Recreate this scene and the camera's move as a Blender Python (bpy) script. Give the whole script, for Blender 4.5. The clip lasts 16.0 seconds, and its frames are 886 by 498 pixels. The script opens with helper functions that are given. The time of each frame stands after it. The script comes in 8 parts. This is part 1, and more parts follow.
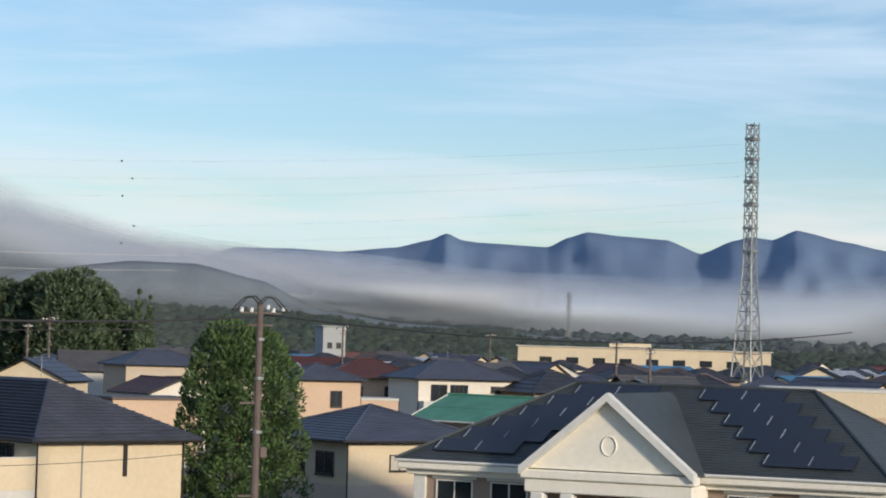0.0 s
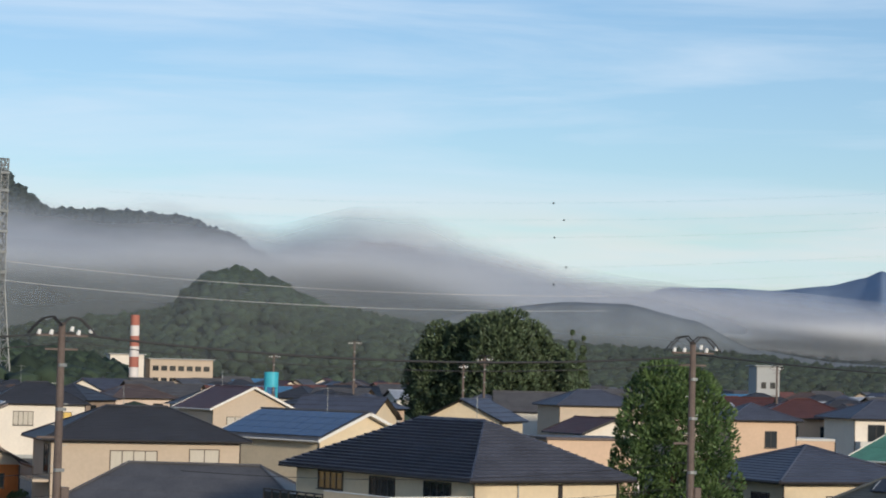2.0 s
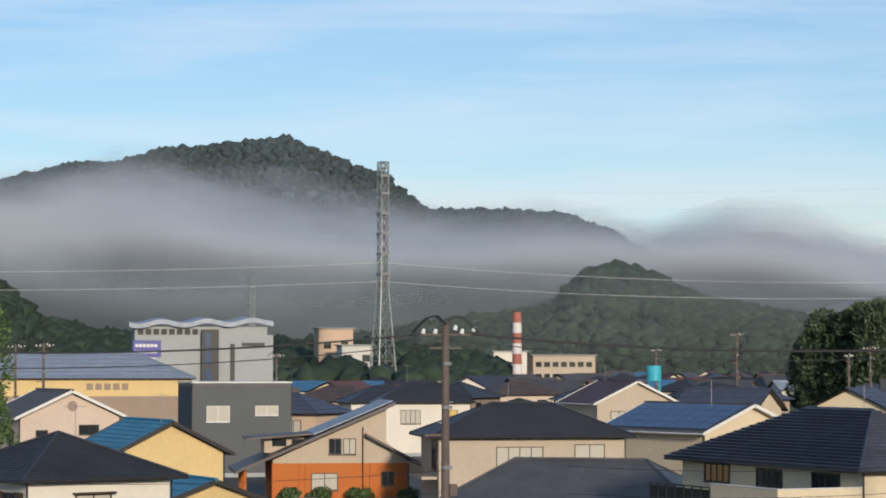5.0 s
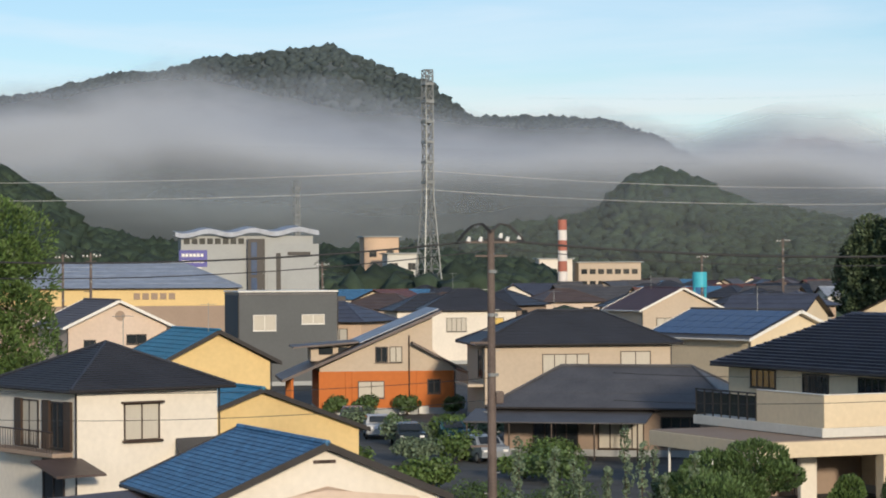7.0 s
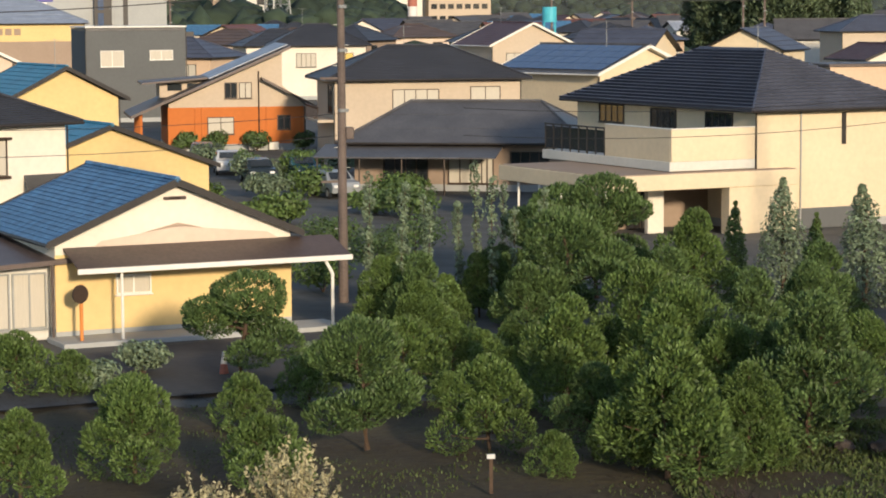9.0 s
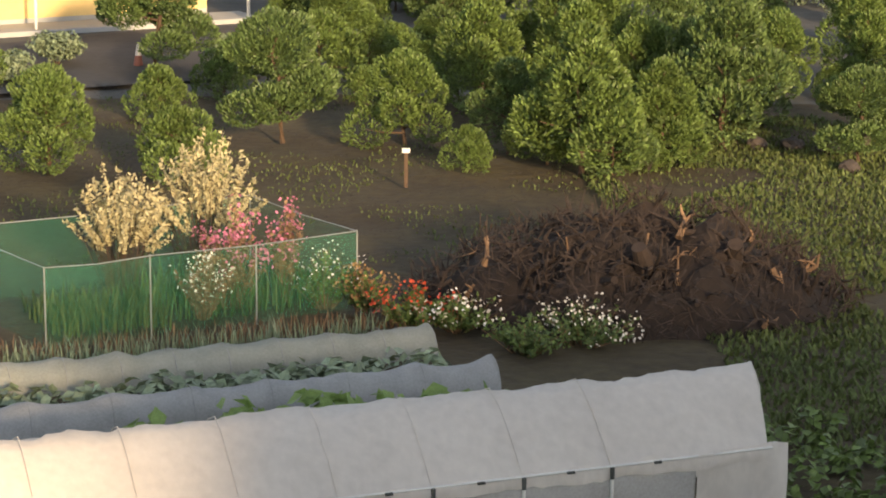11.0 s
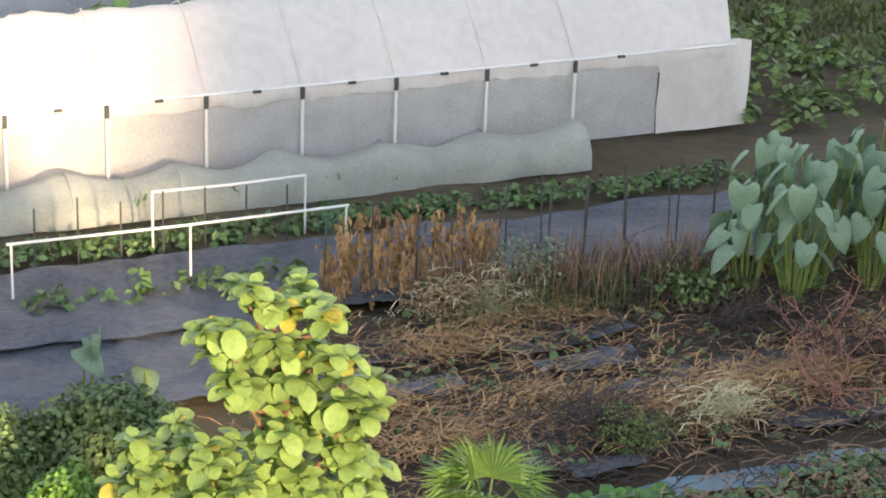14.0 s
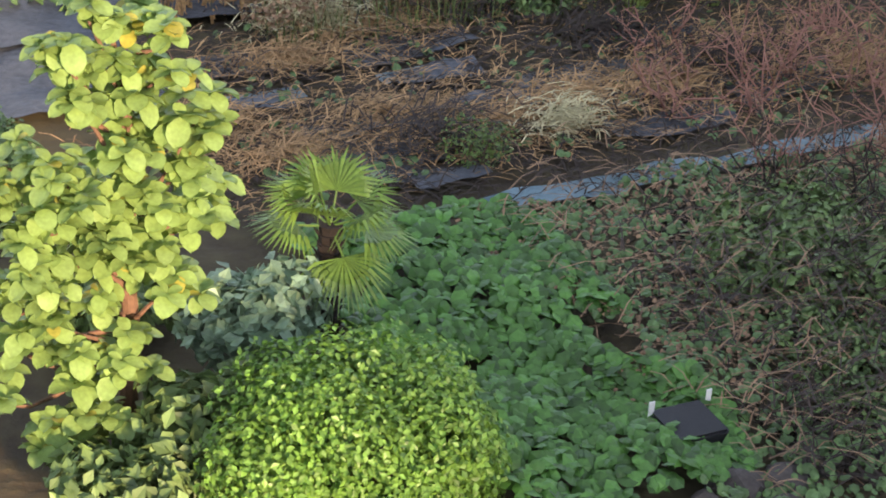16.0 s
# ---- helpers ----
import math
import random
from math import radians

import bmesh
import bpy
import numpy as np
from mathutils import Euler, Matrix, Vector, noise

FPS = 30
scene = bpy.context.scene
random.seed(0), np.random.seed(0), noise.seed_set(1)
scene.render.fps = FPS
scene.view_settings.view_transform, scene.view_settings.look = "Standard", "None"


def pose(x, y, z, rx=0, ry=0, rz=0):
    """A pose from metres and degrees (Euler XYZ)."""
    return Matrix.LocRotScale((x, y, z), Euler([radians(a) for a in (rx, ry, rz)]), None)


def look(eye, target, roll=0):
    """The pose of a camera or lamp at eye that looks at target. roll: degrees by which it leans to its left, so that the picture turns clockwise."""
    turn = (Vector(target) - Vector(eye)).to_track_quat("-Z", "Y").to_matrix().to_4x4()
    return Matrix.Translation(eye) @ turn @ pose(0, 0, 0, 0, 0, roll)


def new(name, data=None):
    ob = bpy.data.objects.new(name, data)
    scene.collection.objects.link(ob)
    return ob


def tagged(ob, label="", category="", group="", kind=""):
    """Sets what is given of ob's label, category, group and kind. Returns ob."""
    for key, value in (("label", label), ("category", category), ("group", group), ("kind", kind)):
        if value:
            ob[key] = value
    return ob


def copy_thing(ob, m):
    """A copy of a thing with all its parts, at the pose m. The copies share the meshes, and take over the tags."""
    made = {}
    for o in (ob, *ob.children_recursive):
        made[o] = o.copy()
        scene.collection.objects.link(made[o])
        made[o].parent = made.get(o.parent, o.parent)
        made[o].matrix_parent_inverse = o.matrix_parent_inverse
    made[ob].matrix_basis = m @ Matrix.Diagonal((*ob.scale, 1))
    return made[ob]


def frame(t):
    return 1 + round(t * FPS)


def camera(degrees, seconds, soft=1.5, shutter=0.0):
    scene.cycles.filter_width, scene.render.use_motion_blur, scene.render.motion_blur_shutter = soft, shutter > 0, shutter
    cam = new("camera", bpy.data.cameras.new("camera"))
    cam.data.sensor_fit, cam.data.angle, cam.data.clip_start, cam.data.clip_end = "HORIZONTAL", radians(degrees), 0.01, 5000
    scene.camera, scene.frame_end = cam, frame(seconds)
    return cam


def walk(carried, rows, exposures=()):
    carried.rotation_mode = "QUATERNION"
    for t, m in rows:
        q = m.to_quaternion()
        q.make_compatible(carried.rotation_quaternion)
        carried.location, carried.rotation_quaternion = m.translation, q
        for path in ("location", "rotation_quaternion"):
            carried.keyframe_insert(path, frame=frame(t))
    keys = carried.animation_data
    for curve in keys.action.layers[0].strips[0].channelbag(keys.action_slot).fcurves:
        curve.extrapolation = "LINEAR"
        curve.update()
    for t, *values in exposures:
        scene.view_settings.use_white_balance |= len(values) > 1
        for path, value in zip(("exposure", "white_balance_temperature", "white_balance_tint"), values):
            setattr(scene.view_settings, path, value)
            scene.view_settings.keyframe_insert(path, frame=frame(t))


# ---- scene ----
cam = camera(20.84, 16.0, soft=1.9)
EYE = 11.0


def aim(yaw, pitch, roll):
    """The camera on its balcony, turned by these degrees."""
    return pose(0, 0, EYE, 90 + pitch, 0, yaw) @ pose(0, 0, 0, 0, 0, roll)


walk(cam, [
    (0.0, aim(-20.316, 2.246, 1.663)),
    (0.5, aim(-18.788, 2.100, 1.463)),
    (1.0, aim(-15.662, 2.488, 1.068)),
    (1.5, aim(-12.458, 2.614, 1.131)),
    (2.0, aim(-10.045, 2.925, 1.437)),
    (2.5, aim(-8.324, 3.502, 1.186)),
    (3.0, aim(-6.899, 3.830, 1.010)),
    (3.5, aim(-6.228, 3.922, 1.156)),
    (4.0, aim(-4.944, 3.405, 1.042)),
    (4.5, aim(-2.913, 2.913, 0.494)),
    (5.0, aim(-1.050, 2.669, 0.041)),
    (5.2, aim(-0.425, 2.550, -0.030)),
    (7.3, aim(0.030, 0.390, -0.310)),
    (7.5, aim(0.000, 0.519, -0.312)),
    (8.0, aim(-0.296, 0.166, -0.169)),
    (8.5, aim(-1.687, -2.597, -0.238)),
    (9.0, aim(-3.498, -5.822, -0.358)),
    (9.5, aim(-4.438, -8.061, -0.290)),
    (9.7, aim(-4.514, -8.829, -0.242)),
    (11.8, aim(-6.088, -15.503, 0.950)),
    (12.0, aim(-6.101, -16.155, 1.037)),
    (12.5, aim(-5.936, -18.133, 1.302)),
    (13.0, aim(-5.990, -20.127, 1.617)),
    (13.5, aim(-6.255, -21.678, 1.864)),
    (14.0, aim(-6.667, -22.792, 2.111)),
    (14.5, aim(-7.307, -23.858, 2.334)),
    (15.0, aim(-8.745, -25.779, 2.677)),
    (15.5, aim(-10.057, -27.796, 3.064)),
    (16.0, aim(-11.187, -29.424, 3.527)),
], exposures=[(0.0, -0.43, 6000, 10), (3.0, -0.55, 6000, 10), (5.0, -0.52, 6000, 10), (7.5, -0.35, 6300, 10), (8.5, -0.15, 6500, 10), (9.5, 0.15, 7300, 12), (12.0, 1.3, 9600, 18),
               (13.0, 1.6, 9500, 18), (14.0, 1.82, 8400, 18), (15.0, 1.88, 8100, 18), (16.0, 1.85, 8100, 20)])

# ---------------------------------------------------------------- light
world = bpy.data.worlds.new("world")
scene.world = world
world.use_nodes = True
SUN_AZ, SUN_EL = 164.0, 13.0     # bearing clockwise from the view's +Y, height, in degrees


def build_world():
    nt = world.node_tree
    nt.nodes.clear()
    out = nt.nodes.new("ShaderNodeOutputWorld")
    bg = nt.nodes.new("ShaderNodeBackground")
    sky = nt.nodes.new("ShaderNodeTexSky")
    sky.sky_type = "NISHITA"
    sky.sun_disc = False
    sky.sun_elevation = radians(SUN_EL + 8)
    sky.sun_rotation = radians(SUN_AZ)
    sky.air_density, sky.dust_density, sky.ozone_density = 1.0, 0.35, 3.0
    tc = nt.nodes.new("ShaderNodeTexCoord")
    mp = nt.nodes.new("ShaderNodeMapping")
    mp.inputs["Scale"].default_value = (5.0, 5.0, 46.0)
    n1 = nt.nodes.new("ShaderNodeTexNoise")
    n1.inputs["Scale"].default_value = 1.0
    n1.inputs["Detail"].default_value = 7.0
    n1.inputs["Roughness"].default_value = 0.55
    n1.inputs["Distortion"].default_value = 0.4
    ramp = nt.nodes.new("ShaderNodeValToRGB")
    ramp.color_ramp.elements[0].position, ramp.color_ramp.elements[1].position = 0.44, 0.72
    amount = nt.nodes.new("ShaderNodeMath")
    amount.operation = "MULTIPLY"
    amount.inputs[1].default_value = 0.6
    mix = nt.nodes.new("ShaderNodeMixRGB")
    mix.inputs["Color2"].default_value = (7.0, 7.8, 8.4, 1)
    nt.links.new(tc.outputs["Generated"], mp.inputs["Vector"])
    nt.links.new(mp.outputs["Vector"], n1.inputs["Vector"])
    nt.links.new(n1.outputs["Fac"], ramp.inputs["Fac"])
    nt.links.new(ramp.outputs["Color"], amount.inputs[0])
    nt.links.new(amount.outputs[0], mix.inputs["Fac"])
    nt.links.new(sky.outputs["Color"], mix.inputs["Color1"])
    sep = nt.nodes.new("ShaderNodeSeparateXYZ")
    nt.links.new(tc.outputs["Generated"], sep.inputs[0])
    low = nt.nodes.new("ShaderNodeMapRange")
    low.interpolation_type = "SMOOTHSTEP"
    low.inputs["From Min"].default_value, low.inputs["From Max"].default_value, low.inputs["To Max"].default_value = 0.088, 0.04, 0.9
    nt.links.new(sep.outputs["Z"], low.inputs["Value"])
    n2 = nt.nodes.new("ShaderNodeTexNoise")
    n2.inputs["Scale"].default_value, n2.inputs["Detail"].default_value = 1.3, 6
    nt.links.new(mp.outputs["Vector"], n2.inputs["Vector"])
    r2 = nt.nodes.new("ShaderNodeValToRGB")
    r2.color_ramp.elements[0].position, r2.color_ramp.elements[1].position = 0.4, 0.6
    nt.links.new(n2.outputs["Fac"], r2.inputs["Fac"])
    both = nt.nodes.new("ShaderNodeMath")
    both.operation = "MULTIPLY"
    nt.links.new(low.outputs["Result"], both.inputs[0])
    nt.links.new(r2.outputs["Color"], both.inputs[1])
    warm = nt.nodes.new("ShaderNodeMixRGB")
    warm.inputs["Color2"].default_value = (8.0, 7.6, 6.9, 1)
    nt.links.new(both.outputs[0], warm.inputs["Fac"])
    nt.links.new(mix.outputs["Color"], warm.inputs["Color1"])
    nt.links.new(warm.outputs["Color"], bg.inputs["Color"])
    bg.inputs["Strength"].default_value = 0.15
    nt.links.new(bg.outputs["Background"], out.inputs["Surface"])


build_world()
sun_data = bpy.data.lights.new("sun", "SUN")
sun_data.energy, sun_data.angle, sun_data.color = 4.7, radians(4.5), (1.0, 0.83, 0.62)
sun = new("sun", sun_data)
sun.matrix_world = look((math.sin(radians(SUN_AZ)) * 90, math.cos(radians(SUN_AZ)) * 90, 90 * math.tan(radians(SUN_EL))), (0, 0, 0))


# ---------------------------------------------------------------- materials
def mat(name, color, rough=0.8, vary=0.25, scale=1.0, bump=0.2, metal=0.0, second=None, stretch=(1, 1, 1), local=False, spec=0.4,
        translucent=0.0, island=0.0):
    """A surface of one colour, varied at two sizes (1/scale m and a tenth of it), with fine relief."""
    m = bpy.data.materials.new(name)
    m.use_nodes = True
    nt = m.node_tree
    b = nt.nodes["Principled BSDF"]
    b.inputs["Roughness"].default_value, b.inputs["Metallic"].default_value = rough, metal
    b.inputs["Specular IOR Level"].default_value = spec
    if local:
        src = nt.nodes.new("ShaderNodeTexCoord").outputs["Object"]
    else:
        src = nt.nodes.new("ShaderNodeNewGeometry").outputs["Position"]
    mp = nt.nodes.new("ShaderNodeMapping")
    mp.inputs["Scale"].default_value = stretch
    nt.links.new(src, mp.inputs["Vector"])
    big, fine = nt.nodes.new("ShaderNodeTexNoise"), nt.nodes.new("ShaderNodeTexNoise")
    big.inputs["Scale"].default_value, big.inputs["Detail"].default_value = scale, 4
    fine.inputs["Scale"].default_value, fine.inputs["Detail"].default_value = scale * 11, 5
    for n in (big, fine):
        nt.links.new(mp.outputs["Vector"], n.inputs["Vector"])
    add = nt.nodes.new("ShaderNodeMath")
    add.operation = "MULTIPLY_ADD"
    add.inputs[1].default_value = 0.6
    nt.links.new(fine.outputs["Fac"], add.inputs[0])
    half = nt.nodes.new("ShaderNodeMath")
    half.operation = "MULTIPLY"
    half.inputs[1].default_value = 0.6
    nt.links.new(big.outputs["Fac"], half.inputs[0])
    nt.links.new(half.outputs[0], add.inputs[2])
    ramp = nt.nodes.new("ShaderNodeValToRGB")
    c2 = second or tuple(min(1, c * (1 + vary)) for c in color)
    c1 = tuple(c * (1 - vary) for c in color)
    ramp.color_ramp.elements[0].position, ramp.color_ramp.elements[0].color = 0.36, (*c1, 1)
    ramp.color_ramp.elements[1].position, ramp.color_ramp.elements[1].color = 0.82, (*c2, 1)
    nt.links.new(add.outputs[0], ramp.inputs["Fac"])
    colour = ramp.outputs["Color"]
    if island:
        geo = nt.nodes.new("ShaderNodeNewGeometry")
        mr = nt.nodes.new("ShaderNodeMapRange")
        mr.inputs["To Min"].default_value, mr.inputs["To Max"].default_value = 1 - island, 1 + island
        nt.links.new(geo.outputs["Random Per Island"], mr.inputs["Value"])
        mul = nt.nodes.new("ShaderNodeMixRGB")
        mul.blend_type, mul.inputs["Fac"].default_value = "MULTIPLY", 1.0
        nt.links.new(colour, mul.inputs["Color1"])
        nt.links.new(mr.outputs["Result"], mul.inputs["Color2"])
        colour = mul.outputs["Color"]
    nt.links.new(colour, b.inputs["Base Color"])
    if bump:
        bp = nt.nodes.new("ShaderNodeBump")
        bp.inputs["Strength"].default_value, bp.inputs["Distance"].default_value = bump, 0.3 / scale * 0.1
        nt.links.new(add.outputs[0], bp.inputs["Height"])
        nt.links.new(bp.outputs["Normal"], b.inputs["Normal"])
    if translucent:
        tr = nt.nodes.new("ShaderNodeBsdfTranslucent")
        nt.links.new(colour, tr.inputs["Color"])
        mx = nt.nodes.new("ShaderNodeMixShader")
        mx.inputs["Fac"].default_value = translucent
        nt.links.new(b.outputs["BSDF"], mx.inputs[1])
        nt.links.new(tr.outputs["BSDF"], mx.inputs[2])
        nt.links.new(mx.outputs["Shader"], nt.nodes["Material Output"].inputs["Surface"])
    return m


def fog_mat(name, color, low, high, thick, scale, streak):
    """Mist: a veil that thins out at its ragged upper edge (height high) and its foot (height low)."""
    m = bpy.data.materials.new(name)
    m.use_nodes = True
    nt = m.node_tree
    nt.nodes.remove(nt.nodes["Principled BSDF"])
    uv = nt.nodes.new("ShaderNodeTexCoord")
    sep = nt.nodes.new("ShaderNodeSeparateXYZ")
    nt.links.new(uv.outputs["UV"], sep.inputs[0])
    geo = nt.nodes.new("ShaderNodeNewGeometry")
    mp = nt.nodes.new("ShaderNodeMapping")
    mp.inputs["Scale"].default_value = (scale, scale, scale * streak)
    nt.links.new(geo.outputs["Position"], mp.inputs["Vector"])
    n = nt.nodes.new("ShaderNodeTexNoise")
    n.inputs["Scale"].default_value, n.inputs["Detail"].default_value, n.inputs["Roughness"].default_value = 1.0, 5, 0.5
    nt.links.new(mp.outputs["Vector"], n.inputs["Vector"])
    # v + ragged edge
    edge = nt.nodes.new("ShaderNodeMath")
    edge.operation = "MULTIPLY_ADD"
    edge.inputs[1].default_value = 0.52
    nt.links.new(n.outputs["Fac"], edge.inputs[0])
    nt.links.new(sep.outputs["Y"], edge.inputs[2])
    up = nt.nodes.new("ShaderNodeMapRange")
    up.interpolation_type = "SMOOTHSTEP"
    up.inputs["From Min"].default_value, up.inputs["From Max"].default_value = high + 0.45, high
    nt.links.new(edge.outputs[0], up.inputs["Value"])
    dn = nt.nodes.new("ShaderNodeMapRange")
    dn.interpolation_type = "SMOOTHSTEP"
    dn.inputs["From Min"].default_value, dn.inputs["From Max"].default_value = low, low + 0.45
    nt.links.new(edge.outputs[0], dn.inputs["Value"])
    mul = nt.nodes.new("ShaderNodeMath")
    mul.operation = "MULTIPLY"
    nt.links.new(up.outputs["Result"], mul.inputs[0])
    nt.links.new(dn.outputs["Result"], mul.inputs[1])
    side = nt.nodes.new("ShaderNodeMath")
    side.operation = "PINGPONG"
    side.inputs[1].default_value = 0.5
    nt.links.new(sep.outputs["X"], side.inputs[0])
    sd = nt.nodes.new("ShaderNodeMapRange")
    sd.interpolation_type = "SMOOTHSTEP"
    sd.inputs["From Min"].default_value, sd.inputs["From Max"].default_value = 0.0, 0.14
    nt.links.new(side.outputs[0], sd.inputs["Value"])
    mul2 = nt.nodes.new("ShaderNodeMath")
    mul2.operation = "MULTIPLY"
    nt.links.new(mul.outputs[0], mul2.inputs[0])
    nt.links.new(sd.outputs["Result"], mul2.inputs[1])
    den = nt.nodes.new("ShaderNodeMath")
    den.operation = "MULTIPLY"
    den.inputs[1].default_value = thick
    nt.links.new(mul2.outputs[0], den.inputs[0])
    df, tr, mx = nt.nodes.new("ShaderNodeBsdfDiffuse"), nt.nodes.new("ShaderNodeBsdfTransparent"), nt.nodes.new("ShaderNodeMixShader")
    df.inputs["Color"].default_value = (*color, 1)
    nt.links.new(den.outputs[0], mx.inputs["Fac"])
    nt.links.new(tr.outputs["BSDF"], mx.inputs[1])
    nt.links.new(df.outputs["BSDF"], mx.inputs[2])
    nt.links.new(mx.outputs["Shader"], nt.nodes["Material Output"].inputs["Surface"])
    return m


M = {}
WALLS = dict(cream=(0.66, 0.55, 0.38), white=(0.72, 0.66, 0.56), yellow=(0.68, 0.5, 0.23), beige=(0.5, 0.41, 0.31), orange=(0.5, 0.15, 0.035),
             grey=(0.11, 0.115, 0.115), peach=(0.58, 0.42, 0.29), pink=(0.6, 0.48, 0.38), pale=(0.6, 0.58, 0.52), concrete=(0.36, 0.37, 0.36),
             brownish=(0.32, 0.24, 0.18), ivory=(0.86, 0.81, 0.69))
for k, c in WALLS.items():
    M[k] = mat("wall_" + k, c, 0.85, 0.08, 0.35, 0.06)
ROOFS = dict(black=(0.034, 0.036, 0.044), navy=(0.062, 0.07, 0.098), grey_roof=(0.085, 0.082, 0.083), maroon=(0.085, 0.032, 0.026),
             blue=(0.012, 0.07, 0.19), teal=(0.03, 0.2, 0.32), green=(0.09, 0.26, 0.16), brown=(0.085, 0.06, 0.05), slate=(0.05, 0.057, 0.056),
             metal_roof=(0.3, 0.33, 0.38), red=(0.15, 0.06, 0.045))
for k, c in ROOFS.items():
    M[k] = mat("roof_" + k, c, 0.5, 0.35, 0.7, 0.3, spec=0.5)
M["blue"] = mat("worn_blue_tile", (0.012, 0.07, 0.19), 0.5, 0.6, 2.4, 0.5, second=(0.11, 0.3, 0.52))
M["trim_dark"] = mat("dark_trim", (0.03, 0.026, 0.024), 0.5, 0.3, 3, 0.1)
M["trim_white"] = mat("white_trim", (0.72, 0.7, 0.64), 0.55, 0.1, 3, 0.1)
M["frame_brown"] = mat("brown_frame", (0.05, 0.032, 0.022), 0.45, 0.2, 5, 0.05)
M["glass"] = mat("window_glass", (0.025, 0.03, 0.034), 0.08, 0.3, 0.6, 0.02, spec=0.6)
M["curtain"] = mat("curtain", (0.5, 0.46, 0.38), 0.7, 0.12, 4, 0.4, stretch=(8, 8, 0.3))
M["curtain_yellow"] = mat("yellow_curtain", (0.65, 0.45, 0.12), 0.7, 0.12, 4, 0.4, stretch=(8, 8, 0.3))
M["solar"] = mat("solar_panel", (0.012, 0.014, 0.022), 0.18, 0.3, 2, 0.02, spec=0.6)
M["solar_blue"] = mat("solar_panel_blue", (0.03, 0.06, 0.13), 0.15, 0.3, 2, 0.02, spec=0.7)
M["steel"] = mat("galvanised_steel", (0.3, 0.31, 0.3), 0.5, 0.2, 2, 0.1, metal=0.5)
M["pole"] = mat("pole_concrete", (0.13, 0.1, 0.085), 0.8, 0.3, 1.5, 0.2)
M["wire"] = mat("cable_rubber", (0.02, 0.02, 0.022), 0.6, 0.1, 3, 0)
M["wire_pale"] = mat("cable_aluminium", (0.5, 0.5, 0.48), 0.5, 0.1, 3, 0)
M["insulator"] = mat("insulator", (0.75, 0.74, 0.7), 0.3, 0.1, 3, 0)
M["leaf"] = mat("leaf_green", (0.105, 0.165, 0.045), 0.55, 0.4, 0.8, 0, island=0.45, translucent=0.25)
M["leaf_dark"] = mat("leaf_dark_green", (0.09, 0.145, 0.048), 0.55, 0.4, 0.8, 0, island=0.45, translucent=0.2)
M["leaf_grey"] = mat("leaf_grey_green", (0.15, 0.2, 0.12), 0.55, 0.4, 0.8, 0, island=0.4, translucent=0.2)
M["leaf_wood"] = mat("leaf_forest", (0.07, 0.1, 0.05), 0.6, 0.5, 0.3, 0, island=0.45)
M["bark"] = mat("bark", (0.085, 0.055, 0.036), 0.9, 0.4, 6, 0.6, stretch=(1, 1, 0.3))


# ---------------------------------------------------------------- mesh helpers
def mesh_from(name, verts, faces, material, smooth=False):
    me = bpy.data.meshes.new(name)
    me.from_pydata([tuple(v) for v in verts], [], faces)
    me.materials.append(material)
    if smooth:
        me.polygons.foreach_set("use_smooth", [True] * len(me.polygons))
    me.update()
    return me


def part(name, bm, material, parent=None, label=""):
    """A bmesh, or a ready mesh, as ONE object under a thing or a part."""
    if isinstance(bm, bpy.types.Mesh):
        me = bm
    else:
        me = bpy.data.meshes.new(name)
        bm.to_mesh(me)
        bm.free()
        me.materials.append(material)
    ob = new(name, me)
    ob.parent = parent
    if label:
        tagged(ob, label)
    return ob


def thing(name, m, label, category, group="", kind=""):
    ob = new(name)
    ob.matrix_world = m
    return tagged(ob, label, category, group, kind)


def box(bm, x0, y0, z0, x1, y1, z1, bevel=0.0):
    r = bmesh.ops.create_cube(bm, size=1.0)
    vs = r["verts"]
    for v in vs:
        v.co = Vector(((x0 + x1) / 2 + v.co.x * (x1 - x0), (y0 + y1) / 2 + v.co.y * (y1 - y0), (z0 + z1) / 2 + v.co.z * (z1 - z0)))
    if bevel:
        es = list({e for v in vs for e in v.link_edges})
        bmesh.ops.bevel(bm, geom=es, offset=bevel, segments=1, affect="EDGES")
    return bm


def boxes(*specs, bevel=0.0):
    bm = bmesh.new()
    for s in specs:
        box(bm, *s, bevel=bevel)
    return bm


def tube(bm, a, b, r0, r1=None, n=8):
    """A tapered round bar from a to b."""
    a, b = Vector(a), Vector(b)
    r1 = r0 if r1 is None else r1
    d = b - a
    q = d.to_track_quat("Z", "Y").to_matrix()
    lo = [bm.verts.new(a + q @ Vector((r0 * math.cos(6.2832 * i / n), r0 * math.sin(6.2832 * i / n), 0))) for i in range(n)]
    hi = [bm.verts.new(b + q @ Vector((r1 * math.cos(6.2832 * i / n), r1 * math.sin(6.2832 * i / n), 0))) for i in range(n)]
    for i in range(n):
        bm.faces.new((lo[i], lo[(i + 1) % n], hi[(i + 1) % n], hi[i]))
    bm.faces.new(hi)
    bm.faces.new(lo[::-1])
    return bm


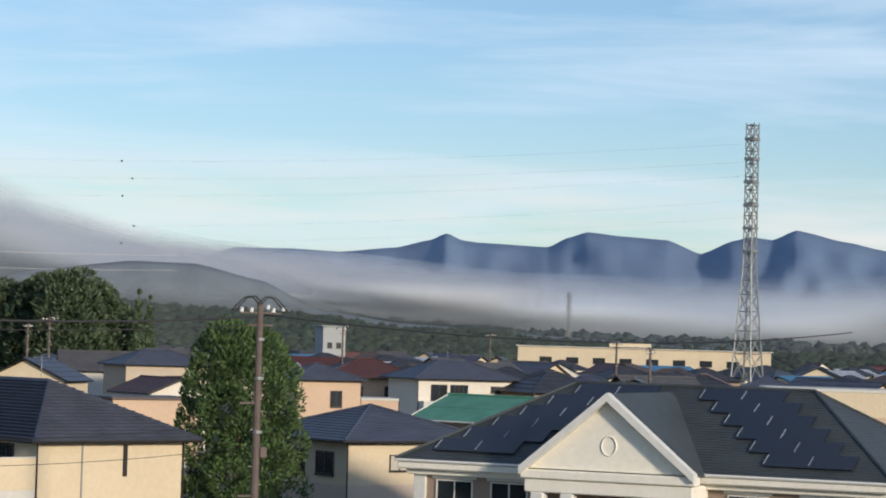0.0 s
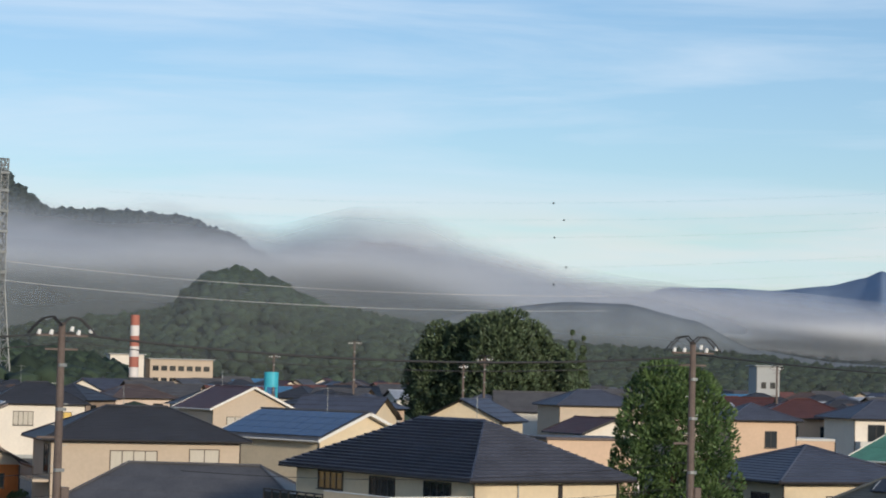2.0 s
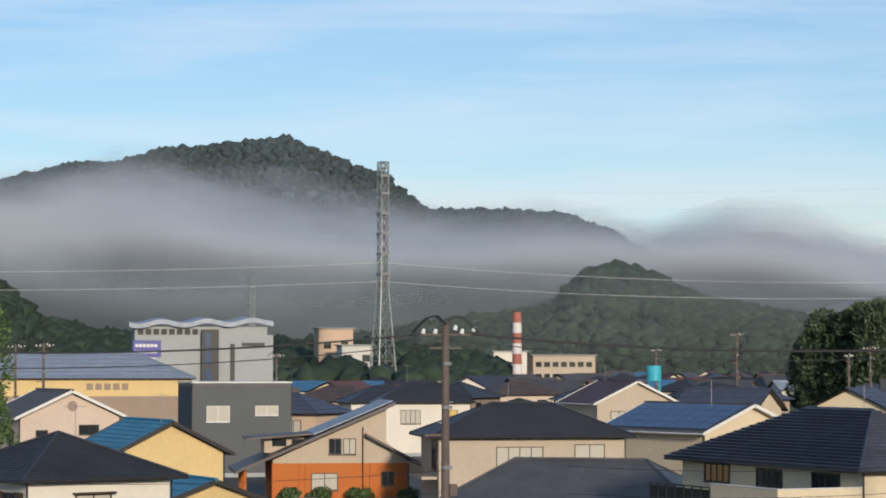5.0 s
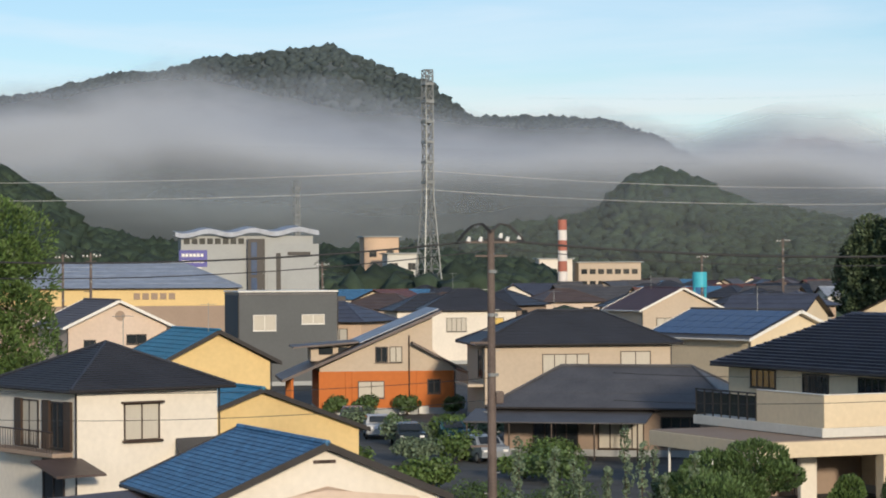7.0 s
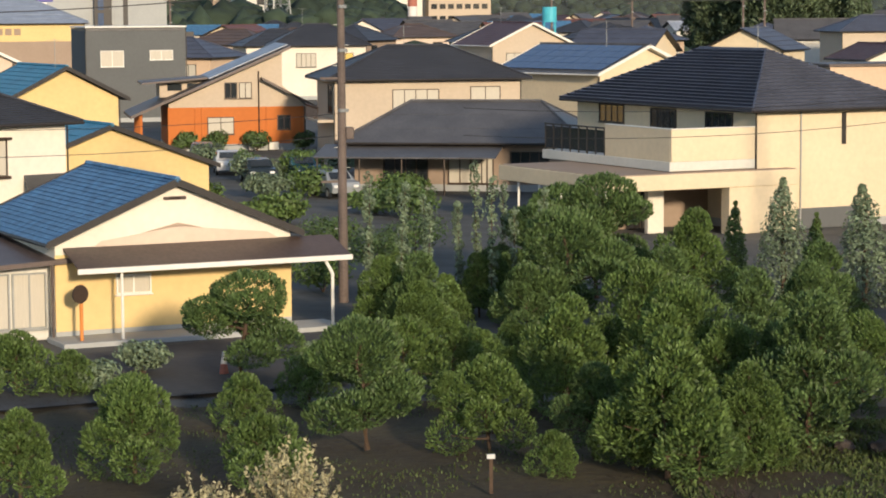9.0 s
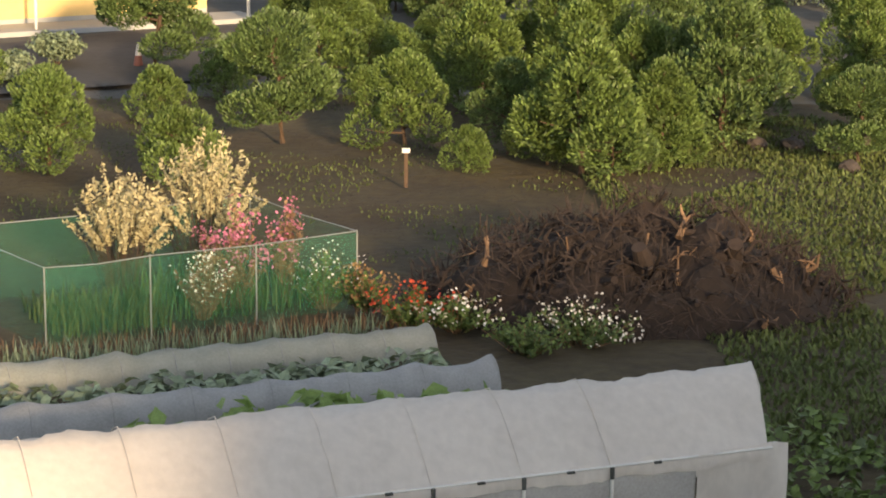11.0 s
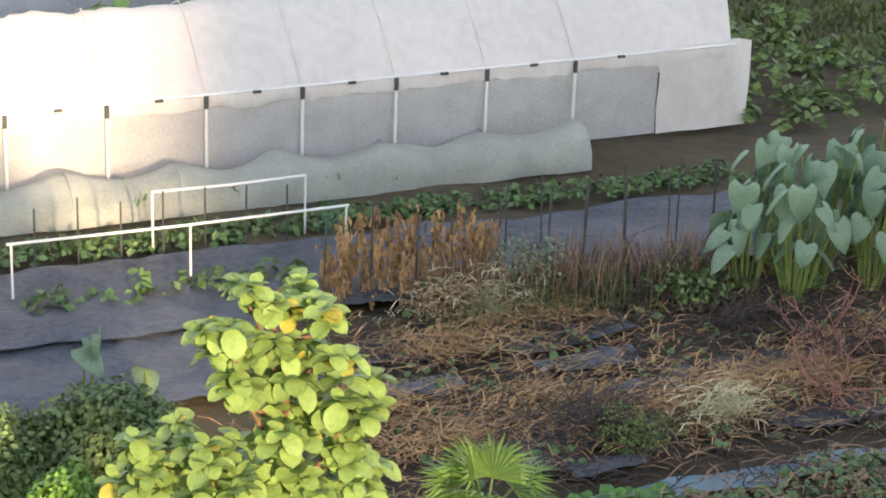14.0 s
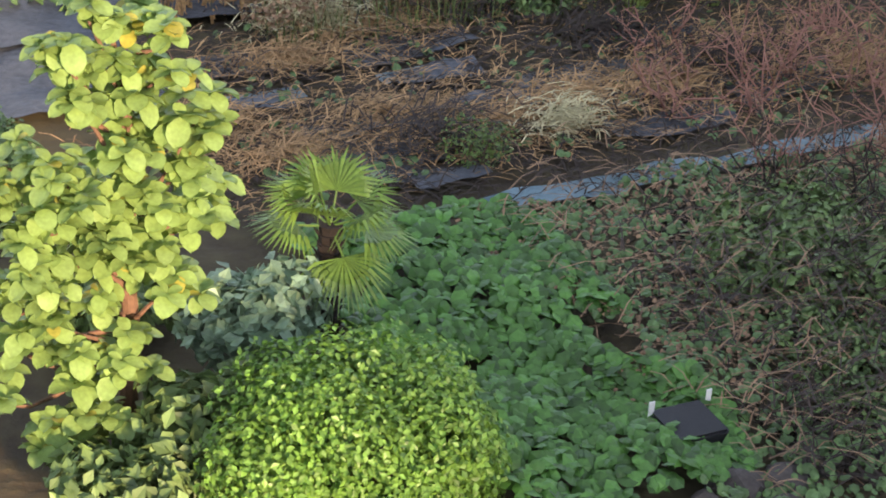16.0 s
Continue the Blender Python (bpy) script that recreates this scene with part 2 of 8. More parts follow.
def pipe(bm, points, radii, n=6):
    """A bent round bar through points, one closed skin."""
    pts = [Vector(p) for p in points]
    rings = []
    for i, p in enumerate(pts):
        d = pts[min(i + 1, len(pts) - 1)] - pts[max(i - 1, 0)]
        q = d.to_track_quat("Z", "Y").to_matrix()
        rings.append([bm.verts.new(p + q @ Vector((radii[i] * math.cos(6.2832 * k / n), radii[i] * math.sin(6.2832 * k / n), 0))) for k in range(n)])
    for a, b in zip(rings, rings[1:]):
        for k in range(n):
            bm.faces.new((a[k], a[(k + 1) % n], b[(k + 1) % n], b[k]))
    bm.faces.new(rings[-1])
    bm.faces.new(rings[0][::-1])
    return bm


def rod(points, r, n=6):
    return pipe(bmesh.new(), points, [r] * len(points), n)


def polar(bearing, d):
    """The place at this bearing (degrees clockwise from +Y) and distance from the camera's foot."""
    return math.sin(radians(bearing)) * d, math.cos(radians(bearing)) * d


# ---------------------------------------------------------------- houses
def roof_plane(verts, faces, e0, e1, r0, r1, courses, lift):
    """One slope from the eave e0-e1 up to r0-r1, as overlapping courses, each with a proud lower edge."""
    e0, e1, r0, r1 = (Vector(p) for p in (e0, e1, r0, r1))
    n = (e1 - e0).cross((r0 + r1) / 2 - (e0 + e1) / 2).normalized()
    k0 = len(verts)
    for i in range(courses):
        a, b = i / courses, (i + 1) / courses
        if i == 0:
            verts += [e0, e1]
        verts += [e0.lerp(r0, a) + n * lift, e1.lerp(r1, a) + n * lift, e0.lerp(r0, b) + n * lift * 0.1, e1.lerp(r1, b) + n * lift * 0.1]
    for i in range(2 * courses):
        k = k0 + 2 * i
        faces.append((k, k + 1, k + 3, k + 2))


def add_roof(house, kind, l, w, eave, ridge, over, material, courses=12, lift=0.035, axis="x", ridge_len=None, trim=None, plain=False):
    """Roof over a plan l by w, centred on the origin. axis: the ridge's direction."""
    a, b = l / 2 + over, w / 2 + over
    ze = eave - 0.05
    verts, faces = [], []
    if kind == "flat":
        bm = boxes((-a, -b, eave, a, b, eave + 0.25), bevel=0.03)
        return part("roof", bm, material, house)
    if axis == "y":
        a, b = b, a
    t = (lambda x, y, z: (x, y, z)) if axis == "x" else (lambda x, y, z: (-y, x, z))
    rl = (ridge_len / 2 if ridge_len is not None else max(0.0, a - b)) if kind == "hip" else a
    P = lambda x, y, z: Vector(t(x, y, z))
    slopes = [(P(-a, -b, ze), P(a, -b, ze), P(-rl, 0, ridge), P(rl, 0, ridge)), (P(a, b, ze), P(-a, b, ze), P(rl, 0, ridge), P(-rl, 0, ridge))]
    if kind == "hip":
        slopes += [(P(a, -b, ze), P(a, b, ze), P(rl, 0, ridge), P(rl, 0, ridge)), (P(-a, b, ze), P(-a, -b, ze), P(-rl, 0, ridge), P(-rl, 0, ridge))]
    for q in slopes:
        sv, sf = [], []
        roof_plane(sv, sf, *q, courses, lift)
        part("roof_slope", mesh_from("roof_slope", sv, sf, material), None, house)
    # soffit
    k = len(verts)
    verts += [P(-a, -b, ze - 0.12), P(a, -b, ze - 0.12), P(a, b, ze - 0.12), P(-a, b, ze - 0.12)]
    if kind == "hip":
        faces.append((k + 3, k + 2, k + 1, k))
    else:
        verts += [P(-a, 0, ridge - 0.14), P(a, 0, ridge - 0.14)]
        faces += [(k, k + 4, k + 5, k + 1), (k + 3, k + 2, k + 5, k + 4)]
    roof = part("soffit", mesh_from("soffit", verts, faces, trim or M["trim_dark"]), None, house)
    # ridge caps
    bm = bmesh.new()
    if rl > 0.05:
        tube(bm, P(-rl - 0.05, 0, ridge + 0.02), P(rl + 0.05, 0, ridge + 0.02), 0.11, 0.11, 6)
    if kind == "hip":
        for sx in (-1, 1):
            for sy in (-1, 1):
                tube(bm, P(sx * a, sy * b, ze + 0.04), P(sx * rl, 0, ridge + 0.03), 0.08, 0.08, 6)
    if bm.verts:
        part("ridge_cap", bm, material, roof)
    else:
        bm.free()
    if plain:
        return roof
    # fascia and gutter
    tm = trim or M["trim_dark"]
    if kind == "hip":
        for q in ((-a, -b, a, -b), (a, -b, a, b), (a, b, -a, b), (-a, b, -a, -b)):
            bm = bmesh.new()
            tube(bm, P(q[0], q[1], ze - 0.06), P(q[2], q[3], ze - 0.06), 0.075, 0.075, 6)
            part("gutter", bm, tm, house)
    else:
        for sy in (-1, 1):
            bm = bmesh.new()
            tube(bm, P(-a, sy * b, ze - 0.05), P(a, sy * b, ze - 0.05), 0.07, 0.07, 6)
            part("gutter", bm, tm, house)
            for sx in (-1, 1):
                vs = [P(sx * (a + dx), sy * (b + 0.02), ze - 0.16) for dx in (0, 0.05)] + [P(sx * (a + dx), sy * (b + 0.02), ze + 0.08) for dx in (0, 0.05)]
                vs += [P(sx * (a + dx), 0, ridge - 0.2) for dx in (0, 0.05)] + [P(sx * (a + dx), 0, ridge + 0.06) for dx in (0, 0.05)]
                fs = [(0, 1, 5, 4), (2, 6, 7, 3), (1, 3, 7, 5), (0, 4, 6, 2), (0, 2, 3, 1)]
                part("bargeboard", mesh_from("bargeboard", vs, fs, tm), None, house)
    return roof


def add_walls(house, kind, l, w, eave, ridge, material, axis="x", base=True):
    """Walls with a gable under the roof where it has one; a concrete footing."""
    a, b = l / 2, w / 2
    bm = bmesh.new()
    ring = [(-a, -b), (a, -b), (a, b), (-a, b)]
    lo = [bm.verts.new((x, y, 0)) for x, y in ring]
    hi = [bm.verts.new((x, y, eave)) for x, y in ring]
    if kind == "gable":
        if axis == "x":
            g = [bm.verts.new((-a, 0, ridge - 0.2)), bm.verts.new((a, 0, ridge - 0.2))]
            bm.faces.new((lo[0], lo[1], hi[1], hi[0])), bm.faces.new((lo[2], lo[3], hi[3], hi[2]))
            bm.faces.new((lo[1], lo[2], hi[2], g[1], hi[1])), bm.faces.new((lo[3], lo[0], hi[0], g[0], hi[3]))
            bm.faces.new((hi[0], hi[1], g[1], g[0])), bm.faces.new((hi[2], hi[3], g[0], g[1]))
        else:
            g = [bm.verts.new((0, -b, ridge - 0.2)), bm.verts.new((0, b, ridge - 0.2))]
            bm.faces.new((lo[1], lo[2], hi[2], hi[1])), bm.faces.new((lo[3], lo[0], hi[0], hi[3]))
            bm.faces.new((lo[0], lo[1], hi[1], g[0], hi[0])), bm.faces.new((lo[2], lo[3], hi[3], g[1], hi[2]))
            bm.faces.new((hi[1], hi[2], g[1], g[0])), bm.faces.new((hi[3], hi[0], g[0], g[1]))
    else:
        for i in range(4):
            bm.faces.new((lo[i], lo[(i + 1) % 4], hi[(i + 1) % 4], hi[i]))
        bm.faces.new(hi)
    wall = part("wall", bm, material, house)
    if base:
        part("footing", boxes((-a - 0.02, -b - 0.02, -0.1, a + 0.02, b + 0.02, 0.4)), M["concrete"], house)
    return wall


FACES = {"front": 0, "right": 90, "back": 180, "left": 270}


def add_window(house, face, l, w, u, z, ww, hh, pane="glass", frame_mat="trim_dark", panes=2, sill=True):
    """A sliding window on a face: frame (with mullions), panes set back in it, a sill. u: from the face's middle, z: lower edge."""
    dist = w / 2 if face in ("front", "back") else l / 2
    m = pose(0, 0, 0, 0, 0, FACES[face])
    d, t = -dist, 0.06
    bm = boxes((u - ww / 2 - t, d - 0.07, z - t, u + ww / 2 + t, d - 0.002, z), (u - ww / 2 - t, d - 0.07, z + hh, u + ww / 2 + t, d - 0.002, z + hh + t),
               (u - ww / 2 - t, d - 0.07, z, u - ww / 2, d - 0.002, z + hh), (u + ww / 2, d - 0.07, z, u + ww / 2 + t, d - 0.002, z + hh))
    for i in range(1, panes):
        x = u - ww / 2 + ww * i / panes
        box(bm, x - 0.03, d - 0.055, z, x + 0.03, d - 0.004, z + hh)
    bmesh.ops.transform(bm, matrix=m, verts=bm.verts)
    win = part("window", bm, M[frame_mat], house)
    for i in range(panes):
        x0, x1 = u - ww / 2 + ww * i / panes, u - ww / 2 + ww * (i + 1) / panes
        bm = boxes((x0 + 0.01, d - 0.025, z + 0.01, x1 - 0.01, d - 0.006, z + hh - 0.01))
        bmesh.ops.transform(bm, matrix=m, verts=bm.verts)
        part("pane", bm, M[pane], win)
    if sill:
        bm = boxes((u - ww / 2 - 0.1, d - 0.12, z - t - 0.05, u + ww / 2 + 0.1, d - 0.003, z - t - 0.004))
        bmesh.ops.transform(bm, matrix=m, verts=bm.verts)
        part("sill", bm, M[frame_mat], win)
    return win


def add_pipe(house, x, y, top, material="trim_dark"):
    bm = bmesh.new()
    tube(bm, (x, y, 0.1), (x, y, top), 0.045, 0.045, 6)
    return part("downpipe", bm, M[material], house)


def house(bearing, d, yaw, l, w, eave, ridge, wall, roof, kind="hip", axis="x", over=0.6, label="", windows=(), courses=12, lift=0.035,
          ridge_len=None, name="house", trim=None, z=0.0, base=True, pane="glass", plain=False):
    """A house centred at a bearing and distance; yaw turns its front (-y side). windows: (face, u, z, w, h[, pane[, frame]])."""
    x, y = polar(bearing, d)
    h = thing(name, pose(x, y, z, 0, 0, yaw), label, "house")
    add_walls(h, kind, l, w, eave, ridge, M[wall], axis, base and not plain)
    add_roof(h, kind, l, w, eave, ridge, over, M[roof], courses, lift, axis, ridge_len, M[trim] if trim else None, plain)
    for spec in windows:
        face, u, zz, ww, hh = spec[:5]
        add_window(h, face, l, w, u, zz, ww, hh, spec[5] if len(spec) > 5 else pane, spec[6] if len(spec) > 6 else "trim_dark", panes=2 if ww < 2.2 else 4, sill=not plain)
    if eave > 4 and not plain:
        add_pipe(h, -l / 2 - 0.06, -w / 2 - 0.06, eave - 0.1)
        add_pipe(h, l / 2 + 0.06, -w / 2 - 0.06, eave - 0.1)
    return h


# ---------------------------------------------------------------- ground, hills, mist
M["soil"] = mat("garden_soil", (0.062, 0.041, 0.028), 0.95, 0.45, 0.35, 0.9, second=(0.08, 0.066, 0.032))
M["town_floor"] = mat("town_ground", (0.08, 0.08, 0.075), 0.9, 0.4, 0.05, 0.4)
M["asphalt"] = mat("asphalt", (0.05, 0.05, 0.052), 0.85, 0.25, 0.4, 0.4)
M["hill"] = mat("wooded_slope", (0.04, 0.055, 0.045), 0.95, 0.5, 0.02, 0.6)
# far slope: its grey-blue has the morning haze mixed into the colour
M["hill_far"] = mat("haze_tinted_slope", (0.1, 0.12, 0.125), 0.95, 0.3, 0.012, 0.3)
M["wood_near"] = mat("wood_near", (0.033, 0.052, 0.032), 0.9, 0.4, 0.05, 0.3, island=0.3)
# spur and far crowns: haze put into the colour, paler and bluer
M["hazed_spur"] = mat("hazed_spur", (0.17, 0.192, 0.208), 0.95, 0.3, 0.06, 0.6)
M["hazed_wood"] = mat("hazed_wood", (0.055, 0.073, 0.074), 0.95, 0.3, 0.02, 0.3, island=0.15)
# the blue is distance haze, put into the mountains' base colour
M["mountain"] = mat("hazed_mountain", (0.17, 0.24, 0.35), 1.0, 0.08, 0.004, 0.0)


def ground_sheet():
    """One sheet to the horizon: finer near the garden, with small unevenness there."""
    rs = [3, 8] + [13 + 0.7 * i for i in range(90)] + [78, 85, 95, 110, 140, 200, 320, 600, 1200, 2500, 4900]
    az = [-180, -120, -80, -50, -35] + [-25 + i * 0.8 for i in range(76)] + [45, 70, 110, 150]
    vs, fs = [], []
    for r in rs:
        for a in az:
            x, y = polar(a, r)
            z = 0.0
            if 13 < r < 75:
                z = 0.10 * noise.noise((x * 0.5, y * 0.5, 0)) + 0.05 * noise.noise((x * 1.7, y * 1.7, 3)) - 0.03
            vs.append((x, y, z))
    n = len(az)
    for i in range(len(rs) - 1):
        for j in range(n):
            k, k2 = i * n + j, i * n + (j + 1) % n
            fs.append((k, k2, k2 + n, k + n))
    vs.append((0, 0, 0))
    fs += [(len(vs) - 1, (j + 1) % n, j) for j in range(n)]
    me = mesh_from("ground", vs, [f[::-1] for f in fs], M["soil"], True)
    me.materials.append(M["town_floor"])
    for p in me.polygons:
        if p.center.xy.length > 66:
            p.material_index = 1
    return tagged(new("ground", me), "bare brown soil and trodden town ground", "ground", kind="structure")


ground_sheet()


def smooth_profile(points, a):
    """Height along a crest: cosine steps between its turning points."""
    if a <= points[0][0]:
        return points[0][1]
    for (a0, e0), (a1, e1) in zip(points, points[1:]):
        if a <= a1:
            t = (a - a0) / (a1 - a0)
            t = 0.6 * t + 0.4 * (t * t * (3 - 2 * t))
            return e0 + (e1 - e0) * t
    return points[-1][1]


def ico(sub):
    bm = bmesh.new()
    bmesh.ops.create_icosphere(bm, subdivisions=sub, radius=1.0)
    v = np.array([w.co[:] for w in bm.verts])
    f = np.array([[w.index for w in q.verts] for q in bm.faces])
    bm.free()
    return v, f


ICO_V, ICO_F = ico(1)
rs = np.random.RandomState(11)


def crowns(name, places, sizes, material, label, squash=0.85):
    """A wood seen from afar: one rounded, lumpy crown for every tree; one object."""
    n, k = len(places), len(ICO_V)
    lump = 1 + 0.28 * rs.randn(n, k)[:, :, None].clip(-1.2, 1.2)
    v = ICO_V[None] * lump * np.asarray(sizes)[:, None, None] * np.array([1, 1, squash]) + np.asarray(places)[:, None, :]
    f = ICO_F[None] + (np.arange(n) * k)[:, None, None]
    me = bpy.data.meshes.new(name)
    v, f = v.reshape(-1, 3), f.reshape(-1, 3)
    me.vertices.add(len(v))
    me.vertices.foreach_set("co", v.ravel())
    me.loops.add(f.size)
    me.loops.foreach_set("vertex_index", f.ravel())
    me.polygons.add(len(f))
    me.polygons.foreach_set("loop_start", np.arange(0, f.size, 3))
    me.polygons.foreach_set("use_smooth", [True] * len(f))
    me.update(calc_edges=True)
    me.materials.append(material)
    return tagged(new(name, me), label, "woods", kind="stuff")


def ridge(name, d, depth, crest, material, rough, label, step=0.08, rows=16, trees=0, size=4.0, base=-2.0, wood=None):
    """A range of hills: a slope that rises over depth metres to its crest at distance d, and falls again behind it.
    crest: bearings and the heights of its turning points. trees: how many crowns stand on it."""
    a0, a1 = crest[0][0], crest[-1][0]
    cols = int((a1 - a0) / step) + 1

    def spot(a, f):
        top = smooth_profile(crest, a) - (size * 0.8 if trees else 0)
        s = d - depth * (1 - f) + depth * 0.12 * noise.noise((a * 1.3, f * 3, d * 0.01)) * (1 - f) * f * 4
        z = top * (f ** 0.8) + rough * top * 0.1 * noise.fractal((a * 0.9, f * 4, d * 0.1), 1.0, 2.0, 4) * f * (1 - f) * 3
        x, y = polar(a, s)
        return x, y, max(base, z)
    vs, fs = [], []
    for i in range(rows + 4):
        for j in range(cols):
            a = a0 + (a1 - a0) * j / (cols - 1)
            if i < rows:
                vs.append(spot(a, i / (rows - 1)))
            else:
                g = i - rows + 1
                x, y = polar(a, d + depth * 0.15 * g)
                vs.append((x, y, smooth_profile(crest, a) * (1 - 0.25 * g)))
    for i in range(rows + 3):
        for j in range(cols - 1):
            k = i * cols + j
            fs.append((k, k + 1, k + cols + 1, k + cols))
    if trees:
        places, sizes = [], []
        for _ in range(trees):
            f = 1 - rs.rand() ** 1.7
            p = spot(a0 + (a1 - a0) * rs.rand(), f)
            s = size * (0.55 + 0.75 * rs.rand())
            places.append((p[0], p[1], p[2] + s * 0.15))
            sizes.append(s)
        crowns("woods", places, sizes, wood, "dense wood of round tree crowns on a hillside")
    return tagged(new(name, mesh_from(name, vs, fs, material, True)), label, "hill", kind="structure")


def crest(d, *pairs):
    """Bearings with angles of elevation, as heights at distance d."""
    return [(a, EYE + d * math.tan(radians(e))) for a, e in pairs]


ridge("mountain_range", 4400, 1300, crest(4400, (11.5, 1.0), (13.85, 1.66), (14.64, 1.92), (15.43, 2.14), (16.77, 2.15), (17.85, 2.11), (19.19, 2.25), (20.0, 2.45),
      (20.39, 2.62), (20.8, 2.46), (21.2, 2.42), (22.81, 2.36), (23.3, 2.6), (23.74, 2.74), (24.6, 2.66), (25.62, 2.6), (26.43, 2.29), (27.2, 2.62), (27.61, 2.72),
      (28.1, 2.66), (28.66, 2.9), (29.85, 2.64), (30.74, 2.46), (33, 2.0)), M["mountain"], 0.03, "mountain range on the horizon, coloured haze blue", step=0.05, rows=10)
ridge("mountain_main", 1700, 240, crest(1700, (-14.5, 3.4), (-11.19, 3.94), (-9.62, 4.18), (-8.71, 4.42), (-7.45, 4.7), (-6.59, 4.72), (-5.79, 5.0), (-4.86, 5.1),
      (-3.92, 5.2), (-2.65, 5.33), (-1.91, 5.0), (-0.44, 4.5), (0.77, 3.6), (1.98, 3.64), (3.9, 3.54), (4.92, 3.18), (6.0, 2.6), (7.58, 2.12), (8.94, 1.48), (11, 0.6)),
      M["hill_far"], 0.8, "wooded mountain with mist round its slopes", step=0.1, rows=22, trees=9500, size=3.2, wood=M["hazed_wood"])
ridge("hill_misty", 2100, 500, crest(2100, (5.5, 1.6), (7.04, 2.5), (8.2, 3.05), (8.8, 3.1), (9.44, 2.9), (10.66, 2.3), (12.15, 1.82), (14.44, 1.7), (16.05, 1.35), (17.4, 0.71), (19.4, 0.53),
      (22.92, 0.38), (26, 0.3), (31, 0.25)), M["hill_far"], 0.8, "wooded ridge half hidden in mist", step=0.1, rows=14, trees=1800, size=5, wood=M["hazed_wood"])
ridge("hill_spur", 1320, 120, crest(1320, (8.5, 0.9), (11, 1.5), (13, 1.74), (14.44, 1.72), (16.05, 1.36), (17.4, 0.72), (19.4, 0.45), (22.9, 0.25), (26, 0.1), (29, 0.05)), M["hazed_spur"], 0.9,
      "wooded spur below the mist, haze in its colour", step=0.05, rows=14)
ridge("hill_near", 1080, 160, crest(1080, (-2, 0.5), (1.56, 1.06), (2.91, 1.25), (3.71, 1.42), (4.1, 1.9), (4.5, 2.2), (5.15, 2.34), (5.98, 2.14), (6.65, 1.8), (7.44, 1.5), (8.49, 1.3),
      (9.54, 1.12), (10.02, 1.08), (11.36, 0.96), (14, 0.7), (17, 0.6), (19.5, 0.33), (21.25, 0.34), (23, 0.14), (26, 0.02), (31, 0.02)), M["hill"], 0.5,
      "wooded hill at the town's edge", step=0.1, rows=18, trees=8500, size=2.9, wood=M["wood_near"])
ridge("hill_west", 620, 130, crest(620, (-16, 3.0), (-11.19, 2.6), (-10.41, 2.4), (-9.76, 2.05), (-9.11, 1.6), (-8.46, 1.0), (-7.14, 0.7), (-4, 0.55), (-1, 0.45), (1, 0.3), (2.5, 0.0)), M["hill"], 0.5,
      "dark wooded hillside behind the town", step=0.1, rows=14, trees=3400, size=2.7, wood=M["wood_near"])


def mist(name, d, foot, top, material, label, bow=0.0):
    """A bank of mist: a tall soft veil, curved round the town, bulging towards it. foot, top: its edges as bearings and heights."""
    nu, nv = 90, 14
    vs, fs, uv = [], [], []
    for i in range(nv + 1):
        for j in range(nu + 1):
            u, v = j / nu, i / nv
            a = top[0][0] + (top[-1][0] - top[0][0]) * u
            s = d - bow * math.sin(math.pi * v) * (1 + 0.5 * noise.noise((u * 6, v * 2, d)))
            x, y = polar(a, s)
            z0, z1 = smooth_profile(foot, a), smooth_profile(top, a)
            vs.append((x, y, z0 + (z1 - z0) * v))
            uv.append((u, v))
    for i in range(nv):
        for j in range(nu):
            k = i * (nu + 1) + j
            fs.append((k, k + 1, k + nu + 2, k + nu + 1))
    me = mesh_from(name, vs, fs, material, True)
    lay = me.uv_layers.new(name="uv")
    for lp in me.loops:
        lay.data[lp.index].uv = uv[lp.vertex_index]
    ob = tagged(new(name, me), label, "mist", kind="structure")
    ob.visible_shadow = False
    return ob


FOG = (0.315, 0.35, 0.405)
mist("mist_mountain", 1400, crest(1400, (-18, 0.6), (20, 0.5)), crest(1400, (-18, 4.3), (-12, 4.5), (-9.5, 4.7), (-8, 5.0), (-6.5, 5.5), (-5.4, 5.3), (-4, 4.8), (-2.5, 4.6), (-1, 4.3), (1, 4.15),
     (3, 4.25), (4.5, 4.0), (6, 3.5), (8, 3.6), (10, 3.4), (12, 2.9), (14, 2.3), (17, 1.6), (20, 1.2)), fog_mat("mist_west", FOG, 0.3, 0.82, 0.93, 0.009, 2.0), "grey morning mist on the mountain's flank", 60)
mist("mist_foothills", 1180, crest(1180, (-18, -0.2), (20, -0.2)), crest(1180, (-18, 4.0), (0, 3.9), (8, 3.2), (15, 2.3), (20, 1.6)),
     fog_mat("mist_low", (0.175, 0.21, 0.24), 0.0, 0.5, 0.86, 0.005, 2.5), "thin grey mist over the wooded foothills", 40)
mist("mist_haze", 860, crest(860, (-8, -0.6), (36, -0.6)), crest(860, (-8, 3.0), (36, 2.2)), fog_mat("mist_haze", (0.24, 0.27, 0.3), -0.5, 0.9, 0.2, 0.004, 2.0),
     "thin morning haze before the wooded hills", 20)
mist("mist_ridge", 2000, crest(2000, (4, 0.6), (24, 0.2)), crest(2000, (4, 3.4), (6, 3.4), (8, 3.9), (9.4, 3.9), (11, 3.3), (13, 2.6), (15, 2.3), (18, 1.9), (24, 1.7)),
     fog_mat("mist_ridge", (0.42, 0.44, 0.48), 0.25, 0.9, 0.92, 0.004, 2.0), "mist pouring over the wooded ridge", 60)
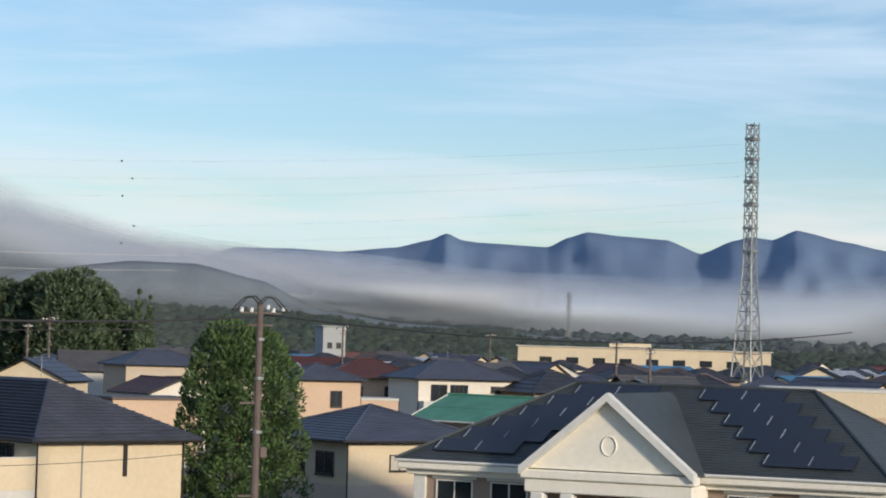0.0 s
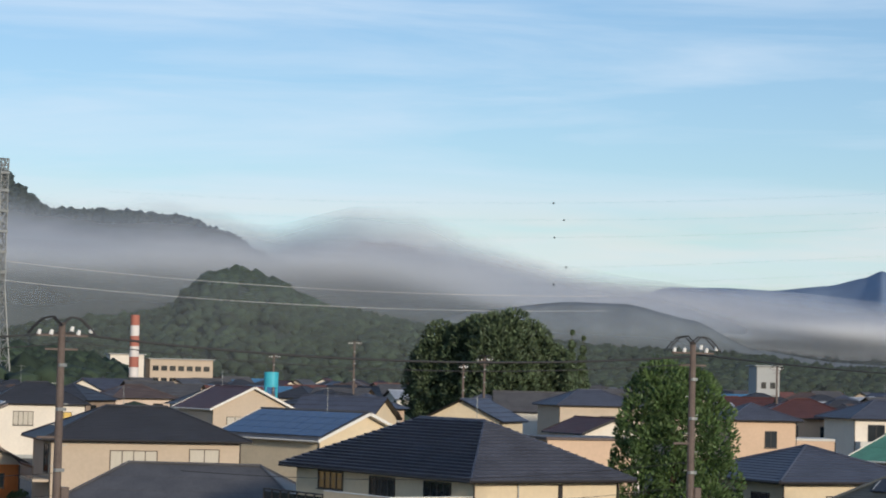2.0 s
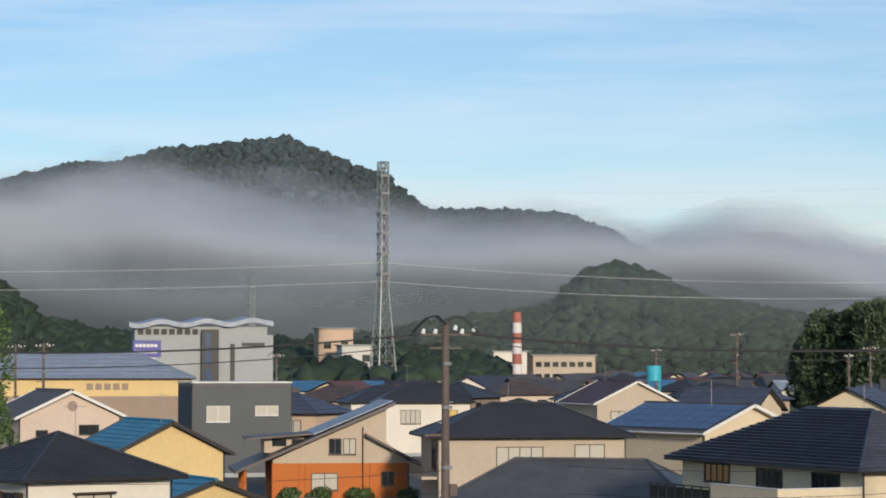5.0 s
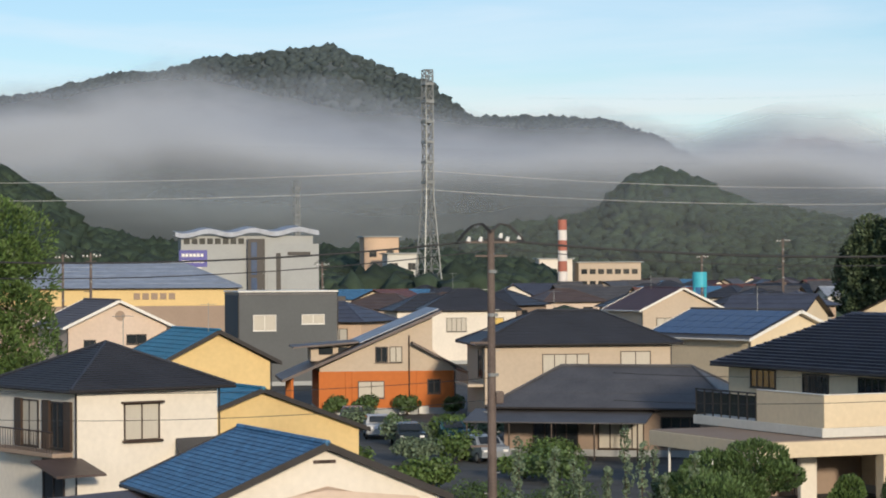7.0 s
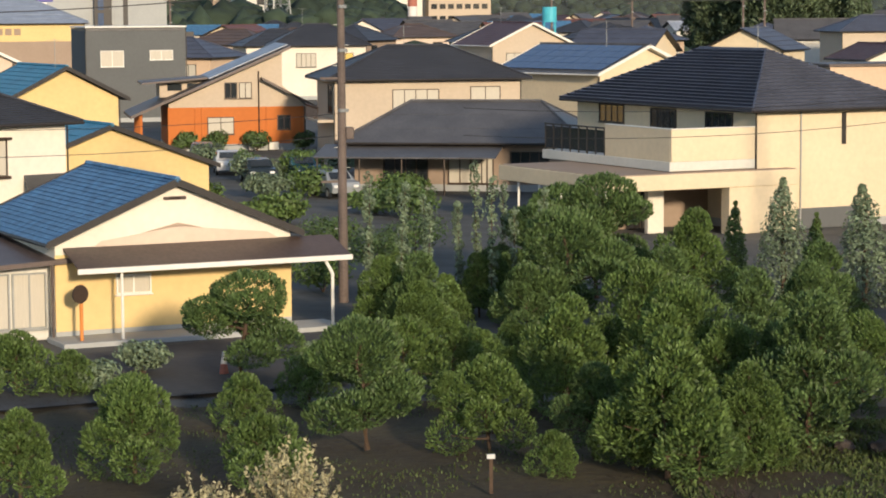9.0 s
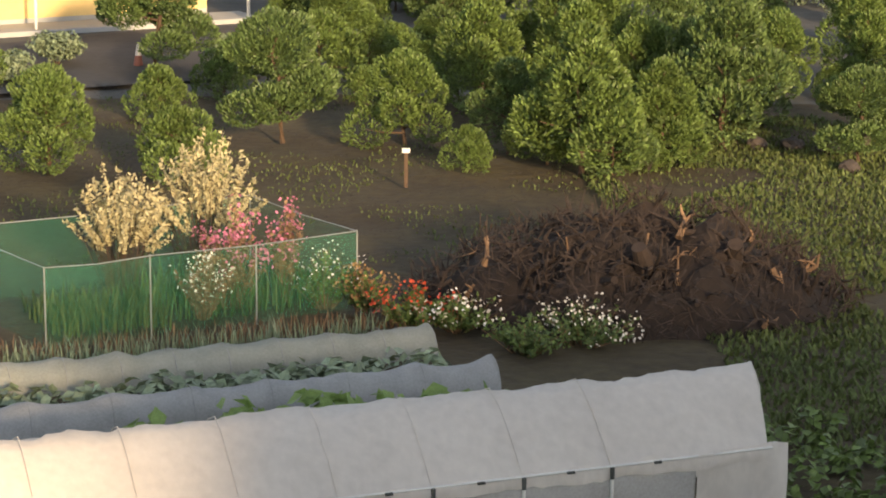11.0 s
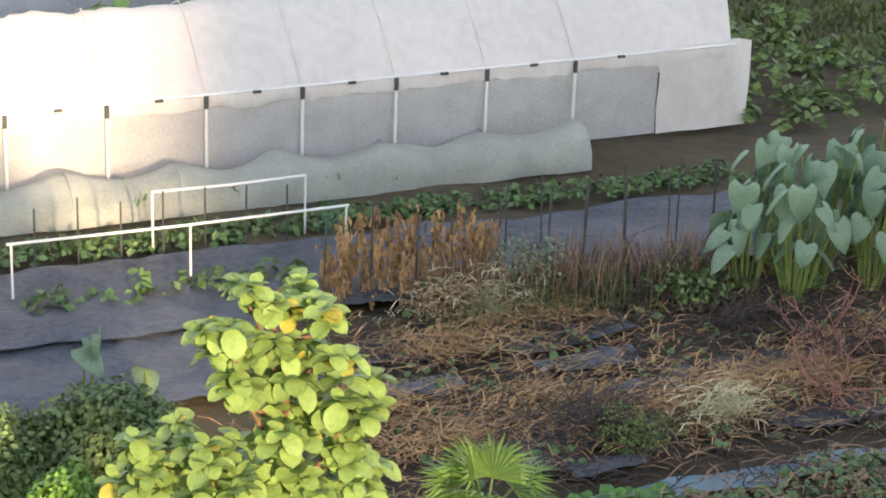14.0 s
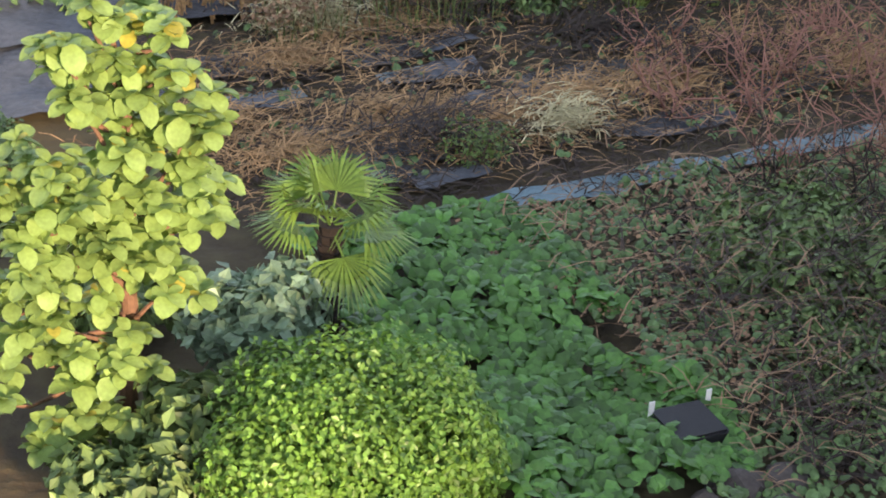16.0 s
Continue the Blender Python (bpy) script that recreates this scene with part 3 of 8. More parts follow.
mist("mist_valley", 2900, crest(2900, (9, -0.3), (38, -0.3)), crest(2900, (9, 2.2), (14, 2.2), (18, 2.1), (22, 1.75), (26, 1.7), (30, 1.85), (38, 1.9)),
     fog_mat("mist_valley", (0.48, 0.53, 0.6), -0.4, 0.92, 0.97, 0.0028, 2.5), "white mist in the valley below the mountains", 80)


# unseen block of flats behind the camera, added to cast shade over the garden
def flats(name, x0, y0, x1, y1, h, label):
    t = thing(name, pose((x0 + x1) / 2, (y0 + y1) / 2, 0), label, "building")
    l, w = x1 - x0, y1 - y0
    part("wall", boxes((-l / 2, -w / 2, 0, l / 2, w / 2, h)), M["pale"], t)
    part("roof", boxes((-l / 2 - 0.2, -w / 2 - 0.2, h, l / 2 + 0.2, w / 2 + 0.2, h + 0.3)), M["concrete"], t)
    return t


flats("shading_flats", 10.6, -12, 60, -4, 11.5, "unseen plain pale block of flats added to shade the garden")


# ---------------------------------------------------------------- the town: houses that stand out
def slab(points, thick, material, name, parent, label=""):
    """A flat piece of roof or canopy: its upper outline, with thickness downwards."""
    n = len(points)
    vs = [Vector(p) for p in points] + [Vector(p) - Vector((0, 0, thick)) for p in points]
    fs = [tuple(range(n)), tuple(range(2 * n - 1, n - 1, -1))] + [(i, i + n, (i + 1) % n + n, (i + 1) % n) for i in range(n)]
    return part(name, mesh_from(name, vs, fs, M[material]), None, parent, label)


def bar(parent, name, a, b, r, material, label=""):
    bm = bmesh.new()
    tube(bm, a, b, r, r, 8)
    return part(name, bm, M[material], parent, label)


def block(parent, name, *spec, material, bevel=0.02, label=""):
    return part(name, boxes(spec, bevel=bevel), M[material], parent, label)


def antenna(x, y, z, h, label="thin television aerial on a roof"):
    t = thing("tv_aerial", pose(x, y, z, 0, 0, 20), label, "aerial")
    bar(t, "mast", (0, 0, 0), (0, 0, h), 0.02, "steel")
    bar(t, "boom", (-0.5, 0, h - 0.1), (0.5, 0, h - 0.1), 0.012, "steel")
    for i in range(6):
        x0 = -0.45 + i * 0.18
        bar(t, "element", (x0, -0.3, h - 0.1), (x0, 0.3, h - 0.1), 0.008, "steel")
    return t


def blue_roof_house():
    h = house(-3.9, 85.2, 22.6, 8.34, 9.0, 3.3, 5.2, "white", "blue", "gable", "y", label="single-storey house with a worn blue tiled roof and porch", over=0.35, courses=20, lift=0.03)
    f = -4.5
    block(h, "wall_panel", -4.19, f - 0.03, 0.3, 4.19, f, 2.85, material="yellow", label="yellow rendered lower wall")
    slab([(-2.9, f - 0.04, 3.05), (3.0, f - 0.04, 3.05), (0.1, f - 0.04, 3.75)], 0.02, "pink", "gable_strip", h)
    vs = [(-3.0, f - 0.05, 2.98), (3.9, f - 0.05, 2.98), (3.3, f - 0.05, 3.3), (0.1, f - 0.05, 3.62), (-2.6, f - 0.05, 3.25)]
    part("gable_strip", mesh_from("gable_strip", vs, [(0, 1, 2, 3, 4)], M["pink"]), None, h, "faded pink strip of wall")
    slab([(-3.9, f - 1.7, 2.55), (5.7, f - 1.7, 2.55), (5.7, f - 0.02, 3.08), (-3.9, f - 0.02, 3.08)], 0.07, "brown", "porch_roof", h, "brown sheet-metal porch roof")
    block(h, "fascia", -3.95, f - 1.76, 2.36, 5.75, f - 1.7, 2.54, material="trim_white")
    bar(h, "porch_post", (5.05, f - 1.6, 0), (5.05, f - 1.6, 1.9), 0.06, "trim_white")
    bar(h, "porch_post", (5.05, f - 1.6, 1.9), (4.75, f - 1.6, 2.45), 0.06, "trim_white")
    bar(h, "porch_post", (-2.4, f - 1.55, 0), (-2.4, f - 1.55, 2.45), 0.05, "trim_white")
    add_window(h, "front", 8.34, 9.06, -1.5, 1.5, 1.1, 0.55, "curtain", "trim_white")
    for s in (-1, 1):
        slab([(0.1 * s - 0.3, f - 0.06, 4.55), (0.1 * s + 0.3, f - 0.06, 4.55), (0.1 * s + 0.3, f - 0.02, 4.63), (0.1 * s - 0.3, f - 0.02, 4.63)], 0.03, "brown", "vent", h)
    slab([(-8.6, -4.6, 2.5), (-3.6, -4.75, 2.75), (-4.4, 3.6, 3.15), (-8.6, 3.6, 2.9)], 0.16, "brown", "side_roof", h, "flat brown roof of the side wing")
    block(h, "side_wall", -8.1, -3.9, 0, -4.18, 3.3, 2.5, material="pale")
    for i in range(3):
        add_window(h, "front", 8.34, 7.85, -7.4 + i * 1.25, 0.45, 1.05, 1.75, "curtain", "steel")
    bar(h, "downpipe", (-4.3, f - 0.1, 0), (-4.3, f - 0.1, 2.7), 0.045, "brown")
    block(h, "terrace", -4.5, f - 1.9, -0.05, 5.4, f, 0.16, material="concrete")
    return h


blue_roof_house()
mir = thing("road_mirror", pose(-7.0, 78.2, 0, 0, 0, 40), "orange post with a round traffic mirror", "mirror")
M["orange_paint"] = mat("orange_paint", (0.6, 0.2, 0.04), 0.5, 0.2, 3, 0.1)
bar(mir, "post", (0, 0, 0), (0, 0, 2.0), 0.06, "orange_paint")
bm = bmesh.new()
bmesh.ops.create_cone(bm, cap_ends=True, segments=20, radius1=0.3, radius2=0.3, depth=0.08, matrix=pose(-0.1, -0.1, 1.7, 90))
part("disc", bm, M["frame_brown"], mir)


def white_house():
    h = house(-8.0, 113, 36, 7.2, 8.0, 5.8, 7.7, "white", "black", label="white two-storey house with a black tiled hip roof and balcony", courses=22, lift=0.05,
              windows=[("front", -0.35, 3.45, 1.7, 1.55, "curtain", "frame_brown"), ("left", 2.2, 3.1, 1.7, 2.0), ("left", -0.6, 3.1, 1.7, 2.0, "curtain"), ("left", 1.8, 0.6, 2.0, 1.9, "glass", "frame_brown")])
    block(h, "window_box", -1.35, -4.25, 3.3, 0.65, -4.0, 3.42, material="frame_brown")
    block(h, "window_hood", -1.4, -4.3, 5.05, 0.7, -4.0, 5.15, material="frame_brown")
    block(h, "balcony_floor", -4.6, -3.6, 2.75, -3.6, 3.2, 2.95, material="brownish")
    block(h, "balcony_rail", -4.62, -3.6, 3.85, -4.55, 3.2, 3.92, material="frame_brown")
    for i in range(26):
        bar(h, "baluster", (-4.58, -3.55 + i * 0.26, 2.95), (-4.58, -3.55 + i * 0.26, 3.86), 0.018, "frame_brown")
    for y in (-3.3, -1.2, 1.6):
        block(h, "shutter", -3.75, y - 0.35, 3.0, -3.62, y + 0.35, 5.2, material="frame_brown")
    slab([(0.6, -6.0, 2.6), (4.6, -6.0, 2.6), (4.6, -4.0, 3.4), (1.4, -4.0, 3.4)], 0.1, "black", "annex_roof", h)
    block(h, "annex_wall", 1.0, -5.6, 0, 4.3, -4.0, 2.55, material="white")
    slab([(-5.8, -6.4, 2.2), (-3.4, -6.4, 2.2), (-3.4, -3.9, 2.75), (-5.8, -3.9, 2.75)], 0.1, "brown", "annex_roof", h)
    return h


white_house()
house(-5.9, 153.7, 25, 7.0, 8.0, 5.3, 7.3, "yellow", "teal", "gable", "y", label="yellow house with a bright blue metal gable roof", over=0.55, courses=9)
house(-4.85, 127.8, 25, 11, 6, 2.7, 4.9, "yellow", "teal", "gable", "y", label="low stained yellow house with a blue metal roof", over=0.45, courses=8)


def timber_house():
    x, y = polar(-1.5, 187)
    h = thing("house", pose(x, y, 0, 0, 0, 7), "orange timber house with a steep sloping roof", "house")
    w = 8.0
    out = [(-5.1, 0), (5.1, 0), (5.1, 3.5), (3.5, 4.9), (3.5, 7.4), (-5.1, 3.55)]
    vs = [(a, -w / 2, z) for a, z in out] + [(a, w / 2, z) for a, z in out]
    n = len(out)
    part("wall", mesh_from("wall", vs, [tuple(range(n)), tuple(range(2 * n - 1, n - 1, -1))] + [((i + 1) % n, i, i + n, (i + 1) % n + n) for i in range(n)], M["beige"]), None, h, "beige upper gable wall")
    block(h, "wall", -5.15, -w / 2 - 0.06, 0.5, 5.15, w / 2, 3.3, material="orange", label="orange timber cladding")
    block(h, "footing", -5.2, -w / 2 - 0.1, -0.1, 5.2, w / 2, 0.5, material="concrete")
    slab([(-8.0, -w / 2 - 0.9, 2.75), (4.1, -w / 2 - 0.9, 7.9), (4.1, w / 2 + 0.9, 7.9), (-8.0, w / 2 + 0.9, 2.75)], 0.22, "brown", "roof_slope", h, "dark brown sloping roof")
    slab([(-2.0, -w / 2 + 0.2, 5.5), (4.0, -w / 2 + 0.2, 8.02), (4.0, w / 2 + 0.6, 8.02), (-2.0, w / 2 + 0.6, 5.5)], 0.08, "metal_roof", "roof_sheet", h, "pale blue metal roof sheet")
    slab([(1.9, -w / 2 - 0.8, 5.55), (6.4, -w / 2 - 0.8, 3.15), (6.4, w / 2, 3.15), (1.9, w / 2, 5.55)][::-1], 0.2, "brown", "roof_slope", h)
    block(h, "clerestory", -5.6, -1.5, 4.0, -2.0, 2.5, 5.2, material="beige")
    slab([(-7.0, -2.6, 5.15), (-1.0, -2.6, 5.6), (-1.0, 3.2, 5.6), (-7.0, 3.2, 5.15)], 0.14, "brown", "clerestory_roof", h)
    for u in (-5.0, -3.5):
        block(h, "clerestory_window", u, -1.56, 4.5, u + 1.1, -1.5, 5.05, material="glass")
    for x0 in (-5.1, -3.1, -2.6, 2.3, 5.0):
        block(h, "pilaster", x0 - 0.08, -w / 2 - 0.14, 0.5, x0 + 0.08, -w / 2 - 0.05, 3.3, material="orange")
    for i in range(4):
        bar(h, "porch_post", (-7.2, -w / 2 + 0.2 + i * 2.1, 0), (-7.2, -w / 2 + 0.2 + i * 2.1, 2.9), 0.14, "orange")
    for u, z, ww, hh in ((-1.2, 1.3, 1.9, 1.2), (3.6, 1.6, 0.9, 1.0)):
        add_window(h, "front", 10, w + 0.14, u, z, ww, hh, "curtain" if ww > 1.5 else "glass", "frame_brown")
    for u in (-0.4, 0.7):
        add_window(h, "front", 10, w, u, 4.0, 0.85, 1.1, "curtain" if u > 0 else "glass", "frame_brown")
    bar(h, "downpipe", (1.7, -w / 2 - 0.12, 0.5), (1.7, -w / 2 - 0.12, 6.0), 0.05, "frame_brown")
    bar(h, "downpipe", (5.2, -w / 2 - 0.12, 0.5), (5.2, -w / 2 - 0.12, 3.3), 0.05, "frame_brown")
    for u in (0.9, 2.4, -2.4):
        block(h, "outdoor_unit", u, -w / 2 - 0.5, 0.05, u + 0.75, -w / 2 - 0.15, 0.65, material="trim_white")
    return h


timber_house()
gh = house(-3.9, 234, 15, 9.5, 8, 8.6, 8.9, "grey", "grey_roof", "flat", label="dark grey cube-shaped house with white windows", over=0.02, name="house",
           windows=[("front", -2.3, 5.3, 2.1, 1.4, "curtain", "trim_white"), ("front", 2.4, 5.9, 2.1, 0.8, "curtain", "trim_white")])
block(gh, "parapet", -4.85, -4.1, 8.9, 4.85, 4.1, 9.05, material="trim_white")
house(0.55, 284, 5, 10.5, 8, 6.3, 8.7, "white", "black", label="white house with a black roof and yellow blind",
      windows=[("front", -1.7, 3.8, 2.2, 1.5, "curtain"), ("front", 2.9, 3.9, 1.7, 1.4, "curtain_yellow")])


def beige_house():
    h = house(2.9, 177, 8, 13.5, 8.5, 5.7, 7.95, "beige", "black", label="beige two-storey house with a black hip roof", ridge_len=4.4, courses=22, over=0.75,
              windows=[("front", -0.9, 3.35, 3.3, 1.5, "curtain", "frame_brown"), ("front", 4.2, 4.1, 2.1, 0.9, "curtain", "frame_brown"), ("left", 2.2, 3.3, 1.7, 1.9)])
    block(h, "balcony", -8.0, -4.2, 2.6, -6.75, 2.0, 2.8, material="beige")
    for i in range(14):
        bar(h, "baluster", (-7.95, -4.1 + i * 0.45, 2.8), (-7.95, -4.1 + i * 0.45, 3.7), 0.02, "frame_brown")
    bar(h, "balcony_rail", (-7.95, -4.2, 3.72), (-7.95, 2.0, 3.72), 0.035, "frame_brown")
    return h


beige_house()
lh = house(4.3, 146, -14, 13, 9.5, 2.95, 5.1, "brownish", "grey_roof", label="low house with a wide plain grey roof", over=0.9, ridge_len=8, courses=3, lift=0.01,
           windows=[("front", -3.4, 0.5, 2.6, 1.8, "glass", "frame_brown"), ("front", 0.5, 0.5, 2.6, 1.8, "curtain", "frame_brown"), ("front", 4.0, 0.7, 2.2, 1.6, "glass", "frame_brown")])
slab([(-8.2, -8.2, 2.2), (2.5, -8.2, 2.2), (2.5, -4.9, 2.75), (-8.2, -4.9, 2.75)], 0.08, "grey_roof", "lean_to_roof", lh)
for i in range(5):
    bar(lh, "porch_post", (-8.0 + i * 2.5, -8.0, 0), (-8.0 + i * 2.5, -8.0, 2.2), 0.05, "frame_brown")


def modern_house():
    h = house(10.36, 125.7, 23.5, 8.6, 17.0, 5.9, 8.55, "cream", "navy", axis="y", ridge_len=6.0, label="cream modern house with a dark ribbed hip roof", courses=18, lift=0.16, over=0.7,
              windows=[("left", 5.3, 4.4, 2.3, 1.15), ("left", 0.2, 4.55, 2.3, 1.0), ("left", -4.9, 4.75, 2.4, 0.85)])
    L, F = -4.3, -8.5
    X, Y = L - 4.8, F + 6.1
    block(h, "balcony_wall", X, F, 3.5, L, F + 0.16, 5.02, material="cream", label="cream balcony parapet")
    block(h, "balcony_wall", X, F + 0.16, 3.5, X + 0.16, Y, 5.02, material="cream")
    block(h, "coping", X - 0.03, F - 0.03, 5.02, L, F + 0.2, 5.07, material="trim_white")
    block(h, "coping", X - 0.03, F + 0.2, 5.02, X + 0.2, Y, 5.07, material="trim_white")
    block(h, "balcony_floor", X - 0.1, F + 0.003, 3.05, L - 0.003, F + 12.2, 3.5, material="pale")
    n = 7
    for i in range(n + 1):
        y = Y + 0.05 + (12.0 - 6.1) * i / n
        block(h, "rail_post", X, y, 3.5, X + 0.07, y + 0.07, 4.82, material="trim_dark", bevel=0)
        if i < n:
            block(h, "glass_panel", X + 0.02, y + 0.1, 3.62, X + 0.05, y + 0.8, 4.72, material="glass", bevel=0)
    block(h, "handrail", X - 0.02, Y, 4.8, X + 0.1, F + 12.1, 4.88, material="trim_dark", bevel=0)
    block(h, "canopy", -13.1, F - 0.75, 2.25, -2.35, 1.2, 2.98, material="cream", label="flat canopy over the entrance")
    # darker brown on the canopy's top stands for the shadow there
    block(h, "canopy_top", -13.0, F - 0.65, 2.95, -2.45, 1.1, 3.02, material="brownish")
    block(h, "porch_wall", -6.3, F - 0.7, 0, -2.4, F - 0.01, 2.25, material="cream")
    block(h, "porch_wall", -10.5, F + 4.2, 0, L, F + 4.5, 2.25, material="brownish")
    block(h, "door", -8.2, F + 4.1, 0, -7.0, F + 4.2, 2.1, material="trim_dark")
    block(h, "porch_wall", -9.4, F + 1.6, 0, -8.5, F + 1.9, 2.25, material="white")
    for i in range(5):
        bar(h, "porch_post", (-12.9, F - 0.4 + i * 2.1, 0), (-12.9, F - 0.4 + i * 2.1, 2.25), 0.06, "trim_white")
    block(h, "slot_window", 0.68, F - 0.05, 4.05, 0.95, F, 5.6, material="trim_dark")
    block(h, "footing_panel", -2.2, F - 0.05, 0.0, 2.0, F - 0.002, 1.0, material="grey")
    bar(h, "downpipe", (-1.75, F - 0.06, 0.2), (-1.75, F - 0.06, 5.8), 0.04, "concrete")
    return h


modern_house()


def solar_on(parent, e0, e1, r0, rows, cols, s0, s1, x0, x1, material="solar", name="solar_panel", lift=0.1):
    """Panels on a slope: e0-e1 the eave line, r0 the point above e0 at the ridge; each a thin framed plate."""
    e0, e1, r0 = Vector(e0), Vector(e1), Vector(r0)
    ex, es = e1 - e0, r0 - e0
    n = ex.cross(es).normalized()
    for i in range(rows):
        for j in range(cols):
            a, b = x0 + (x1 - x0) * j / cols, x0 + (x1 - x0) * (j + 1) / cols - 0.006
            c, d = s0 + (s1 - s0) * i / rows, s0 + (s1 - s0) * (i + 1) / rows - 0.01
            p = [e0 + ex * u + es * v + n * lift for u, v in ((a, c), (b, c), (b, d), (a, d))]
            vs = p + [q - n * 0.05 for q in p]
            fs = [(0, 1, 2, 3), (0, 4, 5, 1), (1, 5, 6, 2), (2, 6, 7, 3), (3, 7, 4, 0)]
            part(name, mesh_from(name, vs, fs, M[material]), None, parent)


sh = house(7.1, 192, -57, 12, 9, 5.6, 7.7, "cream", "grey_roof", "gable", "x", label="cream house with blue solar panels on its roof", over=0.7, trim="trim_white",
           windows=[("right", 0, 3.4, 1.6, 1.2)])
solar_on(sh, (-6.7, -5.2, 5.55), (6.7, -5.2, 5.55), (-6.7, 0, 7.7), 4, 8, 0.12, 0.95, 0.03, 0.97, "solar_blue")
house(5.2, 265, 20, 9.2, 9, 6.5, 8.9, "beige", "maroon", "gable", "y", label="beige house with a dark red gable roof", trim="trim_white",
      windows=[("front", -2.0, 4.0, 1.9, 1.6, "curtain"), ("front", 2.2, 4.0, 1.9, 1.6, "curtain_yellow")])
ch = house(-8.1, 205, 25, 8.4, 9, 6.4, 8.6, "pink", "brown", "gable", "y", label="pale pink gabled house with rooftop solar panels", trim="trim_white",
           windows=[("front", -2.4, 4.1, 0.9, 1.2, "glass"), ("front", 1.6, 5.0, 1.6, 0.7, "glass"), ("left", 2.0, 4.0, 1.2, 1.3)])
solar_on(ch, (-4.9, -5.1, 6.3), (-4.9, 5.1, 6.3), (0, -5.1, 8.6), 2, 4, 0.35, 0.92, 0.1, 0.75, "solar_blue")
bm = bmesh.new()
bmesh.ops.create_cone(bm, cap_ends=True, segments=20, radius1=0.42, radius2=0.42, depth=0.06, matrix=pose(0.2, -4.53, 7.3, 90))
part("round_window", bm, M["brownish"], ch)
wh = house(-7.6, 320, 5, 30, 30, 8.9, 12.0, "yellow", "metal_roof", "hip", "x", label="yellow warehouse with a pale sheet metal roof", name="warehouse", courses=6, ridge_len=16)
# solid brown panel in place of the shade inside the open front
block(wh, "open_front_shade", -15.4, -15.4, 0, 15.4, -15.1, 6.6, material="brownish", label="brown panel for the shaded open front")
for i in range(5):
    block(wh, "sign_bar", 2.0 + i * 1.1, -15.1, 7.4, 2.8 + i * 1.1, -15.03, 8.2, material="brownish")


def office_building():
    x, y = polar(-4.87, 430)
    h = thing("office_building", pose(x, y, 0, 0, 0, 8), "grey three-storey building with a wavy roof edge", "building")
    block(h, "wall", -10.5, -8, 0, 12.5, 8, 17.0, material="concrete")
    block(h, "wall", 2.5, -8.6, 0, 13.5, 8, 15.6, material="concrete", label="grey front wing")
    block(h, "wall", -13.6, -9, 5, -3, 8, 10.5, material="concrete")
    vs, fs = [], []
    for i in range(41):
        u = -11.5 + 25 * i / 40
        z = 18.0 + 0.35 * math.sin(u * 0.8) + 0.02 * u
        vs += [(u, -9.2, z), (u, 9, z + 0.6), (u, -9.2, z - 0.8), (u, 9, z - 0.2)]
    for i in range(40):
        k = 4 * i
        fs += [(k, k + 4, k + 5, k + 1), (k + 2, k + 3, k + 7, k + 6), (k, k + 2, k + 6, k + 4)]
    part("roof", mesh_from("roof", vs, fs, M["metal_roof"]), None, h, "wavy pale metal roof")
    block(h, "glass_front", 1.0, -9.3, 3, 4.0, -8.6, 16.5, material="trim_dark")
    for i in range(4):
        block(h, "glass_panel", 1.6, -9.4, 4 + i * 3.1, 2.6, -9.3, 6.6 + i * 3.1, material="solar_blue")
    for i in range(8):
        block(h, "window", -10 + i * 1.35, -8.1, 15.6, -9 + i * 1.35, -8, 16.6, material="glass")
    for i in range(3):
        block(h, "window_band", -13 + i * 3.2, -9.1, 7.6, -10.4 + i * 3.2, -9, 9.2, material="glass")
    block(h, "slit_window", 6.0, -8.7, 6, 6.8, -8.6, 14, material="trim_dark")
    block(h, "louvre", 8.0, -8.7, 13.6, 12.0, -8.6, 14.2, material="trim_dark")
    block(h, "canopy", 4, -10, 5.4, 18, -8, 6.4, material="trim_dark")
    for i in range(7):
        block(h, "sign_bar", 11.0 + i * 0.8, -10.05, 5.7, 11.6 + i * 0.8, -9.99, 6.15, material="trim_white")
    return h


office_building()
M["sign_blue"] = mat("sign_blue", (0.04, 0.04, 0.26), 0.4, 0.15, 1, 0)
x, y = polar(-5.95, 400)
sg = thing("shop_sign", pose(x, y, 0, 0, 0, 8), "blue billboard with pale writing on white legs", "sign")
block(sg, "board", -2.3, -0.3, 11.6, 2.3, 0.3, 14.4, material="sign_blue")
for s in (-1, 1):
    block(sg, "leg", s * 0.9 - 0.45, -0.25, 0, s * 0.9 + 0.45, 0.25, 11.6, material="trim_white")
for i in range(6):
    block(sg, "writing_bar", -1.9 + i * 0.62, -0.34, 13.3, -1.42 + i * 0.62, -0.3, 13.8, material="trim_white", bevel=0)
    block(sg, "writing_bar", -1.9 + i * 0.62, -0.34, 12.3, -1.4 + i * 0.62, -0.3, 12.7, material="trim_white", bevel=0)


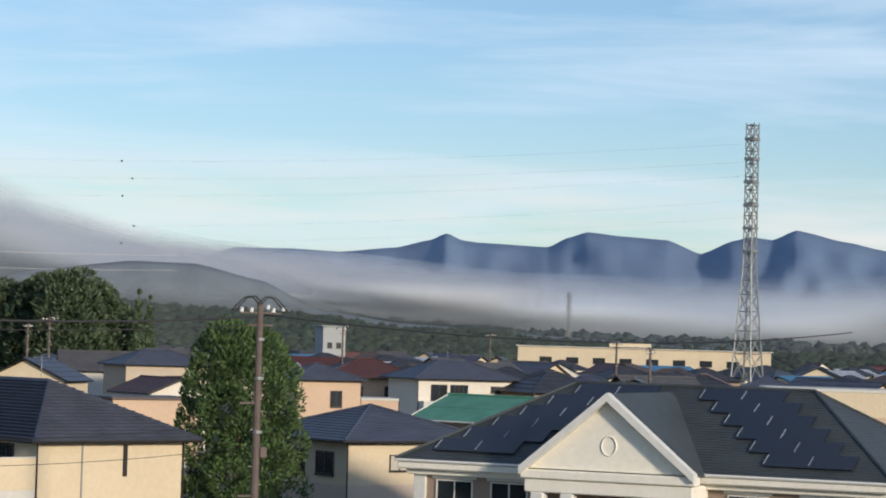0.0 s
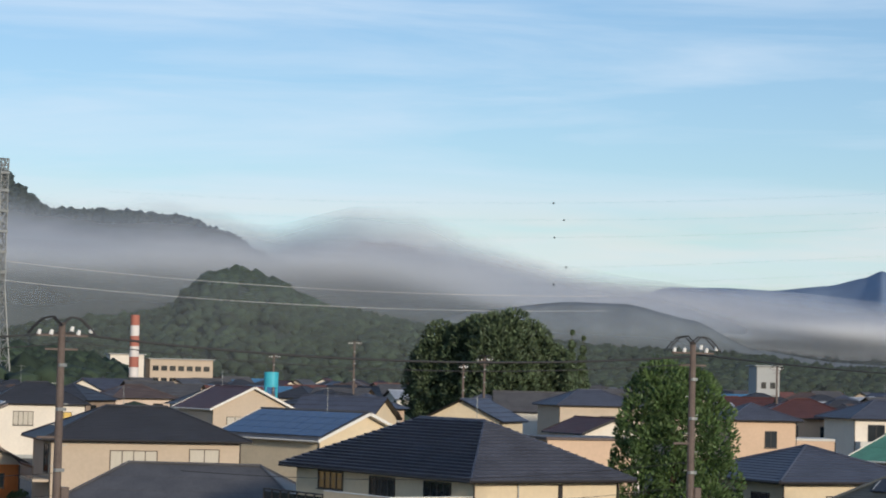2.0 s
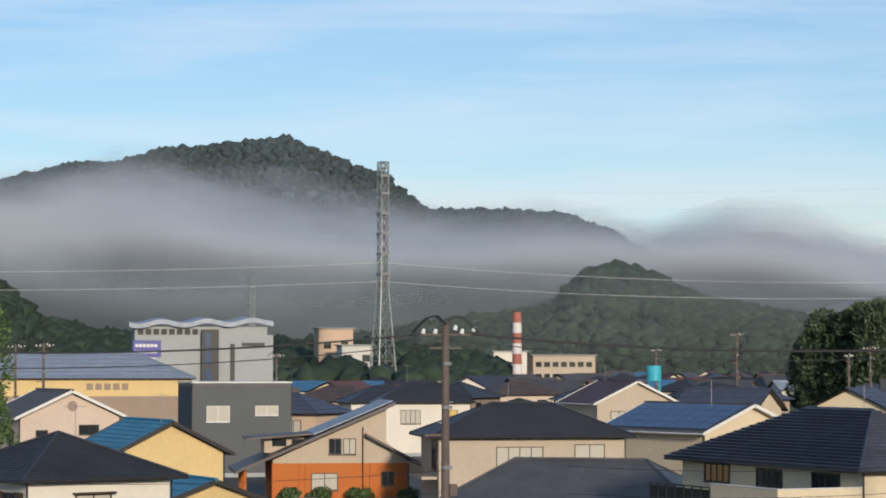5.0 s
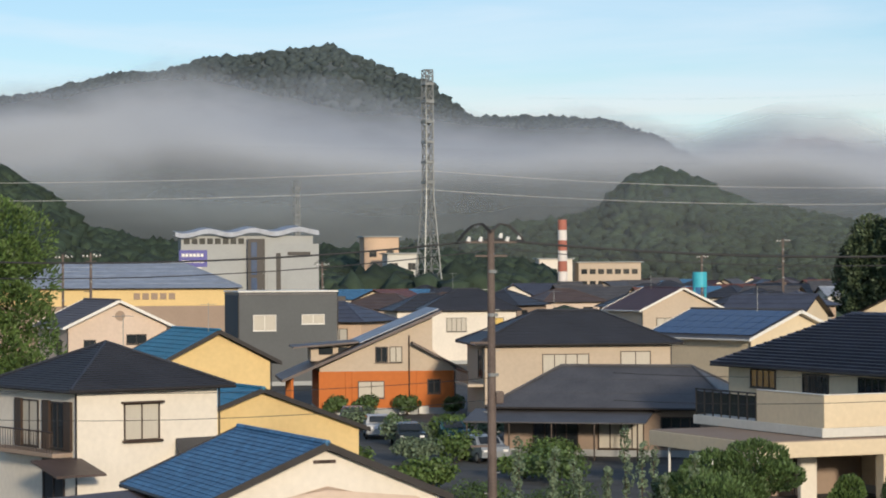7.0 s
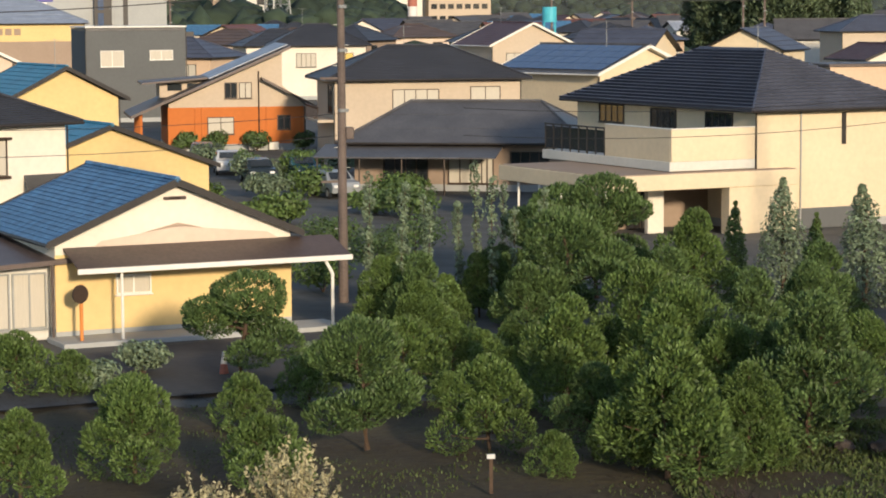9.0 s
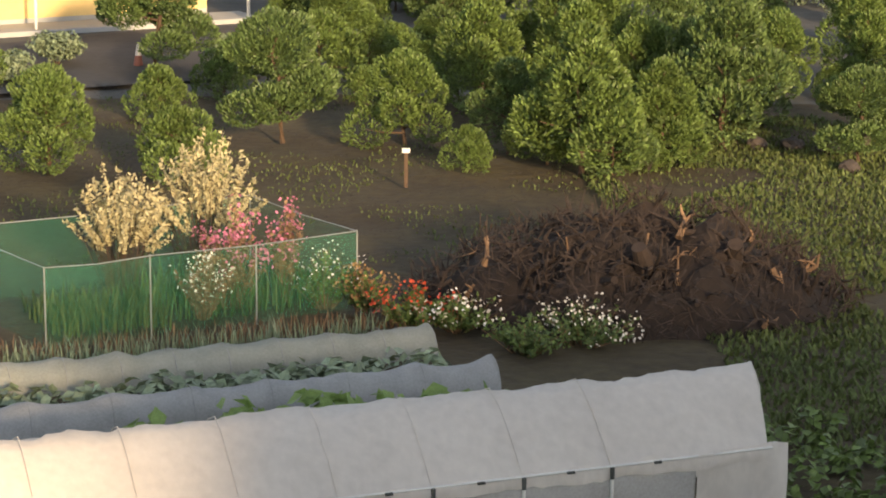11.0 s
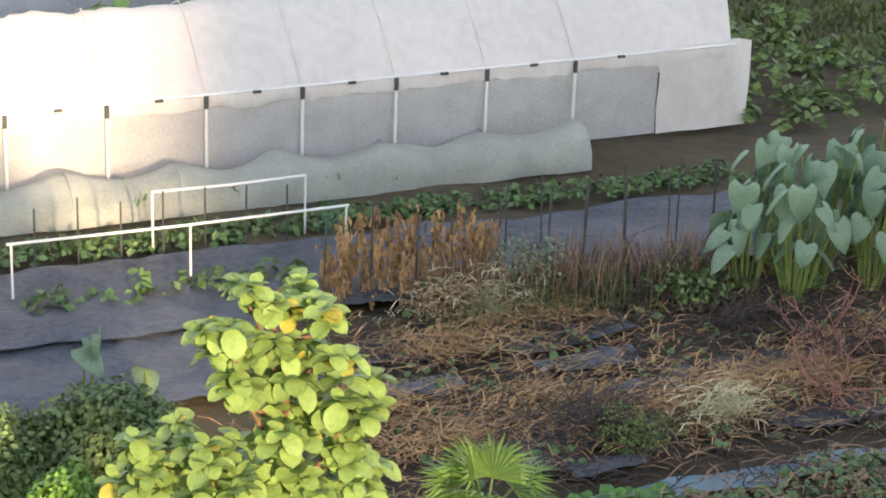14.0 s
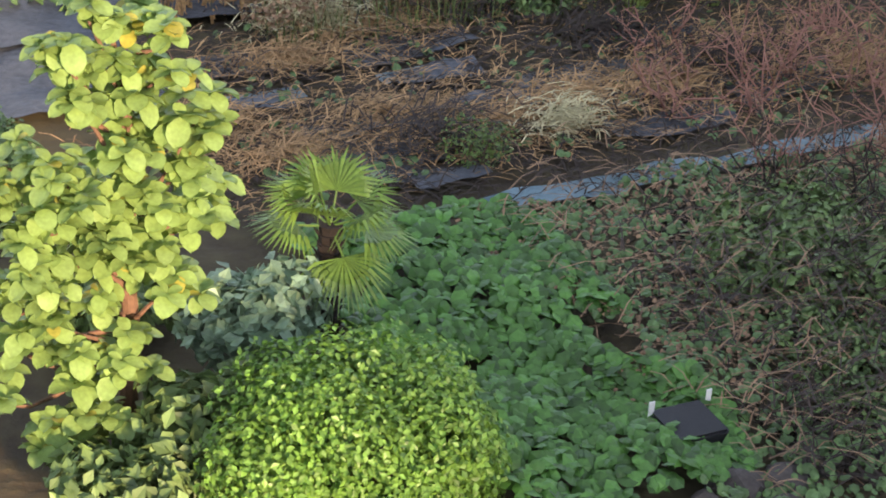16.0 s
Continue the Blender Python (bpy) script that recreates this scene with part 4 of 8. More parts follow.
def pediment_house():
    h = house(26.32, 113.4, -45, 21.5, 14, 5.75, 9.3, "brownish", "slate", label="large house with a white pediment and rooftop solar panels", ridge_len=11.7, over=0.8, courses=34, lift=0.02, trim="trim_white")
    F = -7.0
    block(h, "cornice", -11.5, F - 0.75, 5.25, 11.5, F + 0.1, 5.6, material="ivory", label="cream moulded cornice", bevel=0.06)
    block(h, "cornice", -11.2, F - 0.4, 5.0, 11.2, F + 0.1, 5.25, material="ivory", bevel=0.04)
    block(h, "pilaster", -10.9, F - 0.18, 0, -10.3, F, 5.1, material="trim_white")
    for u in (-8.9, -6.2, 5.0, 8.4):
        add_window(h, "front", 21.5, 14.0, u, 3.2, 1.7, 1.55, "glass", "trim_white", 2)
        block(h, "window_surround", u - 1.1, F - 0.1, 4.85, u + 1.1, F - 0.002, 5.0, material="trim_white")
    c, hw, P = -0.7, 3.75, F - 2.0           # portico
    ap, ze = 8.95, 5.65
    vs = [(c - hw, P, ze), (c + hw, P, ze), (c, P, ap), (c - hw, 0, ze), (c + hw, 0, ze), (c, 0, ap)]
    slab([(c - hw - 0.25, P - 0.45, ze + 0.02), (c, P - 0.45, ap + 0.1), (c, -1.0, ap + 0.1), (c - hw - 0.25, -1.0, ze + 0.02)][::-1], 0.12, "slate", "roof_slope", h)
    slab([(c + hw + 0.25, P - 0.45, ze + 0.02), (c, P - 0.45, ap + 0.1), (c, -1.0, ap + 0.1), (c + hw + 0.25, -1.0, ze + 0.02)], 0.12, "slate", "roof_slope", h)
    part("pediment", mesh_from("pediment", [(c - hw, P, ze), (c + hw, P, ze), (c, P, ap - 0.1)], [(0, 1, 2)], M["ivory"]), None, h, "cream triangular pediment")
    for s in (-1, 1):
        a, b = Vector((c + s * (hw + 0.3), P - 0.2, ze + 0.02)), Vector((c, P - 0.2, ap + 0.06))
        bm = bmesh.new()
        q = (b - a).normalized()
        up = Vector((-q.z * s, 0, q.x * s)) * (1 if s < 0 else 1)
        vs = []
        for p in (a, b):
            for dy in (-0.32, 0.2):
                for dz in (-0.3, 0.06):
                    vs.append(p + Vector((0, dy, dz)))
        part("raking_cornice", mesh_from("raking_cornice", vs, [(0, 4, 5, 1), (2, 3, 7, 6), (1, 5, 7, 3), (0, 2, 6, 4), (0, 1, 3, 2), (4, 6, 7, 5)], M["trim_white"]), None, h)
        bm.free()
    block(h, "entablature", c - hw - 0.3, P - 0.3, 5.2, c + hw + 0.3, P + 0.4, 5.6, material="ivory", bevel=0.05)
    block(h, "entablature", c - hw - 0.15, P - 0.15, 4.6, c + hw + 0.15, F, 5.2, material="ivory", bevel=0.05)
    for u in (-3.3, -1.9, 1.9, 3.3):
        bar(h, "column", (c + u, P + 0.15, 0), (c + u, P + 0.15, 4.3), 0.2, "trim_white")
        block(h, "capital", c + u - 0.32, P - 0.15, 4.25, c + u + 0.32, P + 0.45, 4.6, material="trim_white", bevel=0.06)
    bm = bmesh.new()
    for k in range(16):
        a0, a1 = k * 0.3927, (k + 1) * 0.3927
        tube(bm, (c + 0.34 * math.cos(a0), P - 0.03, 6.75 + 0.42 * math.sin(a0)), (c + 0.34 * math.cos(a1), P - 0.03, 6.75 + 0.42 * math.sin(a1)), 0.035, 0.035, 5)
    part("ornament", bm, M["ivory"], h, "oval plaster ornament")
    A, B, ZE, ZR = 11.55, 7.8, 5.7, 9.3
    for i in range(6):                     # two stepped fields of panels
        s0 = 0.975 - 0.146 * (i + 1)
        for start in (0.75 + 0.97 * i, -5.45 - 0.91 * i):
            for x0 in (start, start + 2.0):
                u = (x0 + A) / (2 * A)
                solar_on(h, (-A, -B, ZE), (A, -B, ZE), (-A, 0, ZR), 1, 1, s0, s0 + 0.156, u, u + 2.13 / (2 * A), "solar")
                solar_on(h, (-A, -B, ZE), (A, -B, ZE), (-A, 0, ZR), 1, 1, s0 + 0.02, s0 + 0.13, u, u + 0.17 / (2 * A), "metal_roof", "panel_seam", 0.13)
    return h


pediment_house()
nh = house(18.7, 138.7, 15, 9, 9.4, 5.6, 7.35, "cream", "navy", label="cream and pink house with a dark slate hip roof", over=0.7, courses=14,
           windows=[("left", 2.4, 3.6, 1.7, 1.2), ("left", -0.6, 3.6, 1.7, 1.2), ("left", -3.4, 3.6, 1.2, 1.2), ("front", -0.5, 3.9, 2.4, 0.8, "curtain")])
block(nh, "wall_panel", -4.56, -4.76, 0, 4.56, 4.72, 3.1, material="pink", label="pink lower wall")
mh = house(20.6, 290, 4, 12.5, 9, 6.9, 9.0, "white", "navy", label="white house with a dark roof and balcony", over=0.9, windows=[("front", -3.6, 4.1, 2.0, 2.0), ("front", -1.0, 4.1, 2.2, 2.0), ("front", 4.0, 5.3, 1.6, 0.7)])
block(mh, "balcony_wall", -6.2, -6.0, 3.0, 1.2, -4.5, 4.2, material="pale")
house(18.6, 300, -10, 11, 9, 6.6, 8.8, "peach", "maroon", label="peach house with a dark purple-red roof", over=0.8, windows=[("front", -2.0, 4, 1.6, 1.5), ("front", 2.4, 4, 1.6, 1.5)])
ph = house(18.3, 265, -10, 9, 6, 4.6, 4.9, "peach", "pale", "flat", label="low peach house block in front of the red roof", over=0.05, windows=[("front", -2, 2.4, 1.6, 1.3)])
house(17.4, 250, 5, 7, 7, 7.0, 8.6, "peach", "navy", label="tall peach house beside the street tree", windows=[("front", 0.8, 4.2, 1.2, 1.6)])
gr = house(22.3, 172, -62, 13, 8, 5.6, 7.3, "brownish", "green", "gable", "x", label="house with a bright green metal roof", over=0.5, courses=2, lift=0.02, trim="trim_white")
wb = house(30.4, 188, -25, 16, 9, 8.2, 8.5, "cream", "pale", "flat", label="cream flat-roofed building with a parapet", over=0.05, windows=[("front", 3.5, 4.0, 3.0, 1.8)])
block(wb, "wall_panel", -8.05, -4.55, 0, 8.05, -4.5, 6.4, material="peach")
house(13.6, 310, 8, 11, 8, 7.3, 9.2, "beige", "navy", label="beige house with a dark grey hip roof", windows=[("front", 1, 4.5, 2, 1.4)])
house(13.75, 232, 15, 6, 7, 5.6, 7.0, "white", "maroon", "gable", "y", label="small white house with a red gable roof", over=0.6)
house(13.3, 205, 12, 8, 6, 5.6, 5.9, "peach", "brown", "flat", label="low peach flat-roofed house", over=0.15)
house(12.2, 330, -10, 9, 8, 6.0, 8.6, "pale", "grey_roof", "gable", "x", label="pale house with a grey gable roof")


# ---------------------------------------------------------------- the town's further roofs
def far_house(kind, axis, wall, roof, l, w, eave, ridge, label):
    h = house(0, 1, 0, l, w, eave, ridge, wall, roof, kind, axis, over=0.6, label=label, courses=5, lift=0.05, plain=True,
              windows=[("front", -l * 0.25, 3.6, 1.7, 1.2, rng_town.choice(("glass", "curtain"))), ("front", l * 0.22, 3.6, 1.7, 1.2, rng_town.choice(("glass", "curtain"))), ])
    return tagged(h, group="further houses of the town")


rng_town = random.Random(21)
FAR = [far_house("hip", "x", "white", "black", 10, 8, 5.7, 7.8, "distant white house with a black hip roof"), far_house("gable", "x", "beige", "grey_roof", 9, 8, 5.6, 7.9, "distant beige house with a grey gable roof"),
       far_house("gable", "y", "cream", "navy", 9, 9, 5.6, 8.0, "distant cream house with a dark gable roof"), far_house("hip", "x", "pink", "brown", 11, 8, 5.7, 7.7, "distant pink house with a brown roof"),
       far_house("gable", "y", "white", "maroon", 8, 9, 5.6, 8.0, "distant white house with a red-brown roof"), far_house("hip", "x", "peach", "navy", 9, 8, 5.6, 7.6, "distant peach house with a dark roof"),
       far_house("gable", "x", "pale", "metal_roof", 14, 9, 5.2, 7.0, "distant pale building with a metal roof"), far_house("hip", "x", "brownish", "black", 10, 9, 5.6, 7.9, "distant brown house with a black roof"),
       far_house("gable", "x", "cream", "red", 12, 8, 5.5, 7.4, "distant cream house with a red roof"), far_house("gable", "x", "white", "blue", 16, 9, 5.5, 7.2, "distant hall with a blue roof")]
spots, first = [], set()
for i in range(1400):
    b, d = rng_town.uniform(-9, 33), 255 + 600 * rng_town.random() ** 1.25
    x, y = polar(b, d)
    if any((x - q[0]) ** 2 + (y - q[1]) ** 2 < 13 ** 2 for q in spots) or len(spots) > 250:
        continue
    if d < 330 and not (10.5 < b < 33 or 5.8 < b < 9.5 or -3 < b < 0):
        continue
    if (-9 < b < -2.5 and d < 480) or (22 < b < 29 and d > 610) or (9.8 < b < 13.2 and d > 380):
        continue
    if any(abs(b - q) < 2.2 and d < e for q, e in ((20.6, 320), (18.4, 330), (13.6, 340), (5.2, 300), (0.55, 310))):
        continue
    spots.append((x, y))
    k = rng_town.choice((0, 0, 1, 1, 2, 3, 4, 5, 6, 7, 7, 8, 9) if d > 380 else (0, 1, 2, 3, 5, 7, 7))
    m = pose(x, y, 0, 0, 0, rng_town.choice((-25, 0, 10, 25, 60)) + rng_town.uniform(-6, 6))
    if k not in first:
        first.add(k)
        FAR[k].matrix_world = m
    else:
        copy_thing(FAR[k], m)
for k in range(len(FAR)):
    if k not in first:
        x, y = polar(16 + k, 640)
        FAR[k].matrix_world = pose(x, y, 0, 0, 0, 10)
fc = house(25.15, 700, -25, 72, 20, 11.0, 11.5, "cream", "pale", "flat", label="long beige factory building with small windows", name="factory",
           windows=[("front", -28 + i * 7.6, 6.5, 3.4, 1.6) for i in range(8)])
block(fc, "roof_house", -10, -4, 11.5, 2, 4, 12.6, material="cream")


# ---------------------------------------------------------------- plants: building blocks
rng = random.Random(7)
GARDEN = 16.0          # the garden's rows run along u, turned by this many degrees; v counts away from the camera


def uv(u, v, z=0.0):
    c, s = math.cos(radians(GARDEN)), math.sin(radians(GARDEN))
    return Vector((u * c - v * s, u * s + v * c, z))


def rand_dir(up=0.0):
    while True:
        v = Vector((rng.uniform(-1, 1), rng.uniform(-1, 1), rng.uniform(-1, 1)))
        if 0.05 < v.length < 1:
            v.normalize()
            v.z += up
            return v.normalized()


def leaf_quads(vs, fs, p, n, size, long=1.6):
    """One small folded leaf at p, facing n."""
    t = n.orthogonal().normalized()
    t = Matrix.Rotation(rng.uniform(0, 6.28), 3, n) @ t
    b = n.cross(t)
    s = size * rng.uniform(0.7, 1.3)
    k = len(vs)
    vs += [p - t * s * long * 0.5, p + b * s * 0.5 + n * s * 0.12, p + t * s * long * 0.5, p - b * s * 0.5 + n * s * 0.12]
    fs += [(k, k + 1, k + 2), (k, k + 2, k + 3)]


def clump(vs, fs, c, r, count, size, squash=0.8, up=0.25, fill=0.25):
    """Leaves all over an uneven rounded clump, most of them near its skin."""
    ph = rng.uniform(0, 50)
    for _ in range(count):
        d = rand_dir()
        k = 1 - fill * rng.random() ** 2
        k *= 1 + 0.28 * noise.noise((d.x * 2 + ph, d.y * 2, d.z * 2))
        p = Vector(c) + Vector((d.x * r * k, d.y * r * k, d.z * r * squash * k))
        n = (d + rand_dir() * 0.9 + Vector((0, 0, up))).normalized()
        leaf_quads(vs, fs, p, n, size)


def limb_mesh(bm, a, b, r0, r1, bends=3, wob=0.06):
    a, b = Vector(a), Vector(b)
    pts = [a.lerp(b, i / bends) + (rand_dir() * wob * (b - a).length if 0 < i < bends else Vector()) for i in range(bends + 1)]
    pipe(bm, pts, [r0 + (r1 - r0) * i / bends for i in range(bends + 1)], 6)
    return pts


def sprigs(vs, fs, c, r, count, size, squash=0.85, rise=0.8):
    """Narrow upright sprigs all over a rounded clump."""
    ph = rng.uniform(0, 50)
    for _ in range(count):
        d = rand_dir(0.12)
        k = (1 - 0.22 * rng.random() ** 2) * (1 + 0.2 * noise.noise((d.x * 2.2 + ph, d.y * 2.2, d.z * 2.2)))
        q = Vector(c) + Vector((d.x * r * k, d.y * r * k, d.z * r * squash * k))
        ax = (d + rand_dir() * 0.55 + Vector((0, 0, rise))).normalized()
        sd = ax.cross(rand_dir()).normalized() * size * 0.42
        ln = ax * size * rng.uniform(1.3, 2.6)
        j = len(vs)
        vs += [q - ln * 0.5, q + sd, q + ln * 0.5, q - sd]
        fs += [(j, j + 1, j + 2), (j, j + 2, j + 3)]


def tree_kind(style, h, r, leaf, size, density, label, group="", material=None):
    """One tree: a tapered trunk with limbs, and a crown of leaves in clumps. Returned at the origin."""
    t = thing("tree", pose(0, 0, 0), label, "tree", group)
    bm = bmesh.new()
    vs, fs = [], []
    if style == "cloud":               # garden pine with separate round pads
        top = limb_mesh(bm, (0, 0, 0), (0.1 * r, 0, h * 0.82), 0.05 * h * 0.6, 0.03, 5, 0.05)[-1]
        clump(vs, fs, (top.x, top.y, h - r * 0.5), r * 0.62, int(density * 0.5), size, 0.75)
        pads = 5
        for i in range(pads):
            a, z = i * 2.4 + rng.uniform(-0.3, 0.3), h * (0.35 + 0.38 * rng.random())
            c = Vector((math.cos(a) * r * 0.75, math.sin(a) * r * 0.75, z))
            limb_mesh(bm, (0, 0, z * 0.85), c, 0.035 * h * 0.5, 0.015, 3, 0.08)
            clump(vs, fs, c, r * 0.5, int(density * 0.5 / pads * 1.6), size, 0.6)
    elif style == "cone":              # tight slender conifer
        limb_mesh(bm, (0, 0, 0), (0, 0, h * 0.9), 0.03 * h, 0.02, 3, 0.01)
        for i in range(9):
            f = i / 8
            clump(vs, fs, (rng.uniform(-0.08, 0.08) * r, rng.uniform(-0.08, 0.08) * r, h * (0.1 + 0.82 * f)), r * (1.02 - 0.9 * f ** 1.4), int(density / 9 * (1.4 - f)), size, 1.3, 0.5)
    elif style == "slim":              # tall thin nursery tree on a bare stem
        limb_mesh(bm, (0, 0, 0), (0.05, 0, h), 0.03, 0.012, 4, 0.01)
        for i in range(10):
            f = 0.22 + 0.78 * i / 9
            clump(vs, fs, (rng.uniform(-0.3, 0.3) * r, rng.uniform(-0.3, 0.3) * r, h * f), r * rng.uniform(0.45, 0.95), int(density / 10), size, 1.2)
    elif style == "column":            # broad, dense street tree
        limb_mesh(bm, (0, 0, 0), (0, 0, h * 0.8), 0.25, 0.06, 4, 0.01)
        for i in range(34):
            f = (i / 33) ** 0.9
            a = i * 2.4
            rr = r * (0.55 + 0.45 * math.sin(min(1, (1 - f) * 1.35 + 0.1) * 1.57)) * (0.5 if f > 0.9 else 0.62)
            c = Vector((math.cos(a) * rr, math.sin(a) * rr, h * (0.14 + 0.8 * f)))
            if i % 3 == 0:
                limb_mesh(bm, (0, 0, c.z * 0.85), c, 0.06, 0.02, 2, 0.05)
            sprigs(vs, fs, c, r * rng.uniform(0.32, 0.5), int(density / 34), size * 1.05, 0.9, 0.5)
    elif style == "egg":               # evergreen kept in a pointed oval of dense lobes
        limb_mesh(bm, (0, 0, 0), (0.04 * r, 0, h * 0.8), 0.022 * h, 0.02, 4, 0.03)
        n = 11
        for i in range(n):
            f = i / (n - 1)
            a = i * 2.4 + rng.uniform(-0.5, 0.5)
            rr = r * (0.72 * (1 - f) ** 0.55 + 0.05) * rng.uniform(0.8, 1.2)
            c = Vector((math.cos(a) * rr, math.sin(a) * rr, h * (0.22 + 0.63 * f) + rng.uniform(-0.04, 0.04) * h))
            limb_mesh(bm, (0, 0, c.z * 0.75), c, 0.012 * h, 0.01, 2, 0.06)
            sprigs(vs, fs, c, r * rng.uniform(0.44, 0.6) * (1.08 - 0.34 * f), int(density / n), size, 0.92)
    elif style == "pads":              # layered garden tree: flat clouds of foliage on a bent bare trunk
        pts = limb_mesh(bm, (0, 0, 0), (0.15 * r, 0.1 * r, h * 0.86), 0.028 * h, 0.03, 5, 0.07)
        sprigs(vs, fs, (pts[-1].x, pts[-1].y, h - r * 0.4), r * 0.78, int(density * 0.3), size, 0.75)
        for i in range(8):
            a, z = i * 2.4 + rng.uniform(-0.4, 0.4), h * (0.3 + 0.48 * ((i * 3) % 8) / 7)
            c = Vector((math.cos(a) * r * 0.72, math.sin(a) * r * 0.72, z))
            limb_mesh(bm, (0.05 * r, 0, z * 0.88), c, 0.014 * h, 0.012, 3, 0.09)
            sprigs(vs, fs, c, r * rng.uniform(0.46, 0.62), int(density * 0.74 / 8), size, 0.6)
    else:                              # round: irregular heap of clumps
        limb_mesh(bm, (0, 0, 0), (0.05 * r, 0.05 * r, h * 0.6), 0.035 * h * 0.7, 0.03, 4, 0.06)
        n = 11
        for i in range(n):
            f = i / (n - 1)
            a = i * 2.4 + rng.uniform(-0.4, 0.4)
            rr = r * 0.62 * math.sin(math.pi * (0.28 + 0.62 * f))
            c = Vector((math.cos(a) * rr, math.sin(a) * rr, h * (0.3 + 0.58 * f)))
            if i % 2 == 0:
                limb_mesh(bm, (0, 0, h * 0.25), c, 0.02 * h * 0.6, 0.012, 3, 0.08)
            clump(vs, fs, c, r * rng.uniform(0.34, 0.48) * (1.1 - 0.4 * f), int(density / n), size, 0.8)
    part("trunk", bm, M["bark"], t)
    part("crown", mesh_from("crown", vs, fs, M[leaf]), None, t)
    return t


# ---------------------------------------------------------------- tree nursery between the gardens and the houses
NURSERY = "trees of the nursery"
KINDS = dict(p=tree_kind("pads", 3.1, 1.35, "leaf_dark", 0.062, 15000, "dark green garden pine clipped into layered pads", NURSERY),
             e=tree_kind("egg", 3.0, 1.15, "leaf", 0.062, 11000, "dense evergreen nursery tree of pointed oval shape", NURSERY),
             f=tree_kind("egg", 3.0, 1.3, "leaf", 0.062, 11000, "bushy evergreen nursery tree with sunlit tip", NURSERY),
             g=tree_kind("egg", 3.0, 1.15, "leaf_dark", 0.06, 11000, "full dark evergreen nursery tree with lobed crown", NURSERY),
             n=tree_kind("cone", 3.2, 0.55, "leaf", 0.06, 4600, "slender green pointed conifer", NURSERY),
             s=tree_kind("cone", 3.4, 0.85, "leaf_grey", 0.06, 6400, "silvery blue-green pointed conifer", NURSERY),
             t=tree_kind("slim", 4.6, 0.24, "leaf_grey", 0.09, 520, "thin young tree on a bare stem", NURSERY),
             o=tree_kind("egg", 1.6, 0.85, "leaf", 0.05, 6000, "low round clipped bush", NURSERY))
HEIGHT = dict(p=3.1, e=3.0, f=3.0, g=3.0, n=3.2, s=3.4, t=4.6, o=1.6)
used = set()


def plant(kind, x, y, s=1.0, turn=None):
    base = KINDS[kind]
    m = pose(x, y, -0.03, rng.uniform(-2, 2), rng.uniform(-2, 2), rng.uniform(0, 360) if turn is None else turn) @ Matrix.Diagonal((s, s, s * rng.uniform(0.92, 1.08), 1))
    if kind not in used:
        used.add(kind)
        base.matrix_basis = m
        return base
    ob = copy_thing(base, pose(0, 0, 0))
    ob.matrix_basis = m
    return ob


# the ones that can be told apart: kind, then place and height of each
for kind, spots_of in (("e", [(7.1, 62.6, 3.4), (8.5, 54.5, 3.8), (10.6, 55.6, 2.5), (14.0, 83.3, 3.7), (-6.2, 53.3, 2.1), (8.5, 64.7, 2.7), (7.9, 55.9, 2.0), (4.5, 69.1, 2.1), (18.4, 66.0, 2.8)]),
                       ("f", [(4.7, 58.4, 2.5), (10.1, 62.7, 3.7), (-3.8, 55.3, 2.7), (10.5, 72.9, 3.3), (15.8, 65.9, 2.6), (11.1, 60.9, 2.9), (17.0, 58.0, 2.4), (20.0, 72.0, 3.2)]),
                       ("g", [(12.5, 57.6, 3.8), (7.1, 57.2, 2.4), (9.2, 54.4, 2.2), (7.3, 75.7, 2.8), (15.5, 72.4, 3.2), (13.6, 70.3, 3.0), (6.7, 64.9, 2.1), (14.1, 60.6, 2.3), (12.4, 60.8, 2.6), (12.2, 78.0, 3.2),
                              (17.0, 76.5, 3.3), (19.0, 61.0, 2.6), (22.5, 68.0, 3.0)]),
                       ("p", [(-1.6, 70.5, 3.3), (1.7, 59.0, 2.9), (8.8, 76.8, 3.8), (9.8, 90.0, 3.9), (11.2, 89.0, 4.1), (9.0, 86.0, 3.4), (15.4, 55.6, 2.4), (-8.6, 60.0, 2.6)]),
                       ("o", [(-0.8, 54.3, 1.7), (-8.0, 68.3, 1.9), (3.0, 68.2, 2.2), (-1.4, 62.1, 1.5), (-6.4, 68.1, 1.4), (0.3, 65.6, 1.5), (2.2, 64.4, 1.2), (-4.6, 64.5, 1.2)]),
                       ("n", [(17.0, 92.4, 3.5), (19.8, 90.4, 3.4), (23.4, 86.0, 3.5)]), ("s", [(18.2, 88.5, 4.4), (20.6, 85.8, 4.8), (22.6, 84.0, 4.2), (21.6, 80.0, 3.2), (24.6, 81.0, 4.2)])):
    for x, y, high in spots_of:
        plant(kind, x, y, high / HEIGHT[kind])
for i in range(13):
    plant("t", 2.8 + (i % 7) * 0.98 + rng.uniform(-0.3, 0.3), 84 + (i // 7) * 4.5 + rng.uniform(-1.2, 1.2), rng.uniform(0.8, 1.1))
for i in range(14):
    plant(rng.choice("oge"), 2.2 + rng.uniform(0, 5.5), 70 + rng.uniform(0, 20), rng.uniform(0.6, 0.95))


for i in range(18):
    plant("o", 3.0 + 16 * rng.random(), 55 + 26 * rng.random(), rng.uniform(0.5, 0.8))


